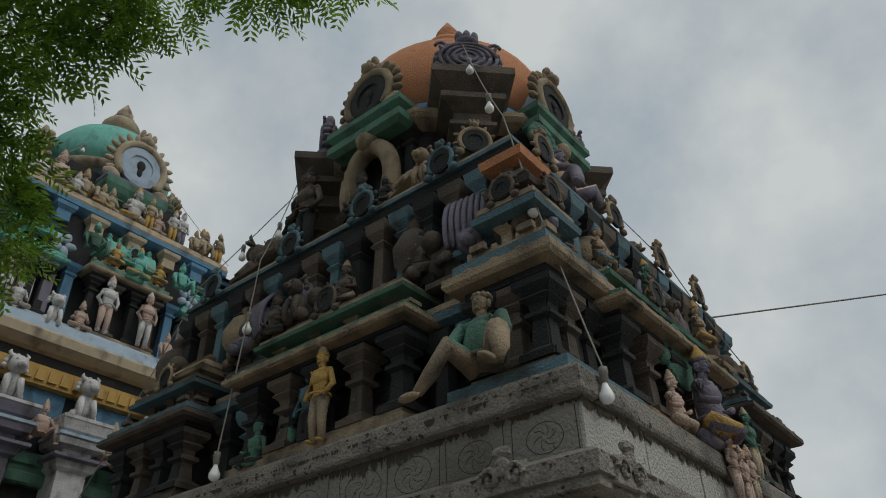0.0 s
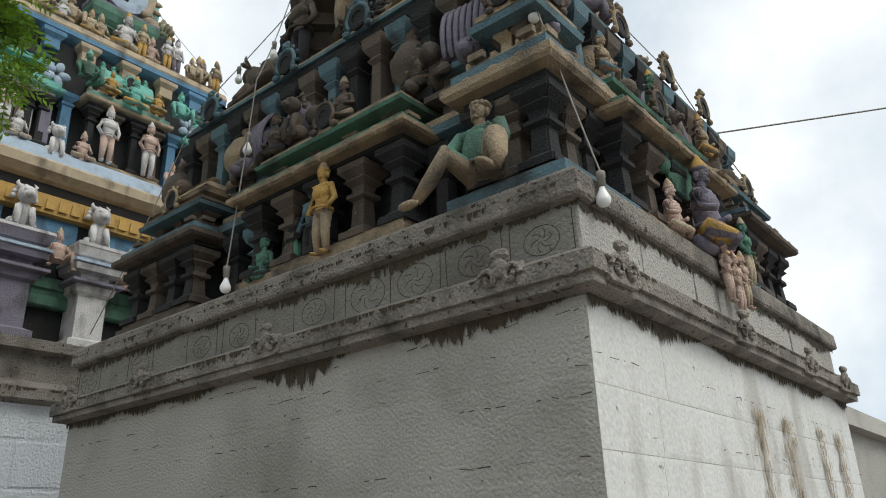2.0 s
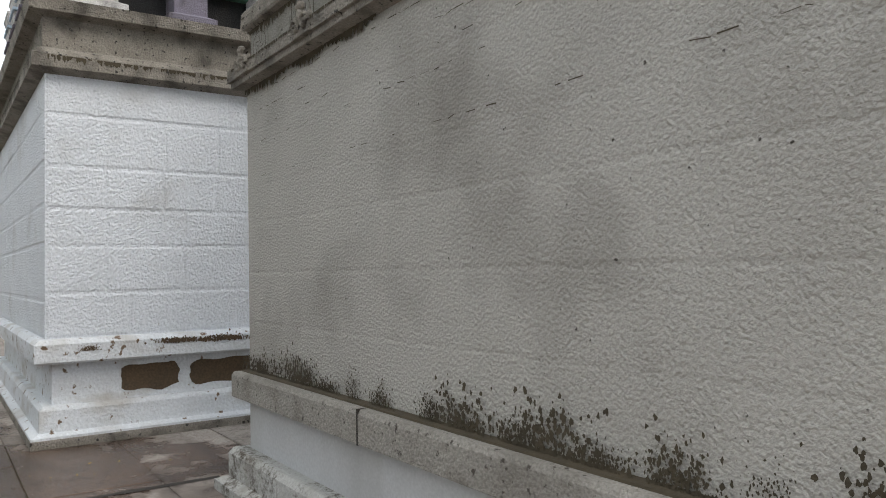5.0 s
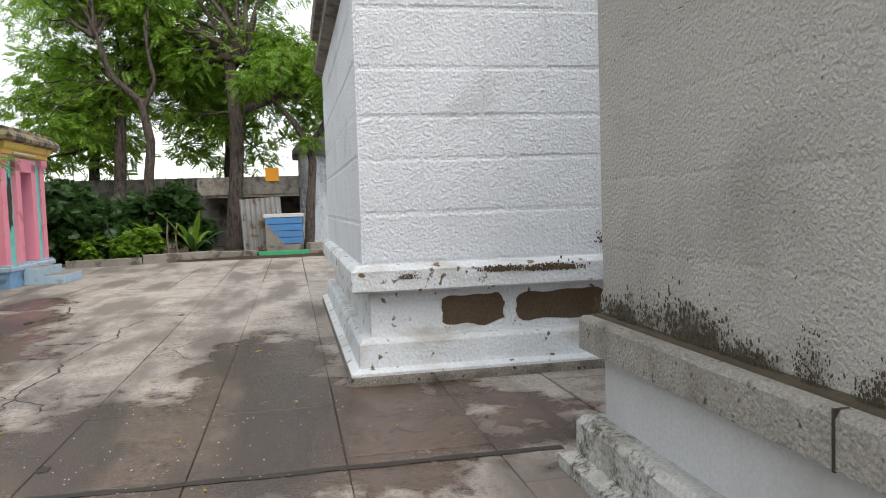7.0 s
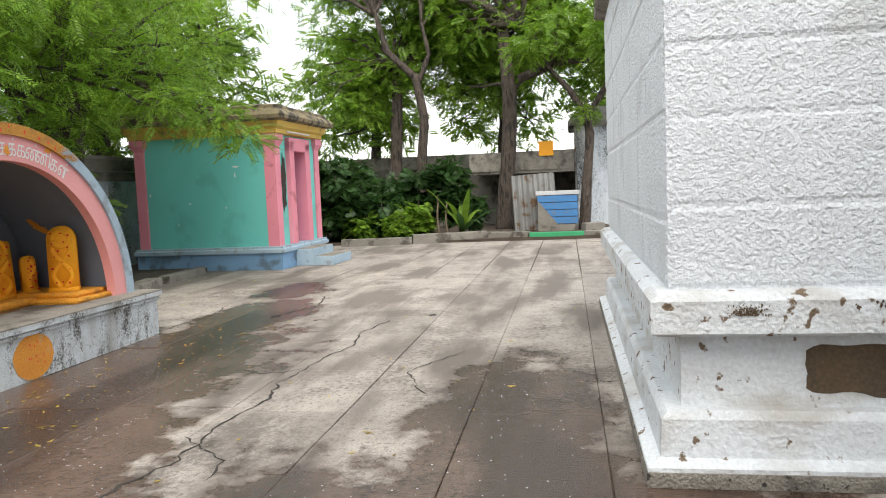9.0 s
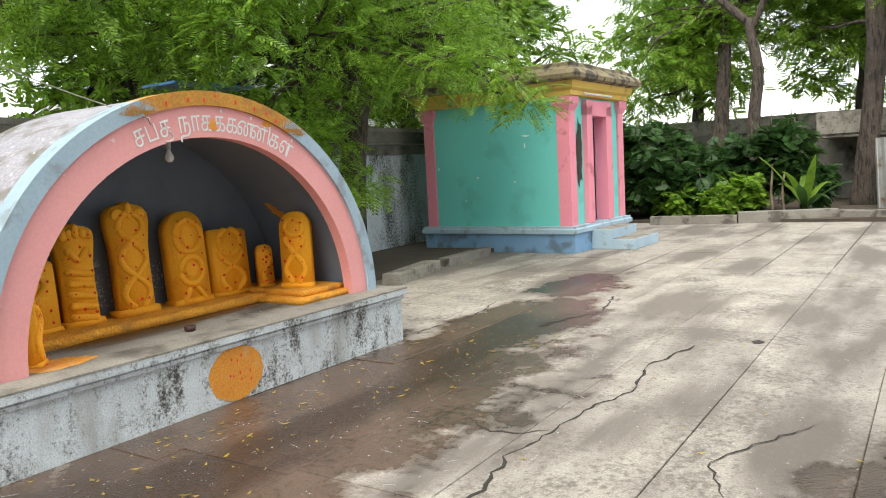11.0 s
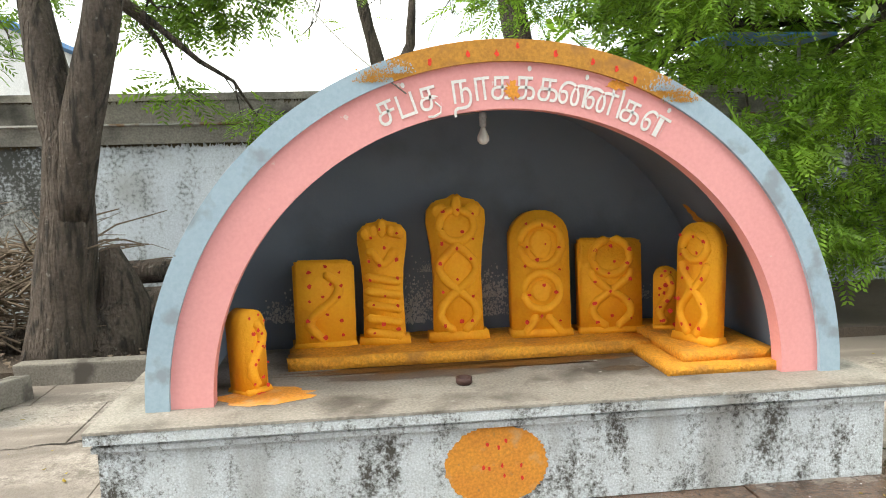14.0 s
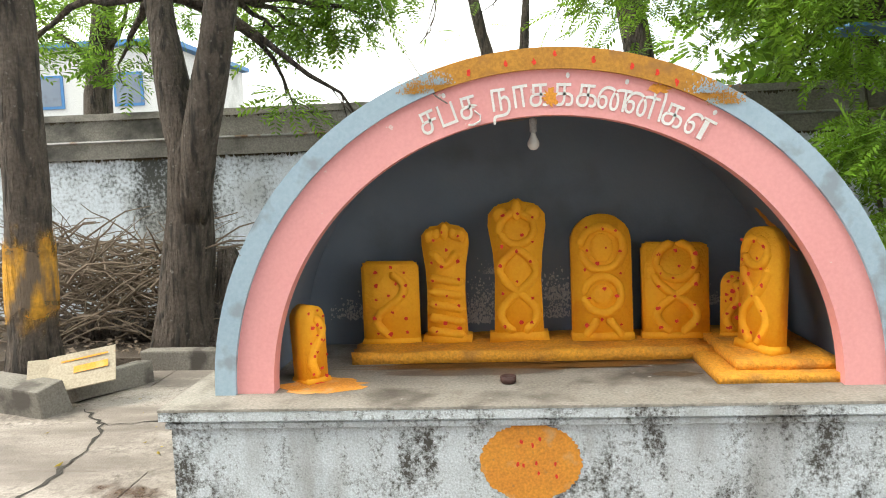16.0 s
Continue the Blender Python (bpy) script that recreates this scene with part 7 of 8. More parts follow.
def foliage(name, clusters, material, parent, seed, pairs=7, length=0.3, leaf=0.085, width=0.014, flat=0.75, thick=2.2):
    """Clumps of feathery fronds: clusters of (x, y, z, radius, number)."""
    local = np.random.RandomState(seed)
    template = frond_template(pairs, length, leaf, width)
    out = []
    for x, y, z, r, count in clusters:
        for _ in range(int(count * thick)):
            d = local.normal(size=3)
            d /= np.linalg.norm(d)
            at = np.array([x, y, z]) + d * r * local.uniform(0.15, 1.0) ** 0.6 * np.array([1, 1, flat])
            yaw = math.atan2(d[1], d[0]) + local.normal(0, 0.9)
            pitch, roll = local.normal(0.15, 0.45), local.normal(0, 0.5)
            turn = np.array(Euler((roll, pitch, yaw)).to_matrix())
            out.append(template @ turn.T * local.uniform(0.7, 1.25) + at)
    quads = np.concatenate(out).reshape(-1, 3)
    n = len(quads) // 4
    me = bpy.data.meshes.new(name)
    me.from_pydata(quads.tolist(), [], np.arange(4 * n).reshape(n, 4).tolist())
    me.materials.append(material)
    ob = new(name, me)
    ob.parent = parent
    return ob


def bark_tube(bm, points, radii, sides=10, rough=0.1):
    before = len(bm.verts)
    tube(bm, points, radii, sides)
    bm.verts.ensure_lookup_table()
    for v in list(bm.verts)[before:]:
        v.co += rough * 0.3 * noise.noise_vector(v.co * Vector((5, 5, 1.6)))


def curved(a, b, bow, n=7, seed=0):
    """A crooked way from a to b."""
    local = random.Random(seed)
    a, b = Vector(a), Vector(b)
    reach = (b - a).length
    side = Vector((local.uniform(-1, 1), local.uniform(-1, 1), local.uniform(0.2, 1))) * bow * reach
    return [a.lerp(b, i / n) + side * math.sin(math.pi * i / n) + (Vector((local.uniform(-1, 1), local.uniform(-1, 1), local.uniform(-1, 1))) * 0.03 * reach if 0 < i < n else Vector()) for i in range(n + 1)]


def tree(trunks, forks, clusters, label, seed, green=LEAF, **leaves):
    """trunks: (points, radii); forks: points from which limbs run to the clumps nearest to them."""
    x, y, z = trunks[0][0][0]
    home = thing("tree", 0, 0, 0, label, "tree")
    bm = bmesh.new()
    for points, radii in trunks:
        fine = []
        for (p, r), (q, s) in zip(zip(points, radii), zip(points[1:], radii[1:])):
            p, q = Vector(p), Vector(q)
            n = max(2, int((q - p).length / 0.22))
            fine += [(p.lerp(q, i / n), r + (s - r) * i / n) for i in range(n)]
        fine.append((Vector(points[-1]), radii[-1]))
        bark_tube(bm, [p for p, r in fine], [r for p, r in fine], 12)
    part("trunk", bm, BARK, home, "rough grey-brown bark", True)
    bm = bmesh.new()
    for i, (cx, cy, cz, r, n) in enumerate(clusters):
        start = min(forks, key=lambda f: (Vector(f[:3]) - Vector((cx, cy, cz))).length)
        way = curved(start[:3], (cx, cy, cz), 0.12, 7, seed * 100 + i)
        bark_tube(bm, way, [start[3] * (1 - 0.82 * k / 7) for k in range(8)], 6, 0.03)
        local = random.Random(seed * 77 + i)
        for k in range(4):
            tip = Vector((cx, cy, cz)) + Vector((local.uniform(-1, 1), local.uniform(-1, 1), local.uniform(-0.6, 0.7))) * r * 0.8
            tube(bm, curved(way[-1 - k % 3], tip, 0.1, 4, seed + i + k), [0.012, 0.01, 0.008, 0.006, 0.004], 5)
    part("branching", bm, BARK, home, "crooked limbs and twigs", True)
    foliage("crown", clusters, green, home, seed, **leaves)
    return home


def clump(x, y, z, sx, sy, sz, k, r, n, seed):
    local = random.Random(seed)
    return [(x + local.uniform(-sx, sx), y + local.uniform(-sy, sy), z + local.uniform(-sz, sz), r * local.uniform(0.7, 1.2), n) for _ in range(k)]


# tree with a turmeric band beside the yard; its crown clumps over the shrines are placed to fit the camera's view
painted_tree = tree([([(-6.45, -4.95, 0), (-6.48, -4.92, 0.5), (-6.55, -4.9, 1.6), (-6.57, -4.9, 3.0), (-6.4, -4.4, 4.6), (-5.6, -2.8, 6.2), (-5.0, -0.6, 7.2)], [0.27, 0.19, 0.165, 0.15, 0.13, 0.1, 0.05])],
     [(-5.6, -2.8, 6.2, 0.07), (-5.0, -0.6, 7.2, 0.05), (-6.4, -4.4, 4.6, 0.08)],
     [(-4.25, 1.36, 6.3, 0.55, 70), (-3.9, 1.5, 6.5, 0.5, 70), (-3.7, 1.9, 6.75, 0.38, 46), (-4.5, 1.2, 6.0, 0.5, 80), (-4.9, 1.6, 5.5, 0.42, 70), (-5.15, 1.8, 5.1, 0.38, 60), (-3.25, 2.45, 6.95, 0.3, 30), (-2.85, 2.75, 7.05, 0.3, 30), (-4.6, 0.4, 6.9, 0.8, 80), (-4.95, 1.3, 5.9, 0.45, 60), (-3.95, 1.75, 6.35, 0.3, 30)]
     + clump(-5.6, -1.5, 7.4, 2.0, 1.6, 0.7, 5, 0.8, 50, 21) + clump(-6.6, -4.4, 6.6, 1.6, 0.8, 0.7, 5, 0.8, 50, 22), "tall neem tree, trunk banded with yellow turmeric, beside the yard", 1, pairs=6, length=0.24, leaf=0.075, width=0.012)
bm = bmesh.new()
bark_tube(bm, [(-6.49 - 0.055 * k / 12, -4.915 + 0.015 * k / 12, 0.5 + 0.9 * k / 12) for k in range(13)], [0.199 - 0.019 * k / 12 for k in range(13)], 24, 0.1)
def smeared_bark():
    """Turmeric rubbed on bark, fraying at its upper and lower ends."""
    m = surface("turmeric_bark", (0.72, 0.35, 0.03), (0.52, 0.25, 0.03), 0.9, 7, 30, 1.0, 0.08, (0.14, 0.1, 0.07), 0.62, 7, soak=(1, 1, 0.25), grain_way=(1, 1, 0.22), soft=0.14)
    n, l = m.node_tree.nodes, m.node_tree.links
    place = n.new("ShaderNodeNewGeometry")
    parts = n.new("ShaderNodeSeparateXYZ")
    l.new(place.outputs["Position"], parts.inputs[0])
    off = n.new("ShaderNodeMath")
    off.operation = "SUBTRACT"
    off.inputs[1].default_value = 0.94
    l.new(parts.outputs["Z"], off.inputs[0])
    away = n.new("ShaderNodeMath")
    away.operation = "ABSOLUTE"
    l.new(off.outputs["Value"], away.inputs[0])
    fray = n.new("ShaderNodeTexNoise")
    fray.inputs["Scale"].default_value, fray.inputs["Detail"].default_value = 9.0, 8.0
    l.new(place.outputs["Position"], fray.inputs["Vector"])
    add = n.new("ShaderNodeMath")
    add.operation = "MULTIPLY_ADD"
    add.inputs[1].default_value = 0.55
    l.new(fray.outputs["Fac"], add.inputs[0])
    l.new(away.outputs["Value"], add.inputs[2])
    cut = n.new("ShaderNodeMapRange")
    cut.inputs["From Min"].default_value, cut.inputs["From Max"].default_value = 0.66, 0.42
    l.new(add.outputs["Value"], cut.inputs["Value"])
    l.new(cut.outputs["Result"], n["Principled BSDF"].inputs["Alpha"])
    return m


part("turmeric_band", bm, smeared_bark(), painted_tree, "yellow turmeric smeared on the bark", True)

tree([([(-7.15, -6.2, 0), (-7.2, -6.18, 0.5), (-7.3, -6.15, 1.3), (-7.35, -6.1, 1.9), (-7.22, -6.15, 2.6), (-7.05, -6.3, 3.6), (-6.7, -6.6, 5.0)], [0.36, 0.26, 0.22, 0.2, 0.15, 0.12, 0.07]),
      ([(-7.33, -6.1, 1.3), (-7.5, -6.0, 2.0), (-7.75, -5.9, 2.8), (-8.0, -5.8, 3.8), (-8.4, -5.5, 5.4)], [0.17, 0.17, 0.15, 0.13, 0.08]),
      ([(-7.5, -6.3, 0), (-7.6, -6.5, 0.5), (-7.5, -6.45, 1.0)], [0.3, 0.22, 0.08])],
     [(-6.7, -6.6, 4.6, 0.07), (-7.05, -6.3, 3.4, 0.06), (-8.2, -5.65, 4.6, 0.07)],
     [(-7.9, -7.2, 3.2, 0.45, 40), (-8.6, -7.3, 3.4, 0.4, 30), (-8.3, -6.9, 3.9, 0.55, 50), (-6.3, -7.0, 2.9, 0.4, 30), (-6.0, -6.8, 3.6, 0.6, 50), (-5.6, -6.4, 3.0, 0.35, 24), (-8.05, -7.2, 2.45, 0.26, 16), (-8.75, -7.4, 2.2, 0.24, 12), (-8.0, -7.6, 3.7, 0.5, 50), (-8.7, -7.5, 3.4, 0.5, 60), (-8.2, -7.5, 3.2, 0.4, 44), (-9.1, -7.5, 3.7, 0.4, 30), (-6.6, -7.4, 3.6, 0.5, 40)]
     + clump(-7.6, -6.2, 5.6, 2.4, 1.4, 0.8, 13, 0.8, 55, 31), "double-stemmed neem tree with rough grey bark in the bed", 2, pairs=6, length=0.26, leaf=0.08, width=0.014)

# trees behind the compound wall
tree([([(-12.6, -11.5, 0), (-12.5, -11.4, 2.6), (-12.2, -11.2, 4.2), (-12.5, -11.2, 6.5)], [0.3, 0.24, 0.2, 0.1])], [(-12.2, -11.2, 4.2, 0.08), (-12.5, -11.2, 6.3, 0.07)],
     clump(-14.2, -11.0, 5.6, 2.0, 1.2, 1.2, 12, 0.9, 60, 41) + clump(-13.2, -11, 7.4, 2.6, 1.2, 0.8, 8, 0.9, 50, 42), "slender tree behind the compound wall, thin bright crown", 3, LEAF_BRIGHT, pairs=6, length=0.3, leaf=0.09, width=0.018)
tree([([(-10.3, -10.6, 0), (-10.25, -10.6, 2.5), (-10.05, -10.5, 3.4), (-9.6, -10.3, 5.2)], [0.16, 0.12, 0.09, 0.05]), ([(-10.2, -10.6, 2.6), (-10.6, -10.7, 3.4), (-10.7, -10.6, 5.0)], [0.09, 0.08, 0.04])],
     [(-9.6, -10.3, 5.0, 0.03), (-10.7, -10.6, 4.8, 0.03)], [(-9.4, -10.2, 4.4, 0.4, 14), (-10.9, -10.6, 5.6, 0.6, 30), (-9.6, -10.2, 5.8, 0.6, 30), (-9.2, -10.3, 3.6, 0.3, 2), (-10.0, -10.4, 3.9, 0.3, 2), (-11.2, -10.5, 3.8, 0.3, 2), (-9.0, -10.2, 4.1, 0.25, 2)], "thin bare-branched tree behind the wall", 4)
tree([([(-4.0, -10.5, 0), (-4.2, -10.4, 3.0), (-4.8, -10.2, 6.0)], [0.25, 0.2, 0.1])], [(-4.2, -10.4, 3.4, 0.06), (-4.8, -10.2, 5.8, 0.06)],
     clump(-5.2, -10.0, 5.0, 2.2, 1.0, 1.0, 12, 0.9, 50, 43), "leafy tree behind the wall", 5, LEAF_BRIGHT)

# feathery tree between the niche and the painted shrine
tree([([(-16.4, -7.0, 0), (-16.5, -7.0, 1.2), (-16.6, -6.9, 2.4), (-16.2, -6.6, 3.8), (-15.8, -6.2, 5.6)], [0.3, 0.24, 0.21, 0.17, 0.08]), ([(-16.55, -6.95, 2.0), (-17.2, -7.0, 3.4), (-17.6, -6.8, 5.2)], [0.15, 0.12, 0.07]), ([(-16.5, -6.9, 2.3), (-15.4, -6.8, 3.2), (-14.4, -6.6, 3.7)], [0.12, 0.09, 0.05])],
     [(-16.2, -6.6, 3.8, 0.07), (-17.3, -6.95, 3.9, 0.06), (-15.0, -6.7, 3.4, 0.05), (-15.8, -6.2, 5.4, 0.06)],
     [(-14.9, -5.6, 2.85, 0.6, 70), (-15.5, -4.6, 2.95, 0.6, 70), (-15.9, -3.9, 2.75, 0.5, 56), (-16.2, -3.5, 2.45, 0.35, 36), (-16.5, -4.8, 3.3, 0.7, 70), (-17.3, -5.2, 3.6, 0.7, 60), (-15.2, -6.2, 1.9, 0.45, 40)]
     + clump(-14.6, -6.4, 3.9, 1.8, 1.3, 0.7, 18, 0.8, 66, 51) + clump(-16.8, -5.8, 4.9, 2.6, 1.8, 0.9, 24, 1.0, 66, 52) + clump(-12.6, -7.2, 3.9, 1.2, 0.6, 0.7, 11, 0.75, 56, 53) + clump(-19.2, -7.2, 4.3, 2.4, 0.7, 1.0, 16, 0.9, 60, 54), "broad feathery-leaved tree shading the yard by the painted shrine", 6, LEAF_BRIGHT, pairs=9, length=0.34, leaf=0.075, width=0.013, thick=1.6)

SAPLING = thing("sapling", -14.1, -6.6, 0, "bright yellow-green feathery sapling beside the niche shrine", "sapling")
SAPLING.matrix_basis = Matrix.Identity(4)
bm = bmesh.new()
for k, tip in enumerate(((-14.1, -6.5, 0.9), (-14.5, -6.3, 2.4), (-13.6, -6.8, 2.7), (-14.0, -6.6, 2.0))):
    tube(bm, curved((-14.1, -6.6, 0.0), tip, 0.08, 5, k), [0.035, 0.03, 0.024, 0.018, 0.012, 0.006], 6)
part("stem", bm, BARK, SAPLING, "thin stems", True)
foliage("crown", [(-14.1, -6.5, 0.85, 0.5, 60), (-14.4, -6.4, 1.4, 0.55, 70), (-13.9, -6.7, 1.9, 0.5, 60), (-14.5, -6.2, 2.3, 0.55, 70), (-13.6, -6.8, 2.6, 0.5, 55), (-13.5, -6.5, 1.55, 0.35, 30), (-14.9, -5.9, 1.3, 0.4, 44), (-15.5, -5.9, 1.45, 0.3, 22), (-14.3, -5.9, 2.2, 0.45, 50), (-14.5, -5.9, 0.8, 0.35, 36), (-13.5, -6.0, 1.8, 0.4, 44), (-13.8, -6.0, 0.95, 0.4, 40), (-13.2, -6.1, 1.6, 0.35, 30)], LEAF_BRIGHT,
        SAPLING, 77, pairs=9, length=0.34, leaf=0.075, width=0.014)
# western bed
tree([([(-29.4, -0.4, 0), (-29.4, -0.4, 0.6), (-29.35, -0.2, 2.6), (-29.3, -0.1, 4.4), (-29.3, -0.3, 7.0)], [0.36, 0.27, 0.25, 0.24, 0.17]), ([(-29.15, 0.2, 4.9), (-28.8, 1.6, 5.3), (-28.5, 2.9, 5.2)], [0.14, 0.11, 0.06])],
     [(-29.1, 0.35, 6.6, 0.1), (-28.8, 1.6, 5.3, 0.06), (-29.2, 0.1, 4.6, 0.06)],
     clump(-31.0, -0.6, 7.2, 1.6, 2.8, 1.2, 24, 1.1, 60, 61) + clump(-31.0, -1.0, 9.6, 1.2, 2.6, 1.2, 20, 1.1, 55, 69) + clump(-31.0, -1.4, 5.2, 0.8, 1.2, 0.8, 8, 0.8, 50, 68) + clump(-30.4, 2.0, 6.4, 1.0, 1.6, 0.8, 9, 0.8, 50, 62) + [(-30.6, -0.9, 4.4, 0.6, 40), (-30.4, 0.9, 5.4, 0.7, 40)], "straight-trunked neem tree in the far bed", 7, LEAF, pairs=6, length=0.36, leaf=0.13, width=0.024)
tree([([(-28.4, 2.15, 0), (-28.4, 2.25, 1.4), (-28.5, 2.4, 3.0), (-28.5, 2.3, 3.6)], [0.2, 0.16, 0.14, 0.13]), ([(-28.5, 2.35, 3.4), (-28.5, 1.8, 4.4), (-28.6, 1.1, 5.2)], [0.11, 0.09, 0.05]), ([(-28.5, 2.3, 3.5), (-28.4, 2.9, 4.4), (-28.3, 3.4, 5.4)], [0.11, 0.09, 0.05])],
     [(-28.6, 1.1, 5.1, 0.05), (-28.3, 3.4, 5.3, 0.05)], clump(-28.5, 2.2, 5.8, 1.0, 1.8, 0.8, 12, 0.7, 50, 63) + [(-28.45, 2.3, 3.7, 0.4, 26)], "forked neem tree before the white shed", 8, LEAF, pairs=6, length=0.36, leaf=0.12, width=0.022)
tree([([(-28.8, -3.0, 0), (-28.8, -3.0, 2.4), (-28.8, -2.85, 3.8), (-28.8, -3.1, 5.2)], [0.22, 0.17, 0.15, 0.13]), ([(-28.8, -3.0, 5.0), (-28.8, -4.0, 6.0), (-28.9, -4.4, 7.4)], [0.12, 0.11, 0.06]), ([(-28.8, -3.0, 4.9), (-28.7, -2.6, 5.8), (-28.7, -2.8, 6.8)], [0.09, 0.07, 0.04]), ([(-30.5, -4.4, 0), (-30.5, -4.2, 3.0), (-30.3, -4.0, 6.0)], [0.26, 0.22, 0.14])],
     [(-28.9, -4.4, 7.2, 0.07), (-28.7, -2.8, 6.6, 0.05), (-30.3, -4.0, 5.8, 0.07)],
     clump(-30.8, -4.6, 7.0, 1.4, 2.8, 1.6, 26, 1.1, 58, 64) + clump(-30.6, -4.8, 9.4, 1.2, 2.4, 1.2, 18, 1.1, 55, 66) + clump(-30.4, -5.6, 5.0, 1.0, 1.8, 0.9, 14, 0.9, 54, 65), "crooked slender neem tree in the far bed", 9, LEAF_BRIGHT, pairs=6, length=0.36, leaf=0.13, width=0.024)


def shrub(x, y, h, spread, label, leaf, seed, n=150, size=0.16):
    home = thing("shrub", x, y, 0.06, label, "shrub")
    local = random.Random(seed)
    bm = bmesh.new()
    tips = []
    for k in range(7):
        tip = (local.uniform(-spread, spread) * 0.8, local.uniform(-spread, spread) * 0.8, h * local.uniform(0.55, 0.95))
        tips.append(tip)
        tube(bm, curved((local.uniform(-0.08, 0.08), local.uniform(-0.08, 0.08), 0), tip, 0.1, 5, seed + k), [0.03, 0.026, 0.022, 0.018, 0.014, 0.008], 6)
    part("stems", bm, BARK, home, "thin woody stems", True)
    foliage("leaves", [(a, b, c - 0.2 * h, spread * 0.45, n // 7) for a, b, c in tips] + [(a * 0.8, b * 0.8, c * 0.45, spread * 0.5, n // 10) for a, b, c in tips], leaf, home, seed, 4, 0.26, size, size * 0.28)
    return home


for k, (x, y, h, s, leaf) in enumerate(((-26.2, -6.9, 2.6, 0.9, LEAF_DEEP), (-26.6, -5.9, 3.4, 1.1, LEAF_DEEP), (-26.3, -4.9, 2.2, 0.9, LEAF_DEEP), (-27.2, -4.2, 2.6, 1.1, LEAF_DEEP), (-26.2, -3.7, 1.7, 0.8, LEAF_DEEP), (-26.9, -2.5, 3.3, 0.9, LEAF_DEEP),
                                         (-26.0, -2.9, 1.2, 0.6, LEAF), (-27.8, -5.4, 3.2, 1.2, LEAF_DEEP), (-27.6, -1.6, 2.2, 0.7, LEAF_DEEP), (-25.9, -4.2, 0.9, 0.45, LEAF), (-24.6, -7.0, 2.4, 0.9, LEAF_DEEP))):
    shrub(x, y, h, s, "dense dark green shrub in the far bed" if leaf is LEAF_DEEP else "low yellow-green shrub at the bed's edge", leaf, 200 + k, int(230 * s), 0.17)


def palm(x, y):
    home = thing("young_palm", x, y, 0.06, "young palm with broad split green fronds", "palm")
    for k in range(9):
        a, lift = k * 2.4, 0.9 + 0.5 * (k % 3) / 2
        bm = bmesh.new()
        rows = []
        for i in range(7):
            s = i / 6
            r = 0.9 * s * (1.1 - 0.3 * (k % 2))
            z = 0.15 + lift * 1.3 * s - 0.9 * s * s * (0.6 + 0.4 * (k % 2))
            w = 0.1 * math.sin(math.pi * min(0.97, 0.1 + s * 0.9))
            c, d = math.cos(a), math.sin(a)
            rows.append([bm.verts.new((r * c - w * d, r * d + w * c, z - 0.02)), bm.verts.new((r * c, r * d, z + 0.012)), bm.verts.new((r * c + w * d, r * d - w * c, z - 0.02))])
        for p, q in zip(rows, rows[1:]):
            bm.faces.new((p[0], p[1], q[1], q[0]))
            bm.faces.new((p[1], p[2], q[2], q[1]))
        part("frond", bm, LEAF if k % 3 else LEAF_DEEP, home, "", True)


palm(-26.1, -1.35)


def bare_stake(x, y, h, lean):
    bm = bmesh.new()
    tube(bm, curved((x, y, 0), (x + lean, y, h), 0.04, 5, int(h * 100)), [0.035, 0.032, 0.03, 0.028, 0.024, 0.02], 7)
    return tagged(part("stake", bm, TWIG), "bare pale stake standing in the bed", "stake")


bare_stake(-26.1, -2.05, 1.3, 0.1)
bare_stake(-26.1, -1.8, 1.1, -0.1)


def shed():
    home = thing("shed", -30.6, 2.0, 0, "white-walled shed with an old tiled lean-to roof", "shed")
    bm = bmesh.new()
    box(bm, -3.0, 0.0, 0.0, 4.5, 0, 3.4)
    part("wall", bm, WALLWHITE, home, "whitewashed shed wall")
    bm = bmesh.new()
    mould(bm, -1.5, 2.25, 1.5, 2.25, [(0.25, 3.4), (0.28, 3.55), (0.1, 3.8), (-0.6, 4.1)])
    part("roof", bm, OLDWALL, home, "mossy weathered roof edge")
    bm = bmesh.new()
    tube(bm, [(0.05, -0.05, 0), (0.05, -0.05, 3.4)], [0.03, 0.03], 8)
    part("pipe", bm, METAL, home, "grey down pipe")


shed()


def corrugated():
    bm = bmesh.new()
    n, w, h = 44, 1.35, 1.75
    for s in (0.0, 0.012):
        rows = [[bm.verts.new((s + 0.03 * math.sin(k * 1.15), w * k / n, z)) for z in (0, h)] for k in range(n + 1)]
        for p, q in zip(rows, rows[1:]):
            bm.faces.new((p[0], q[0], q[1], p[1]))
    ob = part("corrugated_sheet", bm, METAL)
    ob.matrix_basis = pose(-28.2, 0.0, 0.06, 3, -7, 0)
    return tagged(ob, "rusty corrugated zinc sheet leaning on the wall", "metal sheet")


corrugated()
boards = thing("board_crate", -27.7, 0.75, 0.07, "blue boarded crate front with a pale top rail", "crate")
for k in range(5):
    bm = bmesh.new()
    box(bm, 0, 0.04, 0, 1.2, 0.22 * k, 0.22 * k + 0.2, 0, 0.008)
    part("board", bm, TARP if k else KERB, boards, "faded blue board")
bm = bmesh.new()
box(bm, -0.5, 0.06, -0.05, 1.25, 1.1, 1.22, 0, 0.01)
part("top_rail", bm, PEEL, boards, "pale top")
bm = bmesh.new()
bm.faces.new([bm.verts.new(p) for p in ((0.046, 0.0, 0.22), (0.046, 0.75, 0.02), (0.046, 0.0, 0.95))])
part("patch", bm, KERB, boards, "grey worn corner")
bm = bmesh.new()
box(bm, -0.02, 0.0, 0, 0.48, 0, 0.48)
cloth = part("orange_sign", bm, ORANGE)
cloth.matrix_basis = pose(-30.0, 0.75, 2.45, 0, 0, 0)
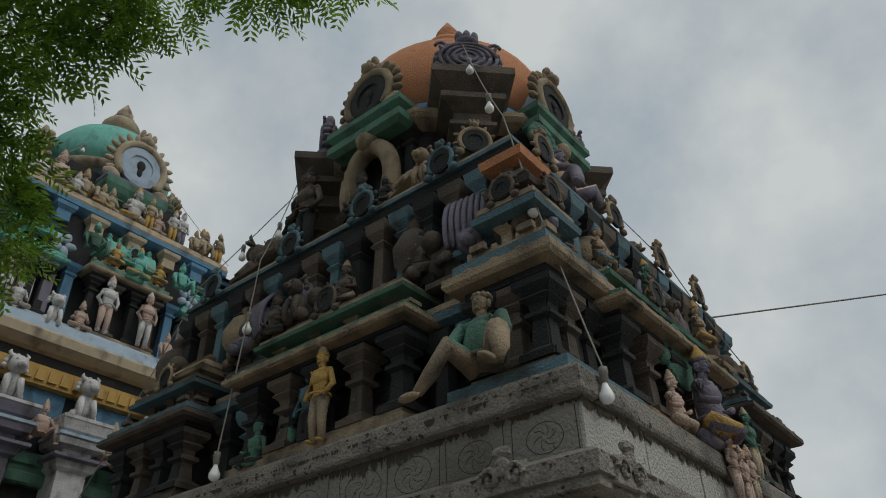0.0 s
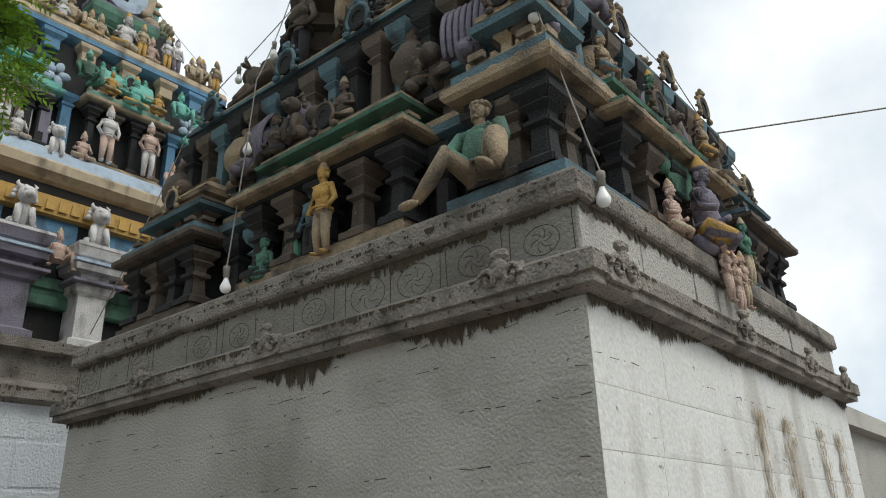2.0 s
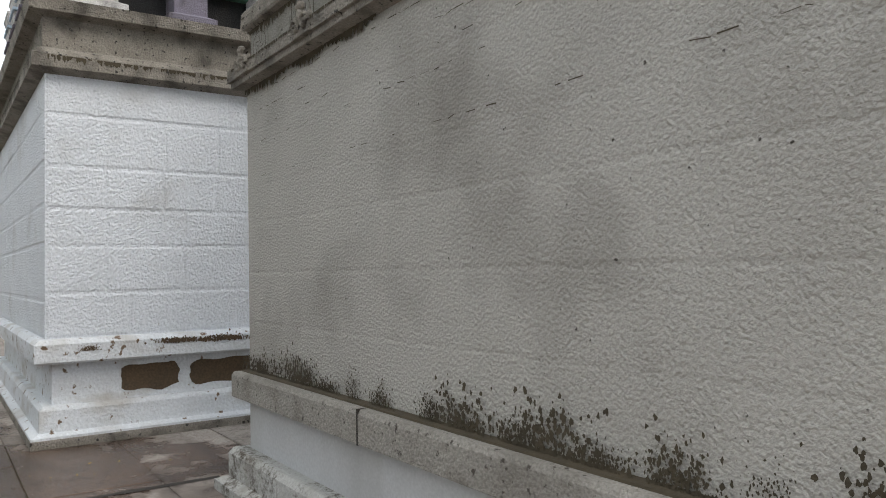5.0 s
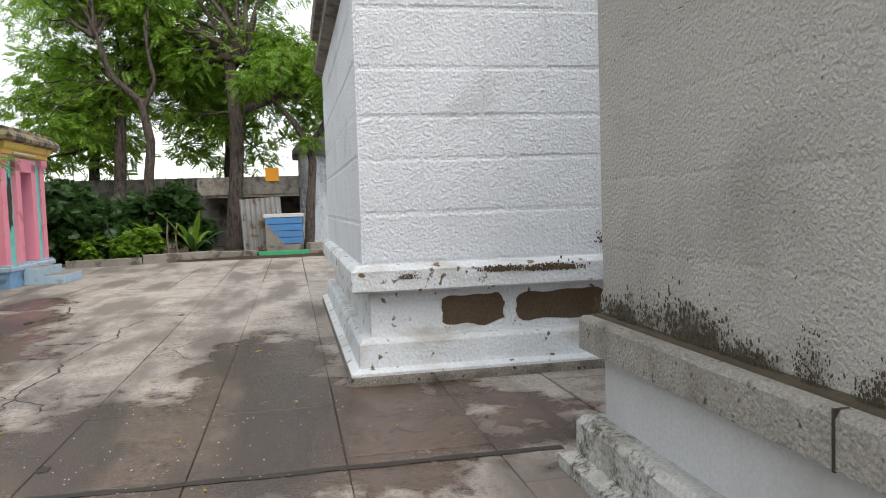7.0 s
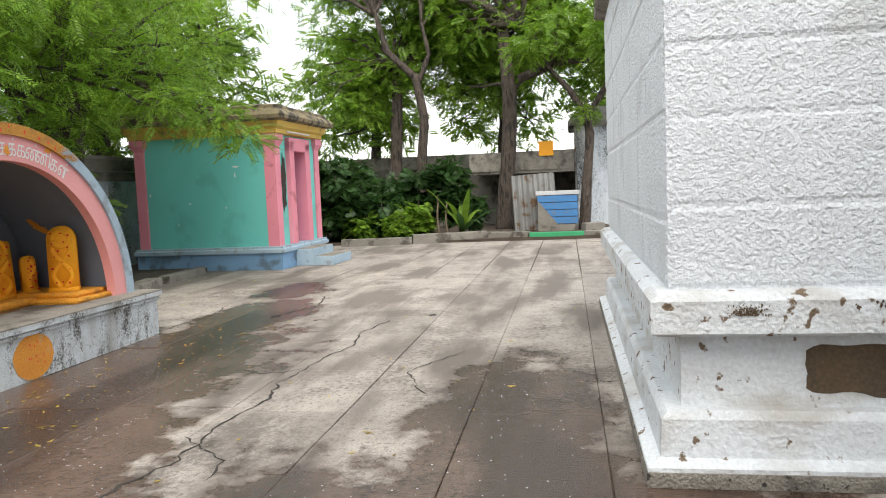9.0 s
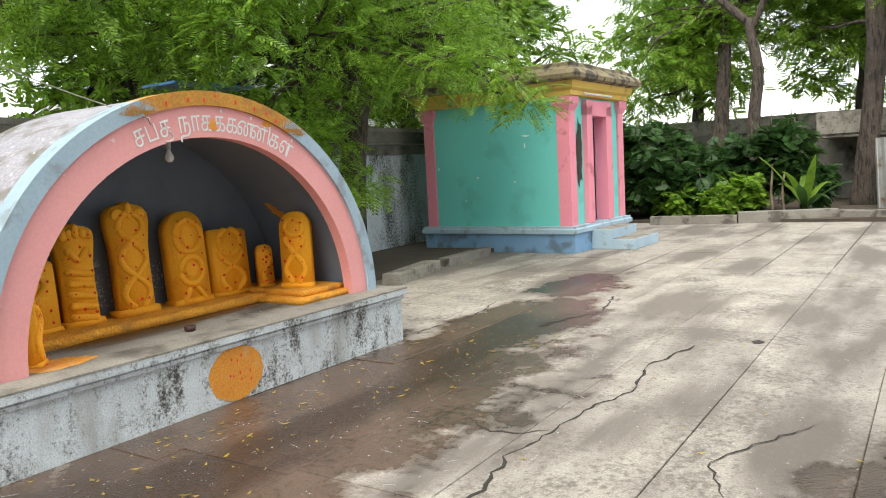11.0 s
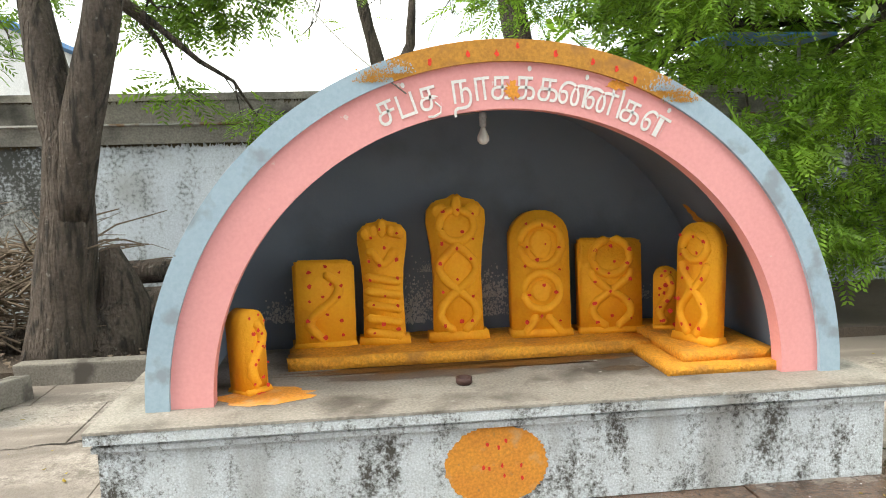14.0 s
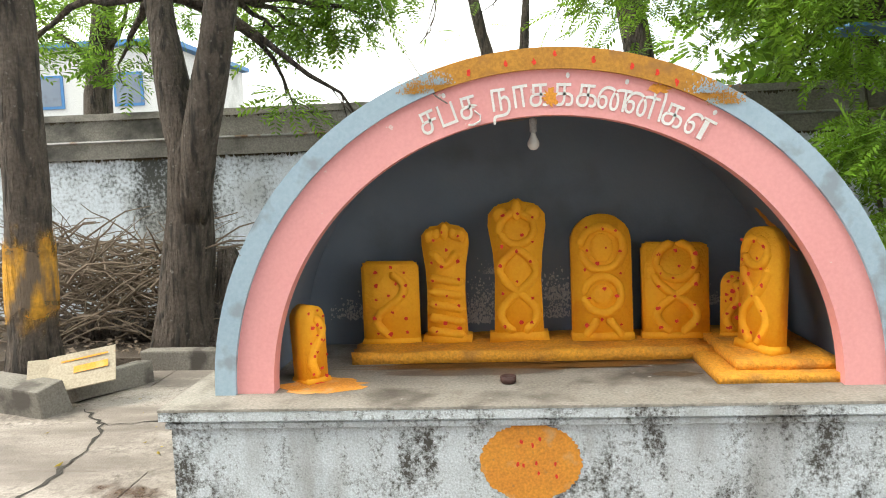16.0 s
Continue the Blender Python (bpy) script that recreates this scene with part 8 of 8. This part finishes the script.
tagged(cloth, "plain orange square panel hung on the wall", "panel")
bm = bmesh.new()
box(bm, -32.95, -30.1, -1.6, 1.9, 1.9, 2.02)
box(bm, -30.2, -30.05, -1.6, 1.9, 2.0, 2.6)
tagged(part("lean_to_slab", bm, LEDGE), "old cement canopy slab along the far wall", "canopy")
bm = bmesh.new()
box(bm, -0.2, 0.2, -0.3, 0.3, 0, 0.3, 0.02, 0.02)
block = part("rubble_block", bm, KERB)
block.matrix_basis = pose(-26.2, 2.35, 0.07, 0, 0, 20)
tagged(block, "rough brown stone block by the bed", "stone")
cable("cable", sagging((-29.2, 0.1, 4.2), (-30.6, 2.0, 3.3), 0.3), 0.012, "wire slung from the tree to the shed")

# dead wood by the south wall
def log(points, radii, label, material=None):
    bm = bmesh.new()
    bark_tube(bm, points, radii, 12, 0.16)
    return tagged(part("log", bm, material or BARK, None, "", True), label, "log")


log([(-7.0, -7.3, 0.22), (-7.8, -7.15, 0.3), (-8.75, -7.0, 0.3)], [0.26, 0.24, 0.2], "thick weathered log lying in the bed")
log([(-6.9, -7.6, 0.62), (-7.8, -7.4, 0.66), (-8.5, -7.3, 0.56)], [0.13, 0.12, 0.1], "dark broken log lying on another")
log([(-5.3, -6.6, 0.14), (-6.2, -6.7, 0.2), (-6.7, -6.5, 0.16)], [0.17, 0.15, 0.12], "short dark log under dry brushwood")
bm = bmesh.new()
local = random.Random(9)
for k in range(620):
    a = Vector((local.uniform(-6.9, -4.9), local.uniform(-7.6, -6.2), local.uniform(0.08, 1.0)))
    b = a + Vector((local.uniform(-1.0, 1.0), local.uniform(-0.5, 0.5), local.uniform(-0.25, 0.55)))
    b.z = max(0.05, b.z)
    r = local.uniform(0.005, 0.017)
    tube(bm, curved(a, b, 0.12, 4, k), [r, r * 0.9, r * 0.75, r * 0.6, r * 0.4], 5)
tagged(part("brushwood", bm, TWIG), "tangled heap of dry grey brushwood by the wall", "brushwood", kind="stuff")
bm = bmesh.new()
for k in range(1600):
    x, y = local.uniform(-10, -4.5), local.uniform(-7.8, -5.8)
    s, a = local.uniform(0.015, 0.035), local.uniform(0, 6.3)
    bm.faces.new([bm.verts.new((x + s * math.cos(a + t), y + s * 0.7 * math.sin(a + t), 0.1 + 0.06 * noise.noise(Vector((x, y, 0.07)) * 1.3) + local.uniform(0.0, 0.03))) for t in (0, 1.6, 3.1, 4.7)])
tagged(part("leaf_litter", bm, TWIG), "brown leaf litter over the bed", "litter", kind="stuff")

bull(-10.7, -8.1, 2.48, 0, 0.62, OLDWALL, "dark resting bull statue on the wall top")

# thin panel on posts behind the wall
panel = thing("roof_panel", -14.9, -8.7, 0, "dark blue roof panel on thin posts behind the wall", "panel")
bm = bmesh.new()
box(bm, -0.75, 0.75, -0.4, 0.4, 3.1, 3.14)
part("sheet", bm, TARP, panel, "thin blue sheet")
for x in (-0.5, 0.5):
    bm = bmesh.new()
    tube(bm, [(x, 0, 0), (x, 0, 3.1)], [0.025, 0.025], 6)
    part("post", bm, METAL, panel, "grey post")


def house(x, y, w, d, h, storeys, label, wall, trim, bays):
    home = thing("house", x, y, 0, label, "house")
    bm = bmesh.new()
    box(bm, 0, w, 0, d, 0, h)
    part("wall", bm, wall, home, "painted rendered wall")
    bm = bmesh.new()
    mould(bm, w / 2, d / 2, w / 2, d / 2, [(0.0, h - 0.05), (0.25, h), (0.25, h + 0.18), (-0.1, h + 0.2)])
    part("roof", bm, trim, home, "flat roof edge")
    for s in range(storeys):
        z = h * (s + 0.35) / storeys
        for k in range(bays):
            cx = w * (k + 0.5) / bays
            bm = bmesh.new()
            box(bm, cx - 0.55, cx + 0.55, d - 0.02, d + 0.05, z, z + 1.2)
            window = part("window", bm, trim, home, "window")
            bm = bmesh.new()
            box(bm, cx - 0.45, cx + 0.45, d + 0.045, d + 0.06, z + 0.1, z + 1.1)
            part("pane", bm, VAULT, window, "dark pane")
    return home


PALE = surface("pale_render", (0.62, 0.62, 0.6), (0.54, 0.54, 0.53), 0.9, 0.6, 20, 0.1, 0.005, (0.4, 0.4, 0.38), 0.3, 0.5)
house(1.6, -34.0, 12.0, 8.0, 6.6, 2, "pale two-storey house with blue trim beyond the wall", PALE, TARP, 4)
house(-34.0, -26.0, 12.0, 9.0, 5.0, 1, "pale house among trees beyond the wall", PALE, SKYBLUE, 3)

# trees beyond the compound walls
for k, (x, y, h, s, green, label) in enumerate((
        (-36.5, -6.5, 8.0, 2.6, LEAF_BRIGHT, "bright leafy tree beyond the far wall"), (-37.0, -1.0, 9.0, 2.6, LEAF, "tall leafy tree beyond the far wall"), (-36.5, 4.5, 8.0, 2.4, LEAF, "leafy tree beyond the far wall"),
        (-24.5, -11.5, 8.0, 2.6, LEAF, "broad leafy tree beyond the south wall"), (-19.5, -11.0, 7.6, 2.4, LEAF_BRIGHT, "bright leafy tree beyond the south wall"), (-16.2, -12.5, 7.0, 2.2, LEAF, "leafy tree beyond the south wall"), (-29.5, -10.8, 8.0, 2.6, LEAF, "leafy tree beyond the wall corner"))):
    tree([([(x, y, 0), (x + 0.1, y, h * 0.3), (x - 0.1, y + 0.1, h * 0.6), (x, y, h * 0.85)], [0.3, 0.24, 0.18, 0.08])], [(x - 0.1, y + 0.1, h * 0.55, 0.09), (x, y, h * 0.8, 0.07)],
         clump(x, y, h * 0.8, s, s * 0.8, h * 0.22, 24, 1.15, 34, 500 + k) + clump(x, y, h * 0.48, s * 0.9, s * 0.7, h * 0.1, 10, 1.0, 30, 520 + k), label, 20 + k, green, pairs=5, length=0.42, leaf=0.2, width=0.045, thick=1.6)


# ---- stone blocks of the shrine walls ----
courses(b_wall, "+x", BY - BH, BY + 1.2, 0.97, 3.4, BX + BH, LIME, 0.44, 0.85, None, 1.1)
courses(b_wall, "-y", BX - BH, BX + BH, 0.97, 3.4, BY - BH, LIME, 0.44, 0.9, None, 1.1)
courses(a_wall, "-y", AX - AHX, AX + AHX, 0.84, 2.84, AY - AHY, GREYLIME, 0.34, 0.9, None, 0.4)
# East stones use the lighter limewash, so part of the sun is colour.
courses(a_wall, "+x", AY - AHY, AY + AHY, 0.84, 2.84, AX + AHX, SUNLIT_WHITEWASH, 0.34, 0.9, None, 0.25)
